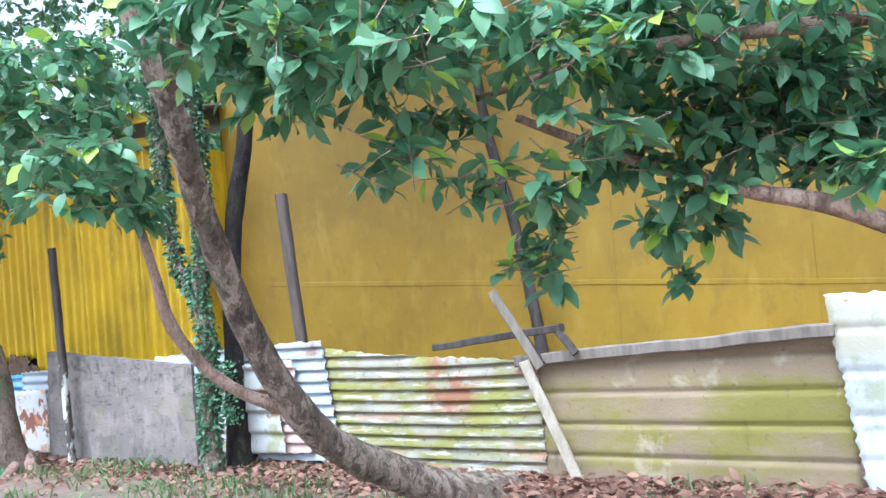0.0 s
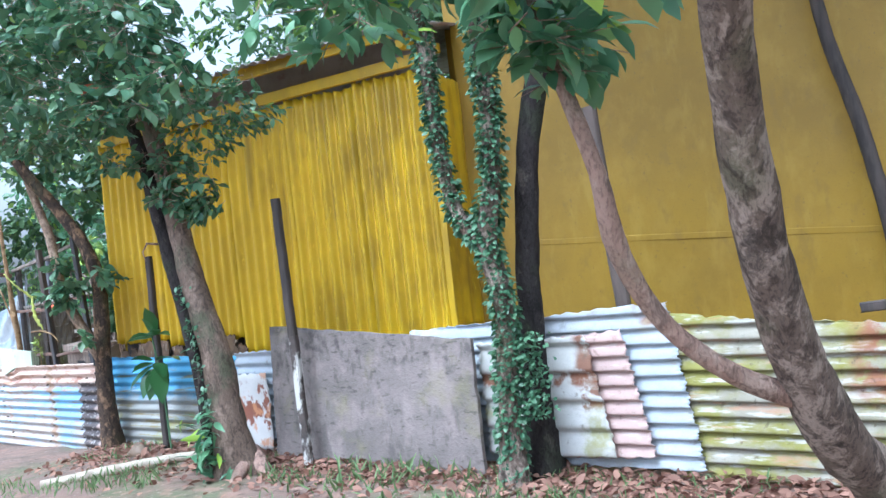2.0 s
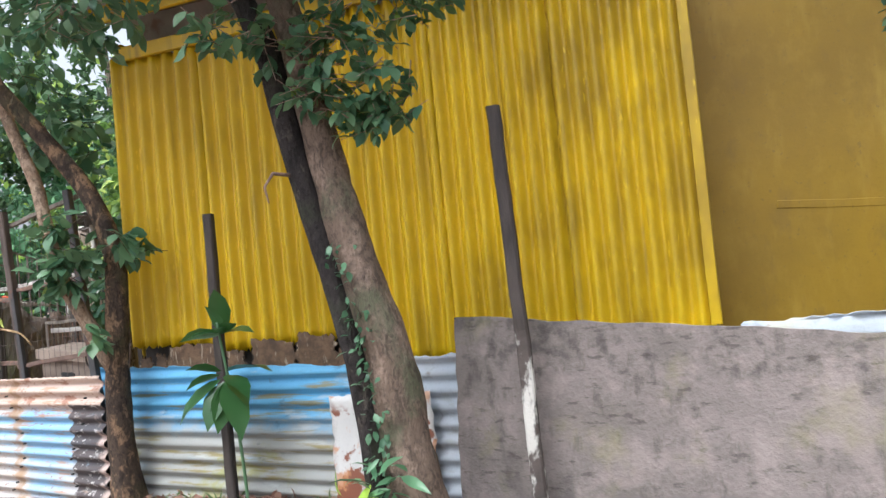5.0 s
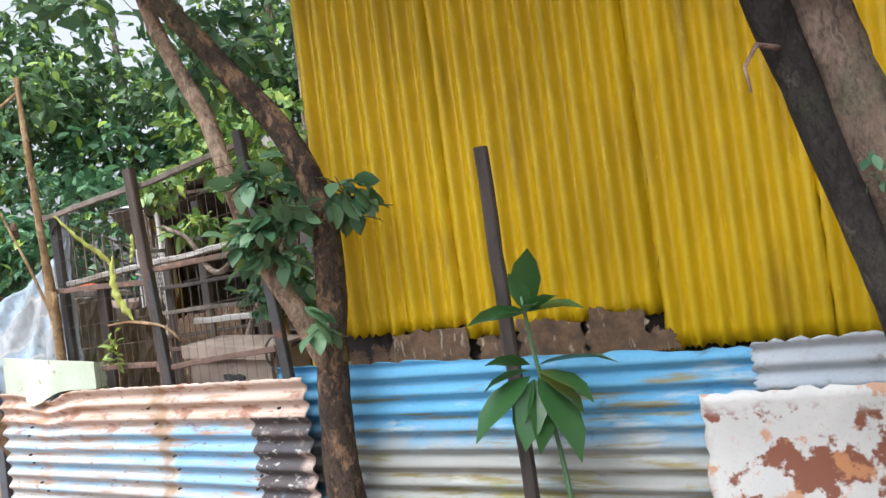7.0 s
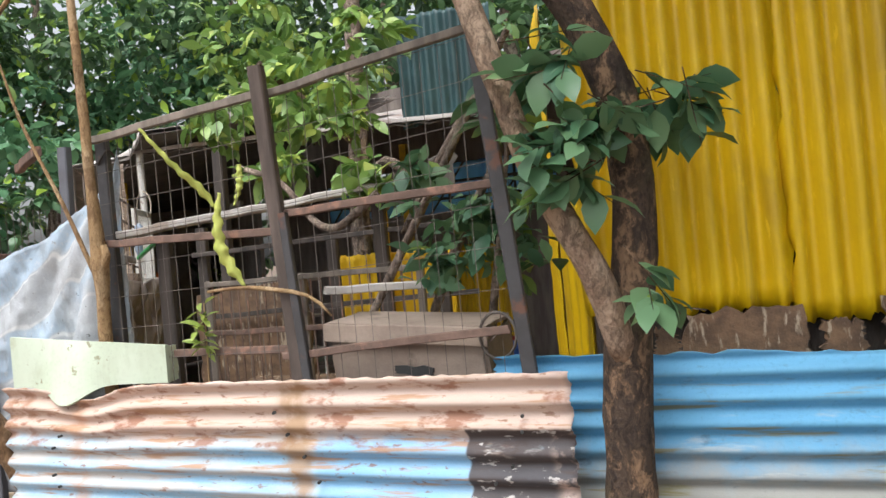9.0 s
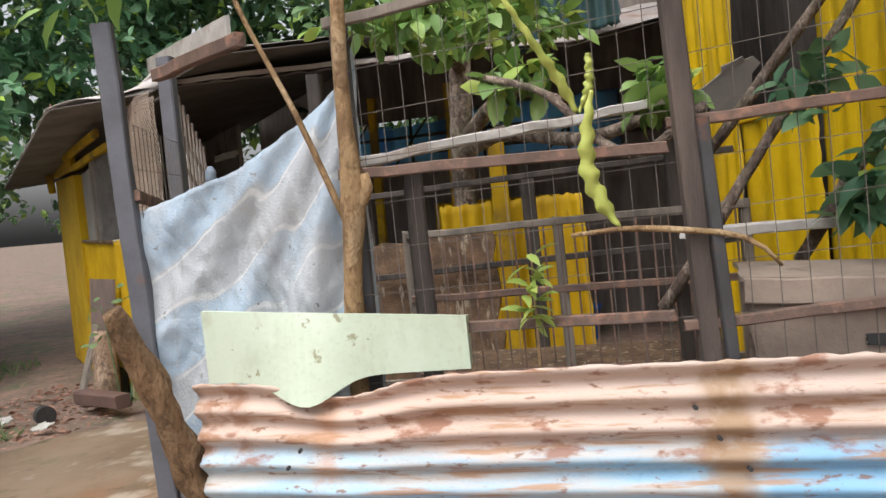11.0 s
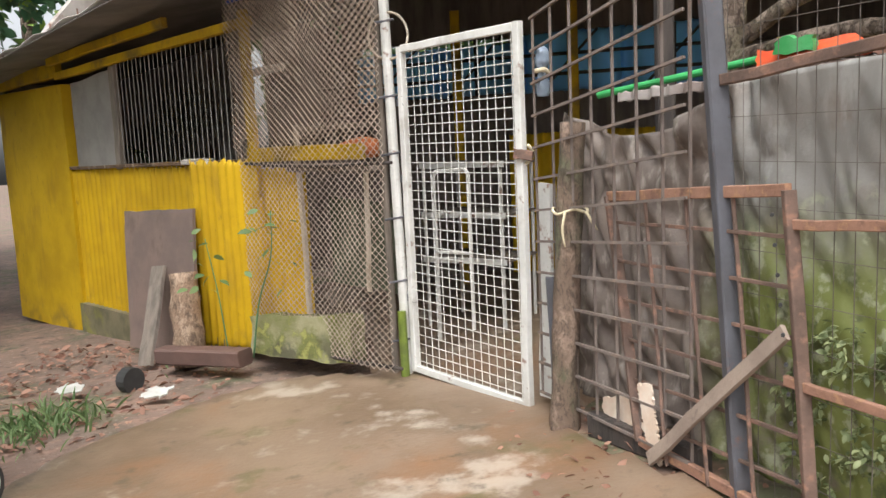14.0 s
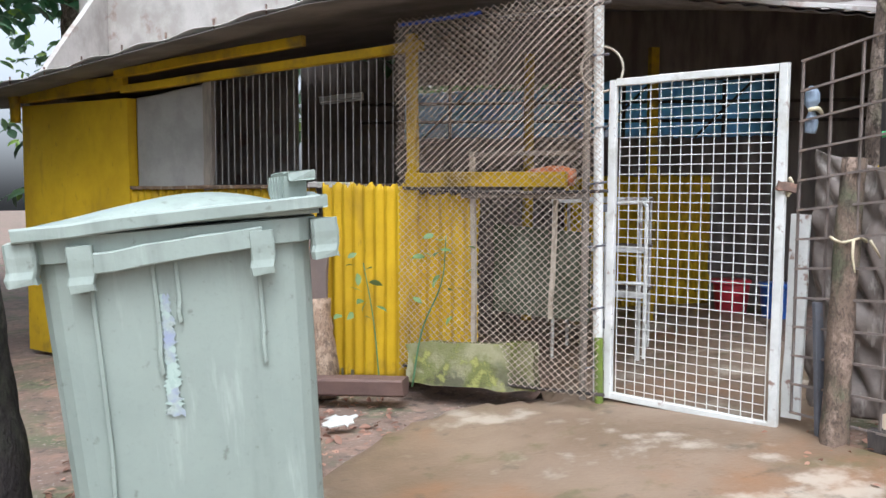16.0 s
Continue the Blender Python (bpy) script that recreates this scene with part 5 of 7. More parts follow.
leaves("foliage", [(-12.62, 7.62, 2.46), (-12.55, 7.6, 2.50), (-12.36, 7.52, 2.50), (-12.30, 7.5, 2.52), (-12.2, 7.46, 2.56), (-12.7, 7.66, 2.48), (-12.05, 7.4, 2.6), (-12.45, 7.55, 2.56)], [(-0.6, 0, -0.8), (0.5, -0.2, -0.5), (-0.3, 0, -1), (0.4, 0, -0.9), (0.8, 0, -0.6), (-0.9, 0, -0.3), (0.5, 0, -0.7), (-0.8, 0.1, -0.2)], [0.15, 0.16, 0.17, 0.15, 0.14, 0.14, 0.13, 0.14], M_LEAF_BRIGHT, BAM, "bright green hanging leaves", seed=36)


def tarpaulin():
    """Hung between two posts, high at one, sagging to the other, with folds."""
    n, m = 120, 70
    a, b = Vector((-11.60, 7.64, 0)), Vector((-12.43, 7.69, 0))
    ax = (b - a).normalized()
    nrm = Vector((-0.24, -0.97, 0))
    verts, uvs, faces = [], [], []
    for j in range(m + 1):
        for i in range(n + 1):
            u, v = i / n, j / m
            top = 2.24 - 0.60 * u**0.55 + 0.08 * u * u
            z = 0.55 + (top - 0.55) * v
            q = noise.noise(Vector((u * 3, v * 1.2, 0)))
            fold = 0.020 * math.sin(u * 34 * (0.6 + 0.4 * v) + 2.2 * q) * (1 - 0.75 * v) * (0.3 + 0.7 * max(0, 1 - 1.3 * u))
            fold += 0.016 * math.sin(u * 16 - 4 * v + 2 * q) * (1 - 0.5 * v) + 0.05 * noise.noise(Vector((u * 2.5, v * 1.5, 4)))
            fold += 0.018 * (0.5 - abs(noise.noise(Vector((u * 9 + 6 * v, v * 8 - 3 * u, 8))))) + 0.006 * noise.noise(Vector((u * 34, v * 30, 3))) + 0.01 * abs(noise.noise(Vector((u * 16 - 9 * v, v * 6, 5))))
            ang = math.atan2(0.86 * u + 0.02, max(0.02, 2.3 - z))
            fold += 0.022 * math.sin(ang * 30 + 1.5 * q) * min(1, (2.3 - z) * 1.2) * (1 - 0.55 * u)
            p = a + ax * (0.86 * u) + nrm * (fold + 0.03)
            verts.append((p.x, p.y, z + 0.006 * noise.noise(Vector((u * 18, 0, v)))))
            uvs.append((u * 0.86, 2.24 - 0.62 * u**0.7 - z + 0.03 * math.sin(ang * 30)))
    w = n + 1
    for j in range(m):
        for i in range(n):
            k = j * w + i
            faces.append((k, k + 1, k + 1 + w, k + w))
    tagged(obj("tarpaulin", verts, faces, M_TARP, uvs=uvs, smooth=True, thick=0.003), "blue and grey striped tarpaulin hung with folds", "tarpaulin")
    limb("tie", [(-11.62, 7.6, 2.2), (-11.60, 7.5, 2.22), (-11.65, 7.5, 2.16), (-11.66, 7.6, 2.18)], [0.006] * 4, M_DARKWOOD, scene.objects["tarpaulin"], "dark cord tie", seg=5, step=0.02)


tarpaulin()
tagged(beam("steel_post", (-12.42, 7.605, 0.0), (-12.495, 7.66, 2.40), 0.072, 0.05, M_STEEL, side=(1, 0, 0), wob=0.003, rings=10), "dark grey square steel post holding the tarpaulin", "post")
STUB = thing("broken_log", "broken brown log leaning at the fence end", "log")
limb("stem", [(-12.17, 7.80, -0.02), (-12.29, 7.63, 0.6), (-12.40, 7.45, 1.14), (-12.455, 7.36, 1.40)], [0.062, 0.056, 0.052, 0.034], M_ROTLOG, STUB, seed=33, rough=0.45, seg=18, step=0.025)


def board_y(x):
    return 7.51 - 0.16 * (x + 12.206)


def green_board():
    verts, faces, uvs = [], [], []
    n, m = 30, 8
    for j in range(m + 1):
        for i in range(n + 1):
            u, v = i / n, j / m
            x = -12.206 + 0.902 * u
            bulge = 0.085 * math.exp(-(((u - 0.39) / 0.14) ** 2))
            lo, hi = 1.105 - 0.008 * u - bulge, 1.356 - 0.087 * u
            verts.append((x, board_y(x) - 0.9 * bulge * (1 - v), lo + (hi - lo) * v))
            uvs.append((u * 0.8, v * 0.25))
    w = n + 1
    for j in range(m):
        for i in range(n):
            k = j * w + i
            faces.append((k, k + 1, k + 1 + w, k + w))
    g = tagged(obj("green_board", verts, faces, M_BOARD, uvs=uvs, thick=0.025), "pale green painted board on the tin fence", "board")
    x = -11.312
    slab("end_cap", ((x, board_y(x), 1.10), (x + 0.01, board_y(x) + 0.08, 1.10), (x + 0.01, board_y(x) + 0.08, 1.265), (x, board_y(x), 1.265)), 0.012, M_BOARD, g, n=4)


green_board()


def near_yard():
    h = thing("animal_shelter", "dark timber rails and props of a shelter behind the wire fence", "shelter")
    for x, y, z in ((-11.9, 9.05, 1.9), (-10.95, 8.9, 1.75), (-11.45, 7.7, 1.80), (-10.42, 8.07, 1.93), (-10.2, 8.6, 1.6)):
        beam("post", (x, y, -0.05), (x, y, z), 0.07, 0.06, M_DARKWOOD, h, side=(1, 0, 0))
    for z in (0.75, 1.3, 1.72):
        beam("rail", (-11.95, 9.0, z), (-10.0, 8.62, z + 0.04), 0.03, 0.03, M_DARKWOOD if z > 1 else M_GREYWOOD, h)
    slab("plank_wall", ((-12.0, 9.1, -0.05), (-11.15, 8.92, -0.05), (-11.15, 8.92, 1.5), (-12.0, 9.1, 1.45)), 0.03, M_BROWNWOOD, h, n=12, rag=0.02)
    for n, pts in enumerate(([(-10.55, 7.9, 1.15), (-10.15, 7.75, 1.75), (-9.62, 7.55, 2.55)], [(-10.3, 8.1, 1.7), (-10.0, 7.9, 2.1), (-9.66, 7.7, 2.55)], [(-10.35, 7.8, 1.9), (-10.6, 7.85, 1.75), (-10.95, 8.0, 2.05), (-11.2, 8.1, 2.15)], [(-10.1, 7.7, 1.3), (-9.85, 7.5, 1.75), (-9.7, 7.35, 1.95)])):
        limb("prop", pts, [0.024, 0.022] + [0.016] * (len(pts) - 2), M_BARK, h, "grey crooked prop", seg=7, seed=60 + n, rough=0.3)
    w = thing("yard_partition", "yellow painted tin partition low in the yard", "wall")
    sheet("tin_sheet", (-11.45, 10.6), (-10.45, 10.55), (0.0, 0.0), (1.64, 1.64), M_YLOW, w, pitch=0.11, amp=0.014, upright=True, seed=71)
    beam("post", (-11.02, 10.5, 0.0), (-11.02, 10.5, 2.1), 0.12, 0.06, M_YLOW, w, side=(1, 0, 0))
    # teal sheet standing over the roof edge
    tagged(sheet("teal_sheet", (-10.85, 10.98), (-10.0, 10.9), (2.70, 2.85), (3.7, 3.7), mk("dark_teal_tin", (0.03, 0.075, 0.08), (0.02, 0.05, 0.055), 3, 0.5), upright=True, pitch=0.12, amp=0.02, seed=73), "dark teal corrugated sheet standing above the roof edge", "tin sheet")
    # long white plank, shelf plank and the grey box behind the wire fence
    tagged(beam("long_plank", (-11.64, 7.60, 1.81), (-10.40, 8.05, 1.955), 0.035, 0.14, M_WHITEPLANK, wob=0.006, rings=12), "long peeling white plank sloping behind the wire fence", "plank")
    tagged(slab("torn_panel", ((-10.42, 8.3, 1.86), (-10.05, 8.25, 1.90), (-10.0, 8.2, 2.12), (-10.12, 8.2, 2.1)), 0.012, M_ROOFDIM, n=6, rag=0.02), "torn grey panel leaning on the props", "panel")
    tagged(beam("shelf_plank", (-10.54, 7.42, 1.455), (-10.0, 7.64, 1.43), 0.035, 0.14, M_WHITEPLANK), "white shelf plank behind the wire fence", "shelf")
    bx = thing("grey_box", "weathered grey timber nesting box with a thick lid", "box")
    slab("front_panel", ((-10.45, 7.20, 0.85), (-9.78, 7.0, 0.85), (-9.78, 7.0, 1.20), (-10.45, 7.20, 1.245)), 0.02, M_BOXWOOD, bx, n=10)
    # a black plate on the panel stands in for the slot's dark inside
    slab("slot", ((-10.16, 7.095, 1.10), (-10.0, 7.05, 1.09), (-10.0, 7.05, 1.125), (-10.16, 7.095, 1.135)), 0.012, M_RUBBER, bx, "unlit slot", n=4)
    beam("lid", (-10.475, 7.17, 1.285), (-9.76, 6.965, 1.235), 0.075, 0.03, M_BOXWOOD, bx, wob=0.004)
    slab("lid_top", ((-10.47, 7.19, 1.315), (-9.77, 6.99, 1.265), (-9.70, 7.28, 1.29), (-10.40, 7.48, 1.34)), 0.015, M_BOXWOOD, bx, n=10)
    slab("side_panel", ((-10.45, 7.21, 0.85), (-10.38, 7.47, 0.85), (-10.38, 7.47, 1.31), (-10.45, 7.21, 1.25)), 0.02, M_BOXWOOD, bx, n=6)
    slab("side_panel", ((-9.78, 7.01, 0.85), (-9.71, 7.27, 0.85), (-9.71, 7.27, 1.28), (-9.78, 7.01, 1.20)), 0.02, M_BOXWOOD, bx, n=6)
    for x, y in ((-10.43, 7.23), (-9.80, 7.04), (-10.37, 7.45), (-9.73, 7.25)):
        beam("leg", (x, y, 0.1), (x, y, 0.9), 0.05, 0.05, M_GREYWOOD, bx, side=(1, 0, 0))
    cg = thing("cage", "brown wire cage behind the fence", "cage")
    for k in range(22):
        x = -11.5 + 0.06 * k
        bar("bar", (x, 8.3 - 0.3 * (x + 11.5), 0.5), (x, 8.3 - 0.3 * (x + 11.5), 1.52), 0.005, M_RUSTIRON, cg, seg=4)
    for z in (0.5, 0.9, 1.24, 1.52):
        beam("rail", (-11.54, 8.32, z), (-10.2, 7.92, z), 0.03, 0.03, M_GREYWOOD if z > 1.4 else M_RUSTIRON, cg)
    for x, y in ((-11.54, 8.34), (-10.9, 8.14), (-10.2, 7.94)):
        beam("leg", (x, y, 0.0), (x, y, 1.54), 0.04, 0.04, M_GREYWOOD, cg, side=(1, 0, 0))
    slab("tray", ((-11.5, 8.36, 0.9), (-10.25, 7.98, 0.9), (-10.2, 8.35, 0.92), (-11.45, 8.73, 0.92)), 0.02, M_BROWNWOOD, cg, n=8)
    sp = thing("seedling", "small bright green seedling behind the wire", "plant")
    limb("stem", [(-11.1, 7.32, 0.2), (-11.09, 7.32, 0.9), (-11.08, 7.32, 1.45)], [0.007, 0.006, 0.003], M_BAMBOO, sp, seg=5)
    rng = np.random.default_rng(31)
    R = [(-11.09 + rng.normal(0, 0.012), 7.31, rng.uniform(1.24, 1.45)) for _ in range(26)]
    leaves("foliage", R, [(rng.normal(0, 1), rng.normal(-0.4, 0.4), rng.normal(0.1, 0.4)) for _ in R], [rng.uniform(0.06, 0.10) for _ in R], M_LEAF_YOUNG, sp, width=0.6)
    gr = thing("coiled_wire", "coil of grey wire hanging on the fence", "wire")
    limb("coil", [(-9.72 + 0.07 * math.cos(a), 6.95, 1.24 + 0.09 * math.sin(a)) for a in np.linspace(0, 9, 24)], [0.006] * 24, M_WIRE, gr, seg=5, step=0.03)


M_WHITEPLANK = mk("peeling_white_timber", (0.62, 0.60, 0.57), (0.48, 0.45, 0.42), 5, 0.7, 0.2, 50, layers=(((0.24, 0.17, 0.12), 0.7, (6, 0.55, 0.68), None),))
M_BOXWOOD = mk("grey_brown_plywood", (0.33, 0.26, 0.21), (0.24, 0.185, 0.15), 4, 0.85, 0.3, 50, layers=(((0.10, 0.075, 0.06), 0.6, (9, 0.58, 0.72), None),))
M_LEAF_YOUNG = leaf_mat("young_yellow_green_leaves", (0.24, 0.34, 0.07), (0.40, 0.48, 0.12), 0.4)
near_yard()


def plant_on_post():
    p = thing("post_plant", "broad-leaved green plant growing by the timber post", "plant")
    c = Vector((-8.16, 6.33, 1.25))
    limb("stem", [(-8.05, 6.30, 0.25), (-8.10, 6.32, 0.8), (-8.16, 6.32, 1.25), (-8.17, 6.3, 1.42)], [0.010, 0.010, 0.009, 0.006], M_LEAF_B, p, seg=6)
    W = [(0.9, -0.2, 0.15), (-0.9, -0.2, 0.05), (0.15, -0.3, 1.0), (0.6, -0.4, 0.35), (-0.5, -0.5, 0.1), (-0.15, -0.3, 0.9), (0.3, -0.7, 0.3)]
    R = [c + Vector((0, 0, 0.1))] * 7
    Z = [0.25, 0.26, 0.30, 0.22, 0.2, 0.2, 0.18]
    low = c + Vector((0.0, -0.02, -0.13))
    for w, s in (((1.0, -0.1, 0.15), 0.34), ((0.55, -0.4, -0.75), 0.38), ((-0.75, -0.4, -0.55), 0.36), ((-0.1, -0.6, -0.8), 0.30), ((0.15, -0.5, -0.9), 0.30), ((-0.6, -0.3, 0.2), 0.2), ((0.7, -0.4, -0.2), 0.3), ((-0.35, -0.5, -0.8), 0.26), ((0.8, -0.3, -0.5), 0.26), ((-0.9, -0.3, -0.15), 0.22)):
        W.append(w), R.append(low + Vector((0.02 * w[0], 0, 0.06 * w[2]))), Z.append(s)
    leaves("foliage", R, W, Z, M_LEAF_PLANT, p, width=0.85, seed=2)


plant_on_post()


def ribbon(name, pts, widths, mat, parent, seed=1, wave=0.25):
    """A flat strap leaf with wavy edges and a raised midrib."""
    c, wd = smooth_path(pts, widths, 34)
    tan = np.gradient(c, axis=0)
    verts, faces = [], []
    for i in range(34):
        side = Vector(tan[i]).cross(Vector((0.15, -1, 0))).normalized()
        for k, e in ((-1, 0.0), (0, 0.25), (1, 0.0)):
            ww = wd[i] * (1 + wave * math.sin(i * 1.35 + k + seed))
            verts.append(Vector(c[i]) + side * (k * ww) + Vector((0, -e * wd[i] + 0.004 * math.sin(i * 0.9), 0)))
        if i:
            for k in (0, 1):
                a = 3 * (i - 1) + k
                faces.append((a, a + 1, a + 4, a + 3))
    return obj(name, verts, faces, mat, parent, smooth=True, thick=0.003)


def fern_frond():
    p = thing("yellow_frond", "long yellow-green strap leaves hanging on the wire fence", "plant")
    tissue = mk("yellow_green_frond", (0.50, 0.54, 0.13), (0.40, 0.47, 0.10), 12, 0.5)
    ribbon("strap_leaf", [(-11.13, 6.98, 2.20), (-11.02, 7.06, 2.03), (-10.95, 7.14, 1.93), (-10.915, 7.17, 1.86)], [0.006, 0.012, 0.018, 0.006], tissue, p, 1)
    ribbon("strap_leaf", [(-10.873, 7.13, 1.916), (-10.895, 7.14, 1.80), (-10.897, 7.16, 1.673), (-10.86, 7.18, 1.58), (-10.818, 7.19, 1.51)], [0.006, 0.020, 0.026, 0.024, 0.004], tissue, p, 2)
    ribbon("strap_leaf", [(-10.845, 7.30, 2.051), (-10.85, 7.30, 1.96), (-10.888, 7.31, 1.871)], [0.010, 0.016, 0.004], tissue, p, 3)
    limb("stem", [(-10.97, 7.14, 1.50), (-10.82, 7.14, 1.505), (-10.68, 7.10, 1.49), (-10.45, 7.05, 1.42), (-10.4, 7.05, 1.36)], [0.007, 0.009, 0.010, 0.008, 0.005], M_BAMBOO, p, seg=6)


fern_frond()


settle(FENCE_SIDE)


# ---- fence beside the gate, with the old gate leaf ----
def gate_fence():
    f = thing("grid_fence", "welded grid fence with grey plastic sheeting behind", "fence")
    A, B, C = (-12.42, 7.62), (-12.78, 8.58), (-13.27, 9.80)
    beam("post", (-12.745, 8.50, 0.0), (-12.845, 8.66, 2.42), 0.075, 0.06, M_STEEL, f, side=(1, 0, 0), wob=0.003)
    wire_grid(f, C, (-12.86, 8.74), (0.15, 0.15), (2.06, 2.30), 0.15, 0.15, 0.0085, M_GRIDBAR, "bar")
    wire_grid(f, B, A, (0.1, 0.1), (2.0, 2.0), 0.075, 0.15, 0.0016)
    beam("rail", (-12.80, 8.58, 1.66), (-12.43, 7.60, 1.75), 0.04, 0.03, M_RUSTIRON, f)
    beam("rail", (-12.70, 8.28, 1.16), (-12.42, 7.60, 1.20), 0.035, 0.025, M_RUSTORANGE, f)
    beam("rail", (-12.70, 8.28, 0.62), (-12.42, 7.60, 0.60), 0.035, 0.025, M_RUSTORANGE, f)
    # plastic sheet behind, with folds
    n, m = 190, 80
    verts, faces, uvs = [], [], []
    for j in range(m + 1):
        for i in range(n + 1):
            u, v = i / n, j / m
            x, y = -13.18 + 0.80 * u, 9.86 - 2.22 * u
            top = 1.60 + 0.12 * u - 0.16 * math.sin(math.pi * min(1, u * 2.0)) * (u < 0.5)
            z = 0.15 + (top - 0.15) * v
            q = noise.noise(Vector((u * 4, v * 2, 1)))
            swag = abs(math.sin(u * 15 + 5.5 * (1 - v) ** 2 + 2.5 * q))
            crease = 1 - abs(noise.noise(Vector((u * 17 + 6 * v, v * 3 - u * 4, 2)))) * 2.2
            soft = 1 - 0.65 * max(0, min(1, (u - 0.5) / 0.1))
            o = 0.04 + soft * (0.075 * swag * (0.4 + 0.6 * v) + 0.05 * crease + 0.018 * noise.noise(Vector((u * 42 + 12 * v, v * 8, 7)))) + 0.03 * noise.noise(Vector((u * 5, v * 4, 2)))
            verts.append((x + 0.93 * o, y + 0.36 * o, z))
            uvs.append((u * 2.35, z))
    w = n + 1
    for j in range(m):
        for i in range(n):
            k = j * w + i
            faces.append((k, k + 1, k + 1 + w, k + w))
    tagged(obj("plastic_sheet", verts, faces, M_GREYTARP, uvs=uvs, smooth=True, thick=0.002), "dirty grey plastic sheet hung in folds behind the grid", "plastic sheet")


gate_fence()


def rusty_leaf():
    g = thing("rusty_gate_frame", "rusty perforated angle iron gate frame leaning on the fence", "gate")
    bl, br, tr, tl = (-12.98, 9.04, 0.14), (-12.65, 8.17, 0.10), (-12.70, 8.27, 1.275), (-13.03, 9.30, 1.20)
    for p, q in ((bl, br), (br, tr), (tl, tr), (bl, tl)):
        side = (1, 0, 0) if abs(p[2] - q[2]) > 0.5 else (0, 0, 1)
        beam("bar", p, q, 0.045, 0.03, M_RUSTORANGE if side[2] else M_RUSTIRON, g, side=side, wob=0.003)
    # black studs stand in for the dark of the holes
    for k in range(11):
        z = 0.2 + 0.1 * k
        bar("bolt_hole", (-12.70 - 0.007 * k, 8.17 + 0.007 * k, z), (-12.708 - 0.007 * k, 8.155 + 0.007 * k, z), 0.007, M_RUBBER, g)
    for k in range(1, 7):
        z = 0.06 + 1.2 * k / 7
        beam("cross_bar", (-12.98 - 0.05 * k / 7, 9.04 + 0.25 * k / 7, z), (-12.655 - 0.045 * k / 7, 8.18 + 0.08 * k / 7, z + 0.03), 0.014, 0.012, M_RUSTIRON, g)
    for k in range(1, 4):
        u = k / 4
        beam("upright_bar", (-13.02 + 0.36 * u, 9.06 - 0.88 * u, 0.1), (-13.03 + 0.33 * u, 9.3 - 1.03 * u, 1.20 + 0.07 * u), 0.014, 0.012, M_RUSTIRON, g, side=(1, 0, 0))
    beam("brace", (-12.98, 8.92, 0.10), (-12.72, 8.24, 0.80), 0.06, 0.02, M_BOXWOOD, g, "brown timber brace", side=(0, 0.7, 0.7))


rusty_leaf()
bush("weed_clump", "mossy pale green weeds behind the wire grid", [(-12.58, 8.35, 0.55, 0.15, 50), (-12.52, 8.15, 0.75, 0.15, 50), (-12.54, 8.28, 0.3, 0.16, 44), (-12.50, 8.08, 0.45, 0.14, 40), (-12.47, 8.0, 0.72, 0.12, 26)], 0.035, M_MOSSLEAF, 95)
STUMP = thing("stump_post", "weathered mossy timber gate post with rope", "post")
limb("stem", [(-13.22, 9.52, -0.05), (-13.18, 9.54, 0.8), (-13.13, 9.56, 1.54)], [0.074, 0.064, 0.06], M_TWOTONE, STUMP, seed=34, seg=12, rough=0.1)
M_ROPE = mk("pale_rope", (0.62, 0.55, 0.38), (0.5, 0.42, 0.28), 20, 0.8, 0.3)


def rope_ring(parent, c, r, z, seed=1):
    pts = [(c[0] + r * math.cos(a), c[1] + r * math.sin(a), z + 0.012 * math.sin(3 * a)) for a in np.linspace(0, 2 * math.pi, 13)]
    limb("rope", pts, [0.007] * 13, M_ROPE, parent, "pale rope tie", seg=6, step=0.02, seed=seed)


rope_ring(STUMP, (-13.155, 9.55), 0.085, 1.12)
limb("rope", [(-13.2, 9.46, 1.12), (-13.22, 9.44, 1.04), (-13.21, 9.43, 0.96)], [0.008, 0.007, 0.004], M_ROPE, STUMP, seg=6, step=0.02)
limb("rope", [(-13.1, 9.46, 1.12), (-13.07, 9.44, 1.06), (-13.05, 9.44, 1.03)], [0.008, 0.007, 0.004], M_ROPE, STUMP, seg=6, step=0.02)
tagged(beam("black_stake", (-13.22, 9.62, 0.0), (-13.24, 9.66, 0.78), 0.05, 0.03, M_STEEL, side=(1, 0, 0)), "short black steel stake beside the gate post", "stake")
tagged(beam("white_board", (-13.24, 9.84, 0.1), (-13.22, 9.84, 1.24), 0.11, 0.02, M_WHITEMETAL, side=(0.4, -0.9, 0)), "narrow white board beside the gate", "board")
tagged(slab("paper_scrap", ((-13.08, 9.36, 0.14), (-12.90, 8.98, 0.20), (-12.90, 9.0, 0.36), (-13.07, 9.38, 0.24)), 0.012, mk("torn_pale_card", (0.80, 0.70, 0.60), (0.70, 0.55, 0.43), 9), n=14, rag=0.012, warp=0.10), "torn pale card lying at the fence", "card")
tagged(slab("paper_scrap", ((-12.93, 8.98, 0.08), (-12.90, 8.90, 0.08), (-12.93, 8.96, 0.42), (-12.97, 9.04, 0.40)), 0.01, bpy.data.materials["torn_pale_card"], n=10, rag=0.008, warp=0.06), "torn white strip standing in the fence", "card")
tagged(beam("low_timber", (-13.1, 9.4, 0.10), (-12.8, 8.75, 0.14), 0.12, 0.08, M_DARKWOOD), "dark rotten timber at the fence foot", "timber")


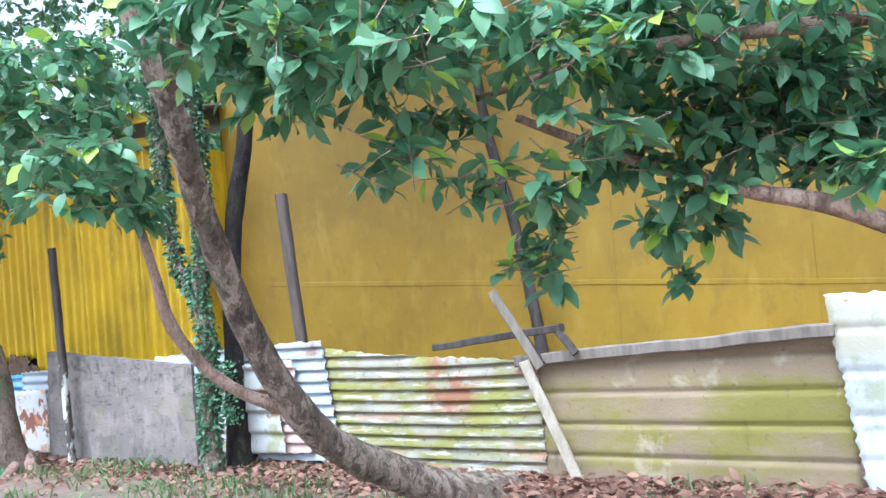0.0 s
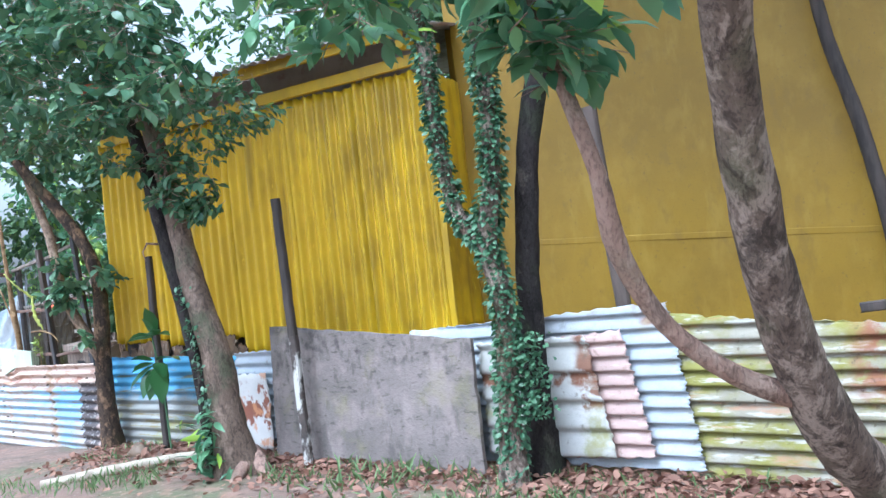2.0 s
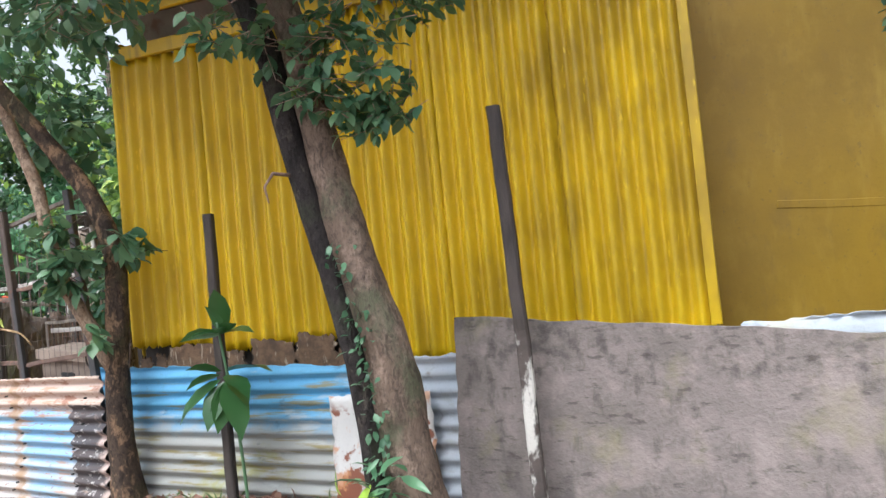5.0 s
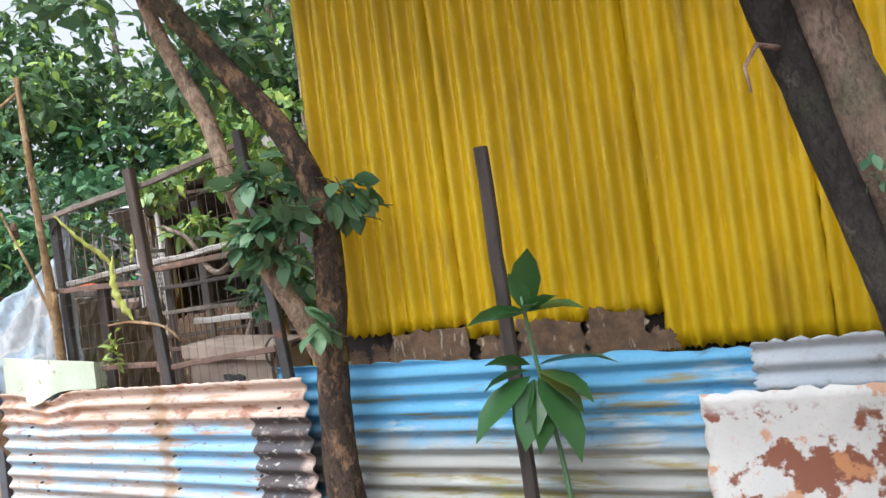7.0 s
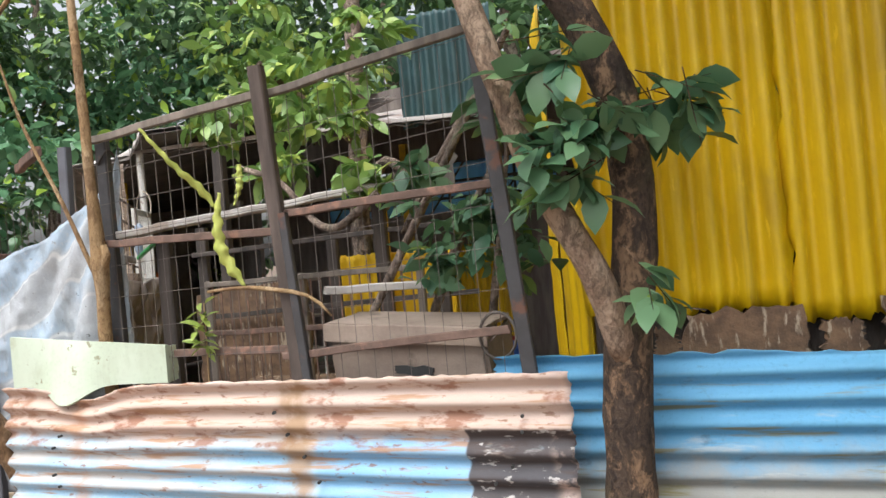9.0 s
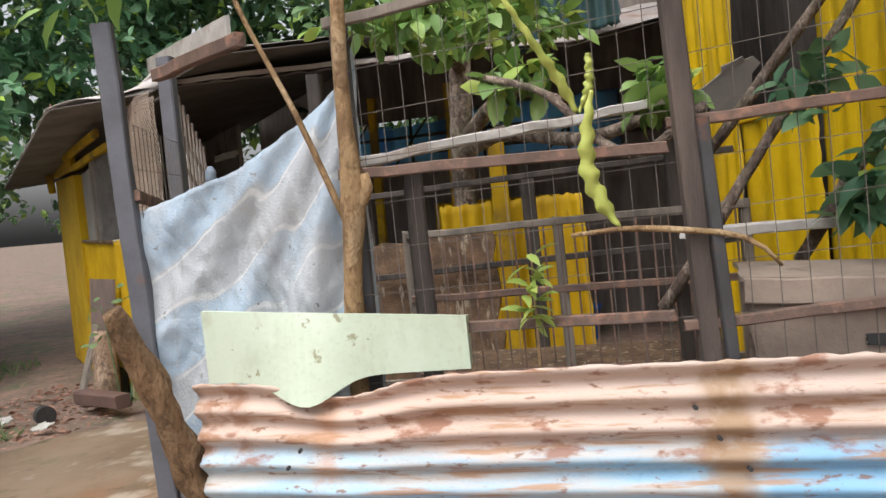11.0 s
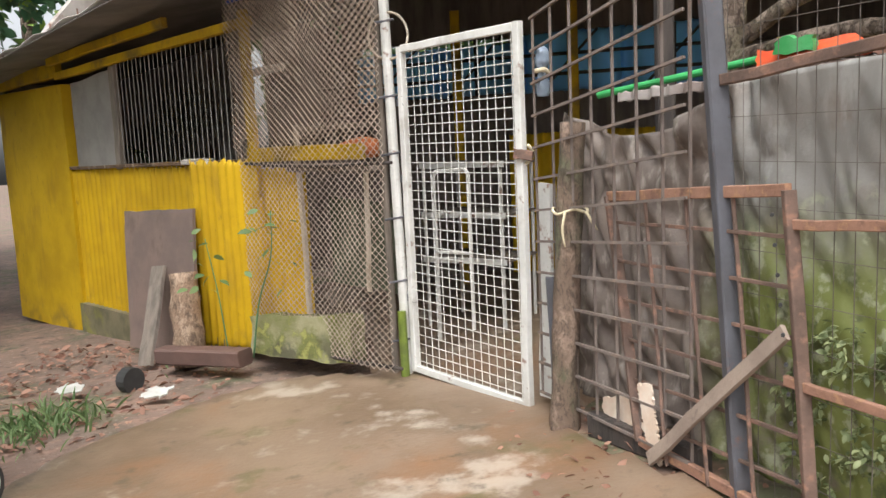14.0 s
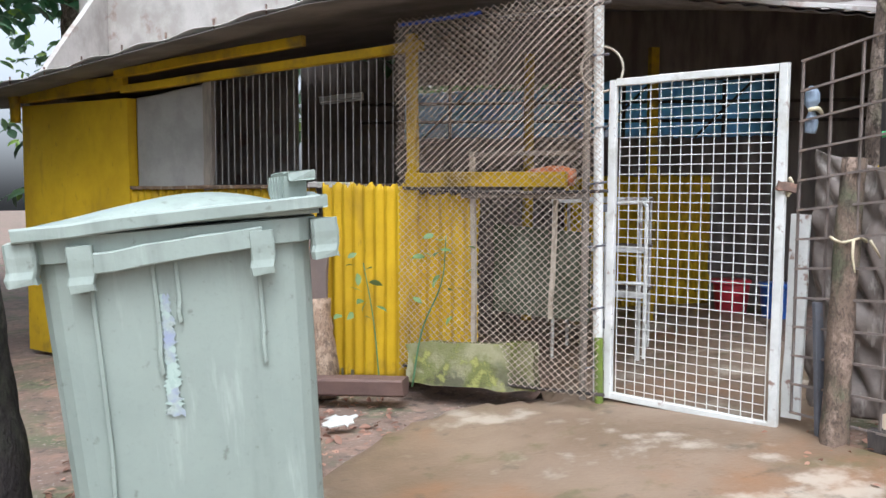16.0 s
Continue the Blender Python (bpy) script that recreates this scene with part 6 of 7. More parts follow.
def cloth_knot():
    k = thing("cloth_bundle", "blue-grey cloth tied to the fence bar", "cloth")
    limb("knot", [(-13.23, 9.78, 1.68), (-13.23, 9.77, 1.74), (-13.235, 9.77, 1.80), (-13.23, 9.78, 1.84), (-13.23, 9.78, 1.90), (-13.23, 9.78, 1.93)], [0.03, 0.035, 0.014, 0.04, 0.036, 0.012], mk("blue_grey_cloth", (0.26, 0.33, 0.42), (0.2, 0.24, 0.3), 9), k, seg=10, step=0.012, rough=0.4)
    limb("tie", [(-13.27, 9.75, 1.80), (-13.23, 9.73, 1.805), (-13.19, 9.74, 1.78)], [0.012, 0.014, 0.009], M_ROPE, k, "pale tie", seg=6, step=0.01)


cloth_knot()


# ---- the white gate ----
def white_gate():
    g = thing("white_gate", "white painted steel gate of welded mesh, closed", "gate")
    a, b = Vector((-13.91, 10.75, 0)), Vector((-13.335, 9.865, 0))
    ax = (b - a).normalized()
    for p, z0, z1 in ((a, 0.03, 2.05), (b, 0.03, 2.06)):
        beam("stile", p + Vector((0, 0, z0)), p + Vector((0, 0, z1)), 0.05, 0.04, M_WHITEMETAL, g, side=ax, wob=0.002)
    for z in (0.05, 2.035):
        beam("rail", a + ax * 0.025 + Vector((0, 0, z)), b - ax * 0.025 + Vector((0, 0, z)), 0.045, 0.035, M_WHITEMETAL, g, wob=0.002)
    wire_grid(g, (a.x + ax.x * 0.05, a.y + ax.y * 0.05), (b.x - ax.x * 0.05, b.y - ax.y * 0.05), (0.05, 0.05), (2.03, 2.03), 0.066, 0.055, 0.0032, M_WHITEMETAL)
    for z in (0.5, 1.25, 1.72):
        beam("hinge", a + Vector((0.01, -0.02, z)), a + Vector((-0.03, 0.05, z)), 0.05, 0.03, M_STEEL, g)
    beam("latch", b + Vector((-0.04, -0.02, 1.40)), b + Vector((0.05, -0.06, 1.38)), 0.05, 0.03, M_RUSTIRON, g, "rusty latch")
    limb("latch_wire", [b + Vector((0.03, -0.03, 1.44)), b + Vector((0.06, -0.02, 1.40)), b + Vector((0.02, -0.03, 1.34))], [0.01] * 3, M_ROPE, g, seg=6, step=0.02)


white_gate()
GP = thing("gate_post", "white steel pipe gate post with a bamboo stake", "post")
bar("pipe", (-13.96, 10.80, 0.0), (-14.0, 10.80, 2.62), 0.032, M_WHITEMETAL, GP, seg=12)
bar("pipe", (-14.04, 10.86, 0.0), (-14.05, 10.84, 2.58), 0.024, M_GREYWOOD, GP, seg=10)
bar("stake", (-13.98, 10.74, 0.0), (-13.985, 10.75, 0.42), 0.028, mk("mossy_green_bamboo", (0.16, 0.22, 0.03), (0.10, 0.13, 0.03), 8, 0.6), GP, "mossy green bamboo stake", seg=10)
for z in (0.22, 0.6, 1.0, 1.4, 1.75, 2.2):
    bar("tie", (-14.06, 10.78, z), (-13.94, 10.77, z + 0.015), 0.008, M_STEEL, GP)
limb("wire_loop", [(-13.98 + 0.12 * math.cos(a), 10.78 - 0.05 * math.cos(a), 2.12 + 0.14 * math.sin(a)) for a in np.linspace(0, 12.5, 30)], [0.008] * 30, M_PALEWOOD, GP, "coiled pale hose", seg=6, step=0.03)


# ---- the yellow shed behind the gate ----
def shed_point(x, z, off=0.0):
    return (x - 0.727 * off * -1 * -1, house_y(x) - 0.686 * off, z)


def yellow_shed():
    h = thing("yellow_shed", "low yellow shed with tin walls and a wire window", "shed")
    pts = lambda x: (x, house_y(x))
    # plastered end
    slab("wall_panel", (shed_point(-18.2, -0.3), shed_point(-17.08, -0.3), shed_point(-17.08, 2.16), shed_point(-18.2, 2.16)), 0.10, M_YLOW, h, "painted plaster wall", n=16, rag=0)
    sheet("tin_sheet", pts(-17.1), pts(-15.6), (-0.02, -0.06), (1.34, 1.39), M_YLOW, h, pitch=0.095, amp=0.016, upright=True, seed=60, rag=0.02)
    sheet("tin_sheet", (-15.56, house_y(-15.56) - 0.12), (-15.02, house_y(-15.02) - 0.08), (-0.08, -0.02), (1.40, 1.39), M_YLOW, h, pitch=0.095, amp=0.017, upright=True, seed=61, rag=0.02)
    sheet("tin_sheet", (-15.02, house_y(-15.02) + 0.04), (-14.60, house_y(-14.60) + 0.04), (0.2, 0.22), (1.34, 1.33), M_YLOW, h, pitch=0.105, amp=0.022, upright=True, seed=62, rag=0.02)
    slab("green_panel", (shed_point(-14.60, 0.50, -0.22), shed_point(-14.10, 0.48, -0.22), shed_point(-14.10, 1.08, -0.22), shed_point(-14.60, 1.12, -0.22)), 0.015, mk("mossy_grey_panel", (0.075, 0.085, 0.055), (0.05, 0.065, 0.035), 3, 0.7, 0.2, layers=(((0.15, 0.17, 0.12), 0.6, (4, 0.54, 0.68), None),)), h, "mossy grey panel behind the mesh", n=8)
    beam("pale_post", shed_point(-14.62, 0.2, 0.0), shed_point(-14.64, 1.62, 0.0), 0.035, 0.03, M_PALEWOOD, h, side=(0.69, -0.72, 0))
    beam("pale_post", shed_point(-14.26, 0.5, -0.1), shed_point(-14.24, 1.3, -0.1), 0.03, 0.025, M_PALEWOOD, h, side=(0.69, -0.72, 0))
    beam("pale_rail", shed_point(-14.64, 1.60, 0.0), shed_point(-14.12, 1.60, 0.0), 0.03, 0.02, M_GREYWOOD, h)
    beam("mesh_shelf", shed_point(-14.68, 1.33, 0.0), shed_point(-14.10, 1.33, 0.0), 0.05, 0.12, M_GREYWOOD, h)
    slab("base_course", (shed_point(-17.1, -0.35, 0.02), shed_point(-15.3, -0.3, 0.02), shed_point(-15.3, 0.0, 0.02), shed_point(-17.1, 0.02, 0.02)), 0.10, mk("mossy_base_block", (0.20, 0.17, 0.10), (0.12, 0.11, 0.06), 4, 0.9, 0.5, layers=((MOSS, 0.6, (3, 0.5, 0.65), None),)), h, rag=0)
    beam("window_post", shed_point(-16.40, 1.34), shed_point(-16.40, 2.26), 0.10, 0.05, M_GREYWOOD, h, side=(0.69, -0.72, 0))
    slab("window_screen", (shed_point(-17.06, 1.34, -0.04), shed_point(-16.42, 1.34, -0.04), shed_point(-16.42, 2.24, -0.04), shed_point(-17.06, 2.16, -0.04)), 0.01, mk("grey_mesh_screen", (0.34, 0.32, 0.30), (0.26, 0.245, 0.23), 3), h, "dusty grey screen", n=6)
    for k in range(26):
        x = -16.34 + 0.05 * k
        bar("window_bar", shed_point(x, 1.34, 0.01), shed_point(x, 2.26 + 0.006 * k, 0.01), 0.003, M_PALEWIRE, h, seg=4)
    beam("window_sill", shed_point(-17.1, 1.355, 0.02), shed_point(-15.0, 1.385, 0.02), 0.03, 0.05, M_BROWNWOOD, h)
    beam("corner_post", shed_point(-14.95, 0.0, 0.03), shed_point(-14.97, 2.45, 0.03), 0.08, 0.05, M_YLOW, h, side=(0.69, -0.72, 0))
    beam("cross_rail", shed_point(-15.0, 1.43, 0.03), shed_point(-14.15, 1.43, 0.03), 0.10, 0.04, M_YLOW, h)
    beam("lintel", shed_point(-17.12, 2.24, 0.05), shed_point(-14.9, 2.36, 0.05), 0.07, 0.06, M_YLOW, h)
    beam("upper_lintel", shed_point(-17.12, 2.37, 0.12), shed_point(-15.6, 2.47, 0.12), 0.08, 0.05, M_YLOW, h)
    beam("wall_plate", shed_point(-18.2, 2.26, 0.04), shed_point(-17.1, 2.30, 0.04), 0.14, 0.06, M_YLOW, h)
    limb("drain_pipe", [shed_point(-18.25, 2.35, 0.12), shed_point(-18.2, 2.2, 0.12), shed_point(-18.22, 2.0, 0.1)], [0.05] * 3, M_YLOW, h, seg=10)
    def eave(u):
        return min(2.60, 2.285 + 0.76 * (u - 0.245))

    # roof sheet: a copy coloured darker for shade below, weathered on top
    n = 90
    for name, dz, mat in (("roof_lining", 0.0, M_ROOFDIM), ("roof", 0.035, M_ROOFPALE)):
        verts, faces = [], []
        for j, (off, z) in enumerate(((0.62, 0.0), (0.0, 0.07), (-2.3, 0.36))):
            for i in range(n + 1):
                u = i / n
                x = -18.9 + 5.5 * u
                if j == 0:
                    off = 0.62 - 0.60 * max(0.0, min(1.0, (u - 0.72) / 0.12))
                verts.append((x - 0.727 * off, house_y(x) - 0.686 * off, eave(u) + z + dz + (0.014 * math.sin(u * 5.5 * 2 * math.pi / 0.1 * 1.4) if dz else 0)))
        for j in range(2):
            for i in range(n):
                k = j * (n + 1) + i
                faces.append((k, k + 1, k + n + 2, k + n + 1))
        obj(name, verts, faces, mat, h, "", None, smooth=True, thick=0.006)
    for k in range(11):
        x = -18.8 + 0.36 * k
        bar("roof_bolt", (x - 0.42, house_y(x) - 0.40, eave(0.018 + 0.0655 * k) + 0.02), (x - 0.42, house_y(x) - 0.40, eave(0.018 + 0.0655 * k) + 0.09), 0.008, M_RUSTIRON, h)
    # inner walls closing the room, added tall to hide sky and bounce light in
    slab("inner_wall", ((-18.0, 17.5, -0.3), (-15.5, 15.2, -0.3), (-15.5, 15.2, 4.1), (-18.0, 17.5, 4.1)), 0.06, M_ROOFDARK, h, rag=0)
    slab("inner_wall", ((-18.2, 15.2, -0.3), (-17.6, 17.4, -0.3), (-17.6, 17.4, 4.1), (-18.2, 15.2, 2.3)), 0.06, M_ROOFDARK, h, rag=0)


yellow_shed()


def chain_link():
    """Diamond wire mesh from the gate post along the shed."""
    verts, faces = [], []
    c = thing("chain_link_screen", "sagging brown chain link screen beside the gate", "wire mesh")

    def strand(pts, r=0.0028):
        k0 = len(verts)
        for p in pts:
            verts.extend([(p[0] + r, p[1] + r, p[2]), (p[0] - r, p[1] + r, p[2]), (p[0], p[1] - r * 1.3, p[2])])
        for i in range(len(pts) - 1):
            k = k0 + 3 * i
            for j in range(3):
                faces.append((k + j, k + (j + 1) % 3, k + 3 + (j + 1) % 3, k + 3 + j))

    L, cell, z0, z1 = 1.42, 0.026, 0.06, 2.52
    n = int(L / cell)
    rows = int((z1 - z0) / (cell * 0.9))
    for i in range(n):
        pts = []
        for j in range(rows + 1):
            u = (i + ((i + j) % 2)) * cell
            z = z0 + (z1 - z0) * j / rows
            s = u / L
            x = -14.02 - 1.05 * s
            bul = 0.05 * noise.noise(Vector((s * 3, z * 1.6, 0))) + 0.04
            pts.append((x - 0.72 * bul, house_y(x) - 0.10 - 0.69 * bul, z + 0.03 * noise.noise(Vector((s * 2, z, 5)))))
        strand(pts)
        strand([(x - 0.02, y - 0.03, z + 0.03) for x, y, z in pts if z > 1.45 + 0.2 * noise.noise(Vector((i * 0.3, 0, 0)))], 0.0024)
        if i > 0.45 * n:
            strand([(x - 0.035, y - 0.02, z + 0.011) for x, y, z in pts if z > 1.9 + 0.4 * noise.noise(Vector((i * 0.25, 4, 0)))], 0.0024)
    tagged(obj("mesh", verts, faces, mk("brown_rusted_wire", (0.54, 0.45, 0.37), (0.40, 0.31, 0.25), 9, 0.6, 0.0), c), kind="stuff")
    for z in (0.08, 1.36, 2.5):
        limb("rail", [(-14.0, house_y(-14.0) - 0.1, z), (-14.5, house_y(-14.5) - 0.12, z - 0.02), (-15.05, house_y(-15.05) - 0.1, z + 0.01)], [0.012, 0.012, 0.012], M_DARKWOOD, c, seg=6, step=0.1)


chain_link()
tagged(bar("blue_pipe", shed_point(-15.0, 2.50, 0.12), shed_point(-14.55, 2.52, 0.12), 0.014, mk("blue_plastic_pipe", (0.02, 0.07, 0.42), (0.02, 0.06, 0.34), 5, 0.4), seg=8), "blue plastic pipe under the eave", "pipe")
WP = thing("roof_clutter", "white pipes and strips lying on the shed roof", "pipe")
for k, (xa, xb, za, zb) in enumerate(((-17.3, -16.0, 2.75, 2.80), (-16.9, -16.3, 2.66, 2.92), (-16.6, -15.4, 2.83, 2.86))):
    bar("pipe", shed_point(xa, za, -0.7), shed_point(xb, zb, -0.9), 0.025, M_WHITEMETAL, WP, seg=8)

# things against the shed
tagged(slab("leaning_board", ((-16.30, 12.74, -0.16), (-15.57, 12.06, -0.19), (-15.54, 12.14, 1.03), (-16.27, 12.84, 0.985)), 0.025, mk("dull_brown_panel", (0.21, 0.15, 0.125), (0.16, 0.12, 0.105), 3, 0.75, 0.15, layers=(((0.09, 0.07, 0.055), 0.6, (5, 0.54, 0.7, (1, 1, 0.5)), None),)), n=12), "dull brown panel leaning on the yellow wall", "panel")
tagged(beam("leaning_plank", (-15.98, 12.02, -0.16), (-15.88, 12.28, 0.58), 0.16, 0.03, M_GREYWOOD, side=(0.7, -0.6, 0)), "grey plank leaning on the panel", "plank")
LOG = thing("log_slab", "mottled grey bark slab standing on end", "log")
limb("stem", [(-15.62, 11.92, -0.16), (-15.62, 11.98, 0.2), (-15.64, 12.04, 0.55)], [0.12, 0.115, 0.11], M_FLAKEBARK, LOG, seg=12, rough=0.2)
tagged(beam("brown_trough", (-15.78, 11.78, -0.02), (-15.10, 11.42, 0.01), 0.12, 0.16, mk("brown_painted_trough", (0.13, 0.075, 0.06), (0.10, 0.06, 0.05), 4)), "reddish brown trough lying on the ground", "trough")
tagged(slab("stone_block", ((-15.02, 11.58, 0.0), (-14.28, 11.05, 0.02), (-14.29, 11.09, 0.345), (-15.02, 11.62, 0.28)), 0.16, mk("mossy_concrete_block", (0.30, 0.28, 0.17), (0.17, 0.17, 0.07), 3, 0.9, 0.6, layers=(((0.12, 0.13, 0.03), 0.85, (3.5, 0.46, 0.58), None), ((0.05, 0.05, 0.03), 0.8, (5, 0.46, 0.6), (-9, 9, -1, 0.12, 0.08, 0.2)), ((0.36, 0.36, 0.10), 0.6, (7, 0.55, 0.65), None))), n=10, rag=0.012), "mossy concrete block under the mesh", "block")
CB = thing("caster_wheel", "black castor lying on the ground", "wheel")
bar("tyre", (-15.95, 11.45, -0.10), (-15.88, 11.40, -0.10), 0.09, M_RUBBER, CB, seg=16)
WEED = thing("weed", "spindly weed with a few broad leaves", "plant")
limb("stem", [(-15.05, 11.45, 0.0), (-14.98, 11.44, 0.4), (-14.86, 11.36, 0.75), (-14.84, 11.34, 1.05)], [0.008, 0.007, 0.005, 0.004], M_LEAF_B, WEED, seg=5)
limb("stem", [(-15.25, 11.6, 0.0), (-15.3, 11.6, 0.5), (-15.36, 11.62, 0.85)], [0.006, 0.005, 0.004], M_LEAF_B, WEED, seg=5)
rng = np.random.default_rng(3)
R = [(-14.86 + rng.normal(0, 0.07), 11.36 + rng.normal(0, 0.04), rng.uniform(0.5, 1.1)) for _ in range(16)] + [(-15.36 + rng.normal(0, 0.06), 11.6 + rng.normal(0, 0.04), rng.uniform(0.4, 0.9)) for _ in range(12)]
leaves("foliage", R, [(rng.normal(0, 1), rng.normal(-0.3, 0.5), rng.normal(-0.2, 0.4)) for _ in R], [rng.uniform(0.06, 0.11) for _ in R], M_GRASS, WEED)


# ---- wheeled bin ----
def wheeled_bin():
    b = thing("wheeled_bin", "pale grey-green wheeled refuse bin with a domed lid", "bin")
    cx, cy, zb, zt = -16.42, 8.95, 0.10, 1.20
    w, d = 0.40, 0.52
    rings = []

    def body_ring(z, sw, sd, r=0.09):
        out = []
        for sx, sy, a0 in ((1, 1, 0), (-1, 1, 90), (-1, -1, 180), (1, -1, 270)):
            for a in (0, 22, 45, 68, 90):
                g = radians(a0 + a)
                out.append((cx + sx * (sw - r) + r * math.cos(g), cy + sy * (sd - r) + r * math.sin(g), z))
        return out

    levels = [(zb, 0.90), (0.2, 0.91), (0.5, 0.93), (0.8, 0.95), (1.1, 0.97), (zt, 0.975), (zt + 0.005, 1.02), (zt + 0.075, 1.03), (zt + 0.08, 0.98)]
    verts, faces = [], []
    for z, k in levels:
        verts += body_ring(z, w * k, d * k)
    n = 20
    for j in range(len(levels) - 1):
        for i in range(n):
            faces.append((j * n + i, j * n + (i + 1) % n, (j + 1) * n + (i + 1) % n, (j + 1) * n + i))
    faces.append(tuple(range(n))[::-1])
    obj("body", verts, faces, M_BIN, b, smooth=False)
    # domed lid, hinged along the far side, with a flat back strip
    lv, lf = [], []
    m = 20
    for j in range(m + 1):
        for i in range(m + 1):
            u, v = i / m, j / m
            x, y = cx - w * 1.04 + 2.08 * w * u, cy - d * 1.05 + 2.1 * d * v
            dome = 0.06 * math.sin(math.pi * min(1, max(0, (u - 0.02) / 0.9)) ** 1.25) ** 0.9 * min(1, 9 * min(v, 1 - v)) ** 0.5 if u < 0.92 else 0
            lv.append((x, y, zt + 0.095 + dome))
    for j in range(m):
        for i in range(m):
            k = j * (m + 1) + i
            lf.append((k, k + 1, k + m + 2, k + m + 1))
    obj("lid", lv, lf, M_BIN, b, "domed lid", smooth=True, thick=0.02)
    beam("lid_rim", (cx - w * 1.06, cy - d * 1.05, zt + 0.09), (cx + w * 1.06, cy - d * 1.05, zt + 0.12), 0.04, 0.05, M_BIN, b)
    beam("lid_rim", (cx + w * 1.05, cy - d * 1.05, zt + 0.12), (cx + w * 1.05, cy + d * 1.0, zt + 0.12), 0.04, 0.05, M_BIN, b)
    beam("hinge_bar", (cx + w * 0.95, cy - d * 0.95, zt + 0.20), (cx + w * 0.95, cy + d * 0.95, zt + 0.20), 0.03, 0.08, M_BIN, b)
    for k in range(6):
        y = cy - d * 0.85 + d * 0.34 * k
        beam("hinge_rib", (cx + w * 0.9, y, zt + 0.10), (cx + w * 0.9, y, zt + 0.2), 0.02, 0.07, M_BIN, b, side=(0, 1, 0))
    # collar with lugs on the end face
    y = cy - d * 1.03
    beam("collar", (cx - w * 0.62, y - 0.012, zt - 0.005), (cx + w * 0.62, y - 0.012, zt + 0.03), 0.06, 0.03, M_BIN, b)
    for x in (cx - w * 0.64, cx + w * 0.60):
        beam("lug", (x, y - 0.012, zt - 0.08), (x, y - 0.012, zt + 0.05), 0.07, 0.035, M_BIN, b, side=(1, 0, 0))
    for x in (cx - w * 1.03, cx + w * 1.07):
        beam("corner_lug", (x, y + 0.02, zt - 0.05), (x, y + 0.02, zt + 0.07), 0.08, 0.07, M_BIN, b, side=(1, 0, 0))
    for x, z0 in ((cx - w * 0.6, 0.35), (cx + w * 0.56, 0.85), (cx - w * 0.18, 0.85), (cx - w * 0.02, 1.0)):
        beam("rib", (x, cy - d * (0.91 + 0.06 * z0) - 0.004, z0), (x, cy - d * 0.98 - 0.003, zt - 0.02), 0.012, 0.016, M_BIN, b, side=(1, 0, 0))
    slab("old_label", ((cx - 0.07, cy - d * 0.955 - 0.006, 0.72), (cx - 0.03, cy - d * 0.955 - 0.006, 0.72), (cx - 0.035, cy - d * 0.972 - 0.006, 1.08), (cx - 0.06, cy - d * 0.972 - 0.006, 1.08)), 0.003, mk("torn_clear_label", (0.34, 0.39, 0.35), (0.27, 0.31, 0.42), 22, 0.3, layers=(((0.36, 0.45, 0.40), 1.0, (14, 0.45, 0.5), None),)), b, "torn label remains", n=6, rag=0.01)
    for sx in (-1, 1):
        for sy in (-1, 1):
            x, yy = cx + (w * 1.0 if sx > 0 else -w * 0.68), cy + sy * d * (0.82 if sx > 0 else 0.72)
            gz = -0.10
            wh = bar("wheel", (x - 0.025, yy, gz + 0.085), (x + 0.025, yy, gz + 0.085), 0.085, M_RUBBER, b, "black castor wheel", seg=18)
            bar("hub", (x - 0.028, yy, gz + 0.085), (x + 0.028, yy, gz + 0.085), 0.045, M_WHITEMETAL, wh, seg=12)
            beam("fork", (x - (0.06 if sx > 0 else 0), yy + 0.05, zb + 0.03), (x, yy, gz + 0.085), 0.075, 0.012, M_BIN, b, side=(1, 0, 0))
            beam("mount", (x - (0.07 if sx > 0 else 0), yy + 0.05, zb - 0.01), (x - (0.07 if sx > 0 else 0), yy + 0.05, zb + 0.04), 0.12, 0.12, M_BIN, b, side=(1, 0, 0))


wheeled_bin()
BIN = scene.objects["wheeled_bin"]
BIN.matrix_basis = Matrix.Translation((-16.32, 8.95, -0.1)) @ pose(0, 0, 0, 0, -4.5, 0) @ Matrix.Translation((16.42, -8.95, 0.1))
DT = thing("dark_trunk_tree", "dark tree trunk standing behind the bin", "tree")
limb("trunk", [(-17.17, 9.3, -0.3), (-17.22, 9.35, 0.6), (-17.32, 9.4, 1.6), (-17.38, 9.5, 3.0), (-17.3, 9.6, 5.0)], [0.2, 0.15, 0.125, 0.11, 0.09], M_BLACKBARK, DT, seed=50, seg=14)
crown(DT, [(-17.6, 9.8, 4.6, 0.9, 60), (-17.0, 9.4, 5.2, 0.8, 60), (-18.5, 12.5, 3.4, 0.5, 40), (-18.2, 11.5, 3.9, 0.7, 50)], 0.16, M_LEAF_A, 51)


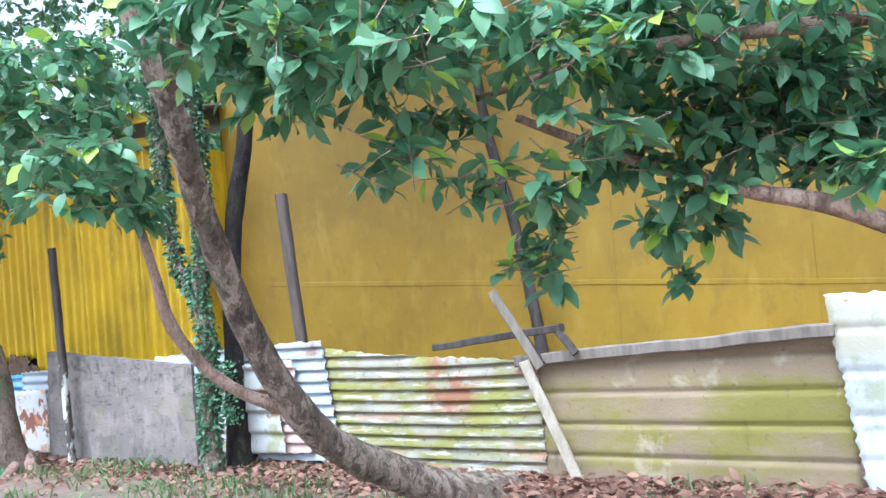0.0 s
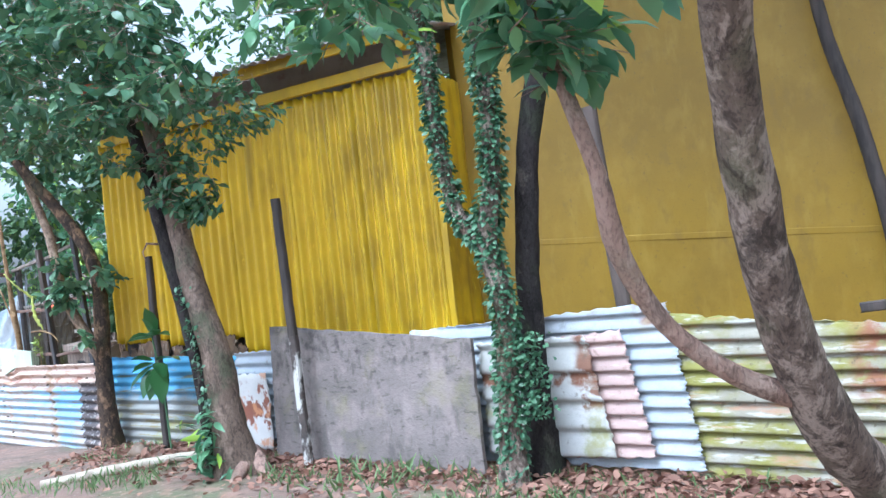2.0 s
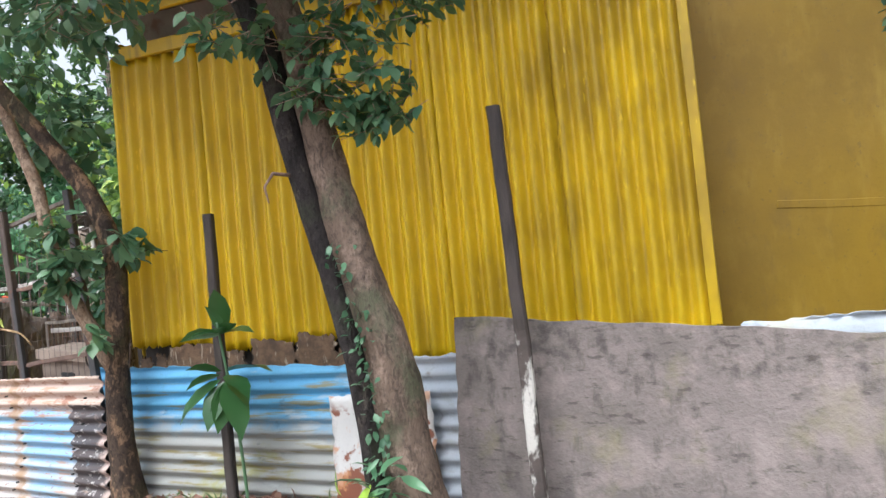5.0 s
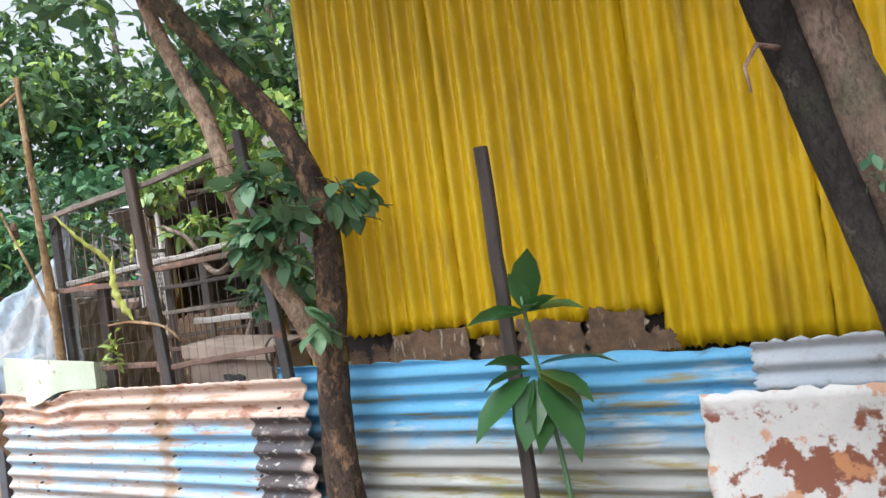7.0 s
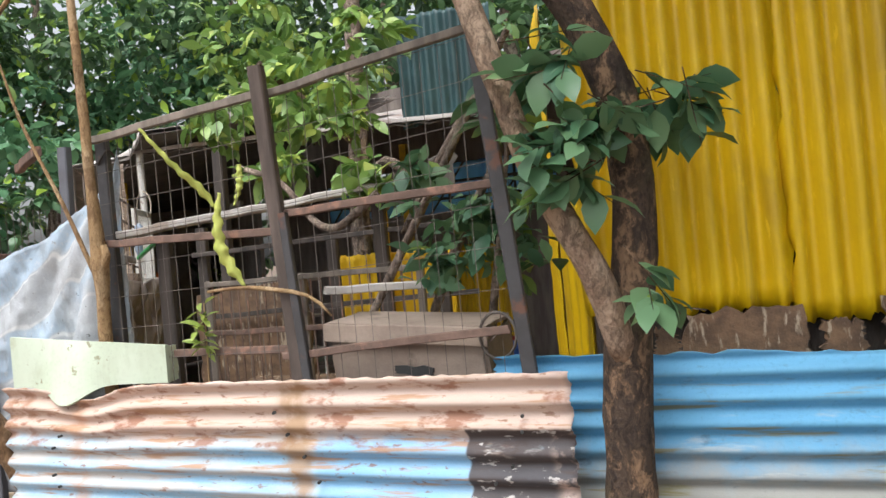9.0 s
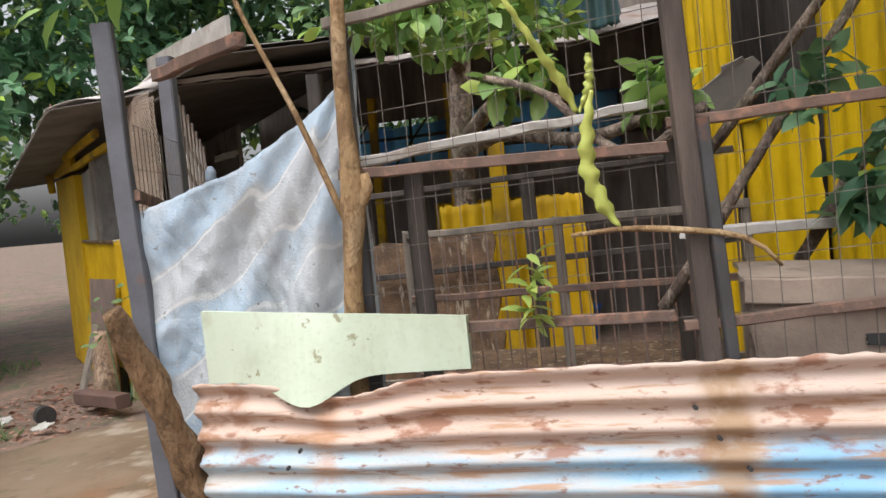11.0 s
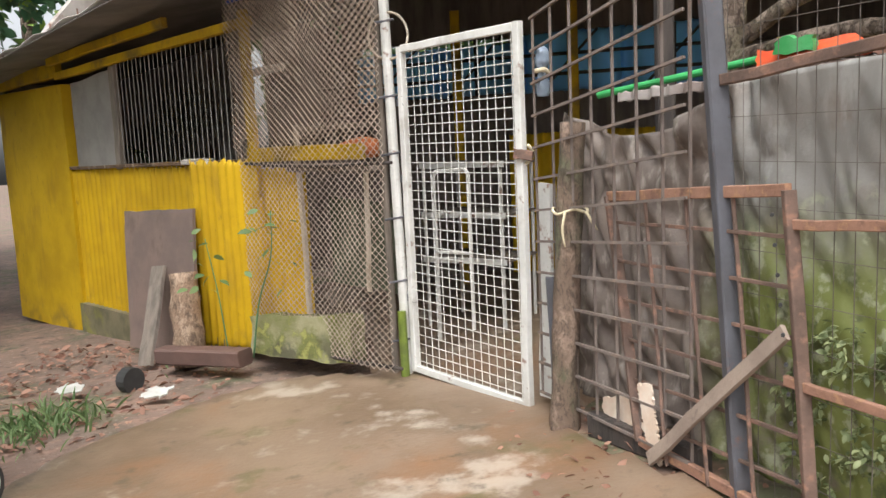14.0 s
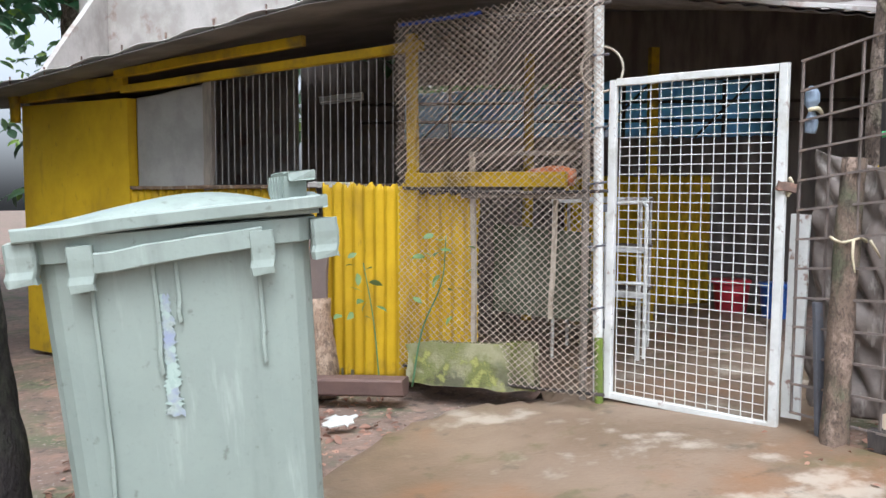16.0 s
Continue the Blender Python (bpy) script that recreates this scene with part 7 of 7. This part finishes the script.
# ---- the yard seen through the fences ----
def yard():
    # lean-to roof over the yard, its underside coloured darker for shade
    h = thing("lean_to", "dark tin lean-to roof on timber posts", "shelter")
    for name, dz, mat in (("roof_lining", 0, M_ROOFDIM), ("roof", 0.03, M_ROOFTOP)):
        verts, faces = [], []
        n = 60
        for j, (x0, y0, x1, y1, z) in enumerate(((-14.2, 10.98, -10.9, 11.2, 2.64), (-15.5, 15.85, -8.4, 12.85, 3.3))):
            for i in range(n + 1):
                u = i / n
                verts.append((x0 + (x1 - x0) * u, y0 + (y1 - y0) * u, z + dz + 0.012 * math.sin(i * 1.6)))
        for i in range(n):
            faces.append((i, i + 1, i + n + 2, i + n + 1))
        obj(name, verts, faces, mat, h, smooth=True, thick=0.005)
    beam("roof_edge", (-14.2, 10.96, 2.665), (-10.9, 11.18, 2.685), 0.035, 0.02, M_ROOFPALE, h, "pale folded roof edge", wob=0.006, rings=14)
    for x, y, z in ((-12.55, 9.95, 2.45), (-12.3, 13.2, 2.7), (-13.3, 13.9, 2.7)):
        beam("post", (x, y, -0.05), (x, y, z), 0.09, 0.08, M_YLOW if y > 10 else M_DARKWOOD, h, side=(1, 0, 0))
    w = thing("yard_wall", "yellow painted tin wall at the back of the yard", "wall")
    sheet("tin_sheet", (-12.75, 14.25), (-11.30, 13.75), (-0.05, -0.05), (1.48, 1.50), M_YLOW, w, pitch=0.11, amp=0.014, upright=True, seed=70)
    def back(s, z, off=0.0):
        return (-15.4 + 6.8 * s - 0.39 * off, 15.7 - 2.9 * s - 0.92 * off, z)

    # added boards closing the back, coloured for the shaded interior
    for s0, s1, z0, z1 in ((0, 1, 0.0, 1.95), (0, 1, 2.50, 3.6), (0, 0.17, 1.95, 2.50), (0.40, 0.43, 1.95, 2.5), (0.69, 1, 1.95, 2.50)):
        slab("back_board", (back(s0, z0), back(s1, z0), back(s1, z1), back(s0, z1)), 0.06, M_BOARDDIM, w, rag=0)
    for n in range(4):
        s0 = (0.165, 0.285, 0.42, 0.56)[n]
        tagged(sheet("blue_tarpaulin", back(s0, 0, 0.06 + 0.02 * (n % 2))[:2], back(s0 + 0.145, 0, 0.06 + 0.02 * (n % 2))[:2], (1.90, 1.92), (2.50 - 0.1 * (n < 2), 2.52 - 0.08 * (n < 2)), M_TRANSBLUE, pitch=0.3, amp=0.02, upright=True, seed=75 + n, rag=0.01), "bright blue tarpaulin hung at the back", "tarpaulin")
        bar("batten", back(s0 + 0.07, 1.9, 0.12), back(s0 + 0.07, 2.5, 0.12), 0.02, M_DARKWOOD, w)
        bar("batten", back(s0 + 0.03, 1.9, 0.16), back(s0 + 0.11, 2.5, 0.16), 0.014, M_DARKWOOD, w)
    for z in (2.08, 2.28):
        bar("batten", back(0.1, z, 0.14), back(0.97, z, 0.14), 0.018, M_DARKWOOD, w)
    tagged(bar("green_pipe", (-13.02, 9.50, 1.66), (-12.35, 8.9, 1.78), 0.017, mk("green_plastic_pipe", (0.04, 0.36, 0.10), (0.03, 0.28, 0.08), 6, 0.4), seg=10), "green plastic pipe behind the grid fence", "pipe")
    # shelf roof behind the sheet, with odds and ends
    tagged(sheet("low_tin_roof", (-13.0, 9.35), (-12.1, 8.0), (1.62, 1.70), (1.66, 1.74), M_ROOFTOP, pitch=0.09, amp=0.02, upright=True, seed=81, off=-0.05), "low tin roof edge behind the fence", "roof")
    tagged(slab("orange_bag", ((-12.60, 8.70, 1.70), (-12.36, 8.35, 1.73), (-12.38, 8.42, 1.785), (-12.6, 8.72, 1.76)), 0.05, mk("orange_plastic_bag", (0.75, 0.13, 0.04), (0.65, 0.08, 0.03), 9, 0.4), n=8, warp=0.02, rag=0.008), "orange plastic bag on the low roof", "bag")
    tagged(slab("green_bag", ((-12.58, 8.62, 1.74), (-12.5, 8.5, 1.75), (-12.5, 8.5, 1.80), (-12.58, 8.6, 1.80)), 0.04, mk("green_plastic_bag", (0.05, 0.35, 0.10), (0.1, 0.4, 0.15), 9, 0.4), n=6, warp=0.02, rag=0.008), "green plastic bag on the low roof", "bag")
    tagged(slab("dry_leaf_heap", ((-12.44, 8.22, 1.66), (-12.2, 7.86, 1.68), (-12.2, 7.88, 1.74), (-12.44, 8.24, 1.74)), 0.06, M_LITTER, n=12, warp=0.06, rag=0.02), "heap of dry leaves on the low roof", "leaf heap")
    for n, (x, y, s, c) in enumerate(((-11.35, 13.25, 0.18, (0.55, 0.03, 0.05)), (-11.1, 12.85, 0.17, (0.03, 0.12, 0.5)))):
        bk = thing("bucket", ("red" if n == 0 else "blue") + " plastic bucket on the yard floor", "bucket")
        limb("tub", [(x, y, 0.05), (x, y, 0.2), (x, y, 0.42)], [s * 0.8, s * 0.9, s], mk("bucket_plastic", c, tuple(v * 0.8 for v in c), 5, 0.4), bk, seg=16, rough=0.0)
        limb("rim", [(x, y, 0.41), (x, y, 0.45)], [s * 1.08, s * 1.08], mk("bucket_rim", c, c, 5, 0.4), bk, seg=16, rough=0.0)
    rack = thing("metal_rack", "pale tube steel rack in the yard", "rack")
    for x, y in ((-13.75, 12.1), (-13.2, 11.7), (-13.45, 12.5), (-12.9, 12.1)):
        bar("leg", (x, y, 0), (x, y, 1.3), 0.014, M_WHITEMETAL, rack)
    for z in (0.55, 0.9, 1.28):
        slab("shelf", ((-13.78, 12.1, z), (-13.18, 11.66, z), (-12.88, 12.1, z), (-13.46, 12.54, z)), 0.02, M_GREYWOOD, rack, n=6)
    for z in (0.55, 0.9, 1.28):
        beam("shelf_edge", (-13.78, 12.08, z), (-13.18, 11.64, z), 0.045, 0.015, M_WHITEMETAL, rack)
    fr = thing("pipe_frame", "pale bent pipe frame standing behind the gate", "frame")
    for a, b in (((-13.72, 11.22, 0.1), (-13.72, 11.22, 1.24)), ((-13.72, 11.22, 1.24), (-13.70, 11.205, 1.27)), ((-13.70, 11.205, 1.27), (-13.52, 11.07, 1.28)), ((-13.52, 11.07, 1.28), (-13.50, 11.055, 1.25)), ((-13.50, 11.055, 1.25), (-13.50, 11.055, 0.2))):
        bar("pipe", a, b, 0.013, M_WHITEMETAL, fr, seg=8)
    bar("cross_pipe", (-13.72, 11.22, 0.72), (-13.50, 11.055, 0.72), 0.011, M_WHITEMETAL, fr, seg=8)
    tb = thing("tube_lamp", "unlit white tube lamp under the shed roof", "lamp")
    beam("batten", (-15.36, 14.2, 2.22), (-14.98, 13.95, 2.25), 0.05, 0.05, M_WHITEMETAL, tb)
    bar("tube", (-15.36, 14.16, 2.18), (-14.98, 13.91, 2.21), 0.014, M_WHITEMETAL, tb, seg=8)
    bar("hanger", (-15.17, 14.08, 2.25), (-15.17, 14.08, 3.0), 0.006, M_WIRE, tb)
    sh = thing("orange_tray", "orange tray on a rail by the mesh", "tray")
    limb("tray", [(-14.32, 11.18, 1.44), (-14.2, 11.06, 1.46), (-14.08, 10.96, 1.44)], [0.05, 0.065, 0.05], mk("orange_plastic", (0.62, 0.20, 0.07), (0.5, 0.14, 0.05), 6), sh, seg=10, rough=0.3)


yard()
tagged(beam("dark_rail", (-12.50, 7.95, 2.22), (-11.95, 7.55, 2.24), 0.05, 0.04, M_RUSTIRON), "dark rusty rail tied above the tarpaulin", "rail")
tagged(slab("sill_plate", ((-15.66, 12.36, 1.385), (-15.36, 12.06, 1.39), (-15.34, 12.16, 1.40), (-15.62, 12.46, 1.40)), 0.03, M_WHITEPLANK, n=8, rag=0.02, warp=0.02), "chipped white plate on the window sill", "plate")
tagged(slab("white_scrap", ((-15.72, 10.97, -0.10), (-15.55, 10.92, -0.09), (-15.50, 11.02, -0.06), (-15.68, 11.07, -0.07)), 0.008, mk("white_litter", (0.52, 0.52, 0.49), (0.40, 0.39, 0.36), 9), n=8, rag=0.02, warp=0.04), "crumpled white scrap on the soil", "litter")
tagged(slab("white_scrap", ((-16.42, 11.37, -0.15), (-16.24, 11.30, -0.14), (-16.2, 11.40, -0.11), (-16.38, 11.47, -0.12)), 0.008, bpy.data.materials["white_litter"], n=8, rag=0.02, warp=0.04), "crumpled white scrap on the soil", "litter")
settle(GATE_SIDE)


# ---- far growth ----
bush("hedge", "dense bright green shrub beside the shed", [(-18.2, 14.2, 1.2, 1.1, 120), (-18.6, 14.6, 2.4, 1.1, 120), (-19.8, 13.6, 1.2, 1.2, 110), (-19.4, 15.2, 2.6, 1.3, 120), (-18.0, 15.6, 3.3, 1.0, 80), (-17.5, 19.0, 4.6, 1.6, 220), (-15.8, 20.2, 5.2, 1.6, 220), (-19.2, 17.6, 4.4, 1.5, 180), (-18.6, 20.5, 6.2, 1.8, 220)], 0.26, M_LEAF_A, 42, [([(-18.4, 14.6, -0.3), (-18.5, 14.6, 1.2), (-18.4, 14.8, 2.6)], [0.06, 0.05, 0.03])])
SPOTS = [(-14.5, 22.5, 8.0), (-9.2, 20.0, 7.5), (-11.2, 21.5, 8.5), (-21.5, 15.5, 6.0), (-20.0, 19.0, 7.0), (-16.5, 20.0, 7.5), (-13.0, 19.5, 6.8), (-10.5, 17.0, 6.5), (-8.0, 15.5, 6.8), (-5.0, 17.5, 7.5), (-1.5, 18.0, 8.0), (-24.0, 11.5, 6.5), (-24.5, 18.0, 8.0), (-18.5, 25.0, 10.0), (-12.0, 25.0, 10.0), (-6.0, 24.0, 10.5), (-28.0, 14.0, 9.0), (-24.0, 6.0, 7.0)]
for n, (x, y, h) in enumerate(SPOTS):
    rr = random.Random(n)
    h *= 1.3
    r = h * 0.33
    blobs = [(x + rr.uniform(-r, r), y + rr.uniform(-r * 0.6, r * 0.6), h * rr.uniform(0.18, 1.0), r * rr.uniform(0.30, 0.52), 50) for _ in range(15)]
    bush("background_tree", "tall dense green tree behind the houses", blobs, 0.26, M_LEAF_FAR, 50 + n, [([(x, y, -0.4), (x + 0.2, y, h * 0.5), (x, y, h * 0.9)], [0.2, 0.14, 0.06])])

# ---- small growth and litter ----
def litter_and_grass():
    rng = np.random.default_rng(21)
    R, W, S = [], [], []
    for _ in range(7500):
        x = rng.uniform(-9.4, 1.6)
        y = fence_y(x) - 0.06 - abs(rng.normal(0, 0.45))
        R.append((x, y, ground_z(x, y) + rng.uniform(0.0, 0.05)))
        W.append((rng.normal(), rng.normal(), rng.normal(0, 0.25)))
        S.append(rng.uniform(0.035, 0.10))
    for _ in range(900):
        x, y = rng.uniform(-17.2, -15.2), rng.uniform(10.3, 13.2)
        if y < house_y(x) - 0.3:
            x, y, _ = GATE_SIDE @ Vector((x, y, 0))
            R.append((x, y, ground_z(x, y) + 0.02)), W.append((rng.normal(), rng.normal(), rng.normal(0, 0.2))), S.append(rng.uniform(0.04, 0.09))
    for _ in range(260):
        x, y, _ = GATE_SIDE @ Vector((-13.0 + rng.normal(0, 0.22), 9.0 + rng.normal(0, 0.5), 0))
        R.append((x, y, 0.05)), W.append((rng.normal(), rng.normal(), rng.normal(0, 0.2))), S.append(rng.uniform(0.03, 0.07))
    tagged(leaves("leaf_litter", R, W, S, M_LITTER, width=0.9, seed=6), "dry reddish brown leaves lying along the fence", "leaf litter", kind="stuff")
    R, W, S = [], [], []
    for _ in range(7000):
        x = rng.uniform(-9.6, 1.6)
        y = fence_y(x) - 0.55 - abs(rng.normal(0, 0.9))
        if rng.uniform() < 0.12:
            y = fence_y(x) - rng.uniform(0.05, 0.4)
        if noise.noise(Vector((x * 1.1, y * 1.1, 9))) < 0.0:
            continue
        R.append((x, y, ground_z(x, y) - 0.01)), W.append((rng.normal(0, 0.45), rng.normal(0, 0.45), 1)), S.append(rng.uniform(0.05, 0.13))
    for cx, cy, n, sp in ((-15.75, 11.4, 300, 0.2), (-14.8, 12.55, 50, 0.1), (-5.2, 5.45, 160, 0.3)):
        for _ in range(n):
            x, y = cx + rng.normal(0, sp), cy + rng.normal(0, sp)
            R.append((x, y, ground_z(x, y) - 0.01)), W.append((rng.normal(0, 0.5), rng.normal(0, 0.5), 1)), S.append(rng.uniform(0.07, 0.18))
    for _ in range(4200):
        x, y = rng.uniform(-24, -17.2), rng.uniform(9.5, 16)
        R.append((x, y, ground_z(x, y) - 0.01)), W.append((rng.normal(0, 0.5), rng.normal(0, 0.5), 1)), S.append(rng.uniform(0.1, 0.22))
    tagged(leaves("grass", R, W, S, M_GRASS, width=0.22, seed=7), "short green grass in tufts", "grass", kind="stuff")


litter_and_grass()
RK = thing("rock", "rounded grey-brown stone by the fence", "stone")
limb("stone", [(-8.42, 6.18, 0.28), (-8.3, 6.17, 0.32), (-8.2, 6.16, 0.28)], [0.05, 0.09, 0.05], M_CONCRETE, RK, seg=10, rough=0.4)
FB = thing("fallen_branch", "pale bare fallen branch on the grass", "branch")
limb("stem", [(-8.35, 5.2, 0.29), (-7.95, 5.55, 0.32), (-7.6, 5.9, 0.34), (-7.2, 6.1, 0.36)], [0.035, 0.045, 0.04, 0.03], M_PALEWOOD, FB, seg=8)
settle(None)
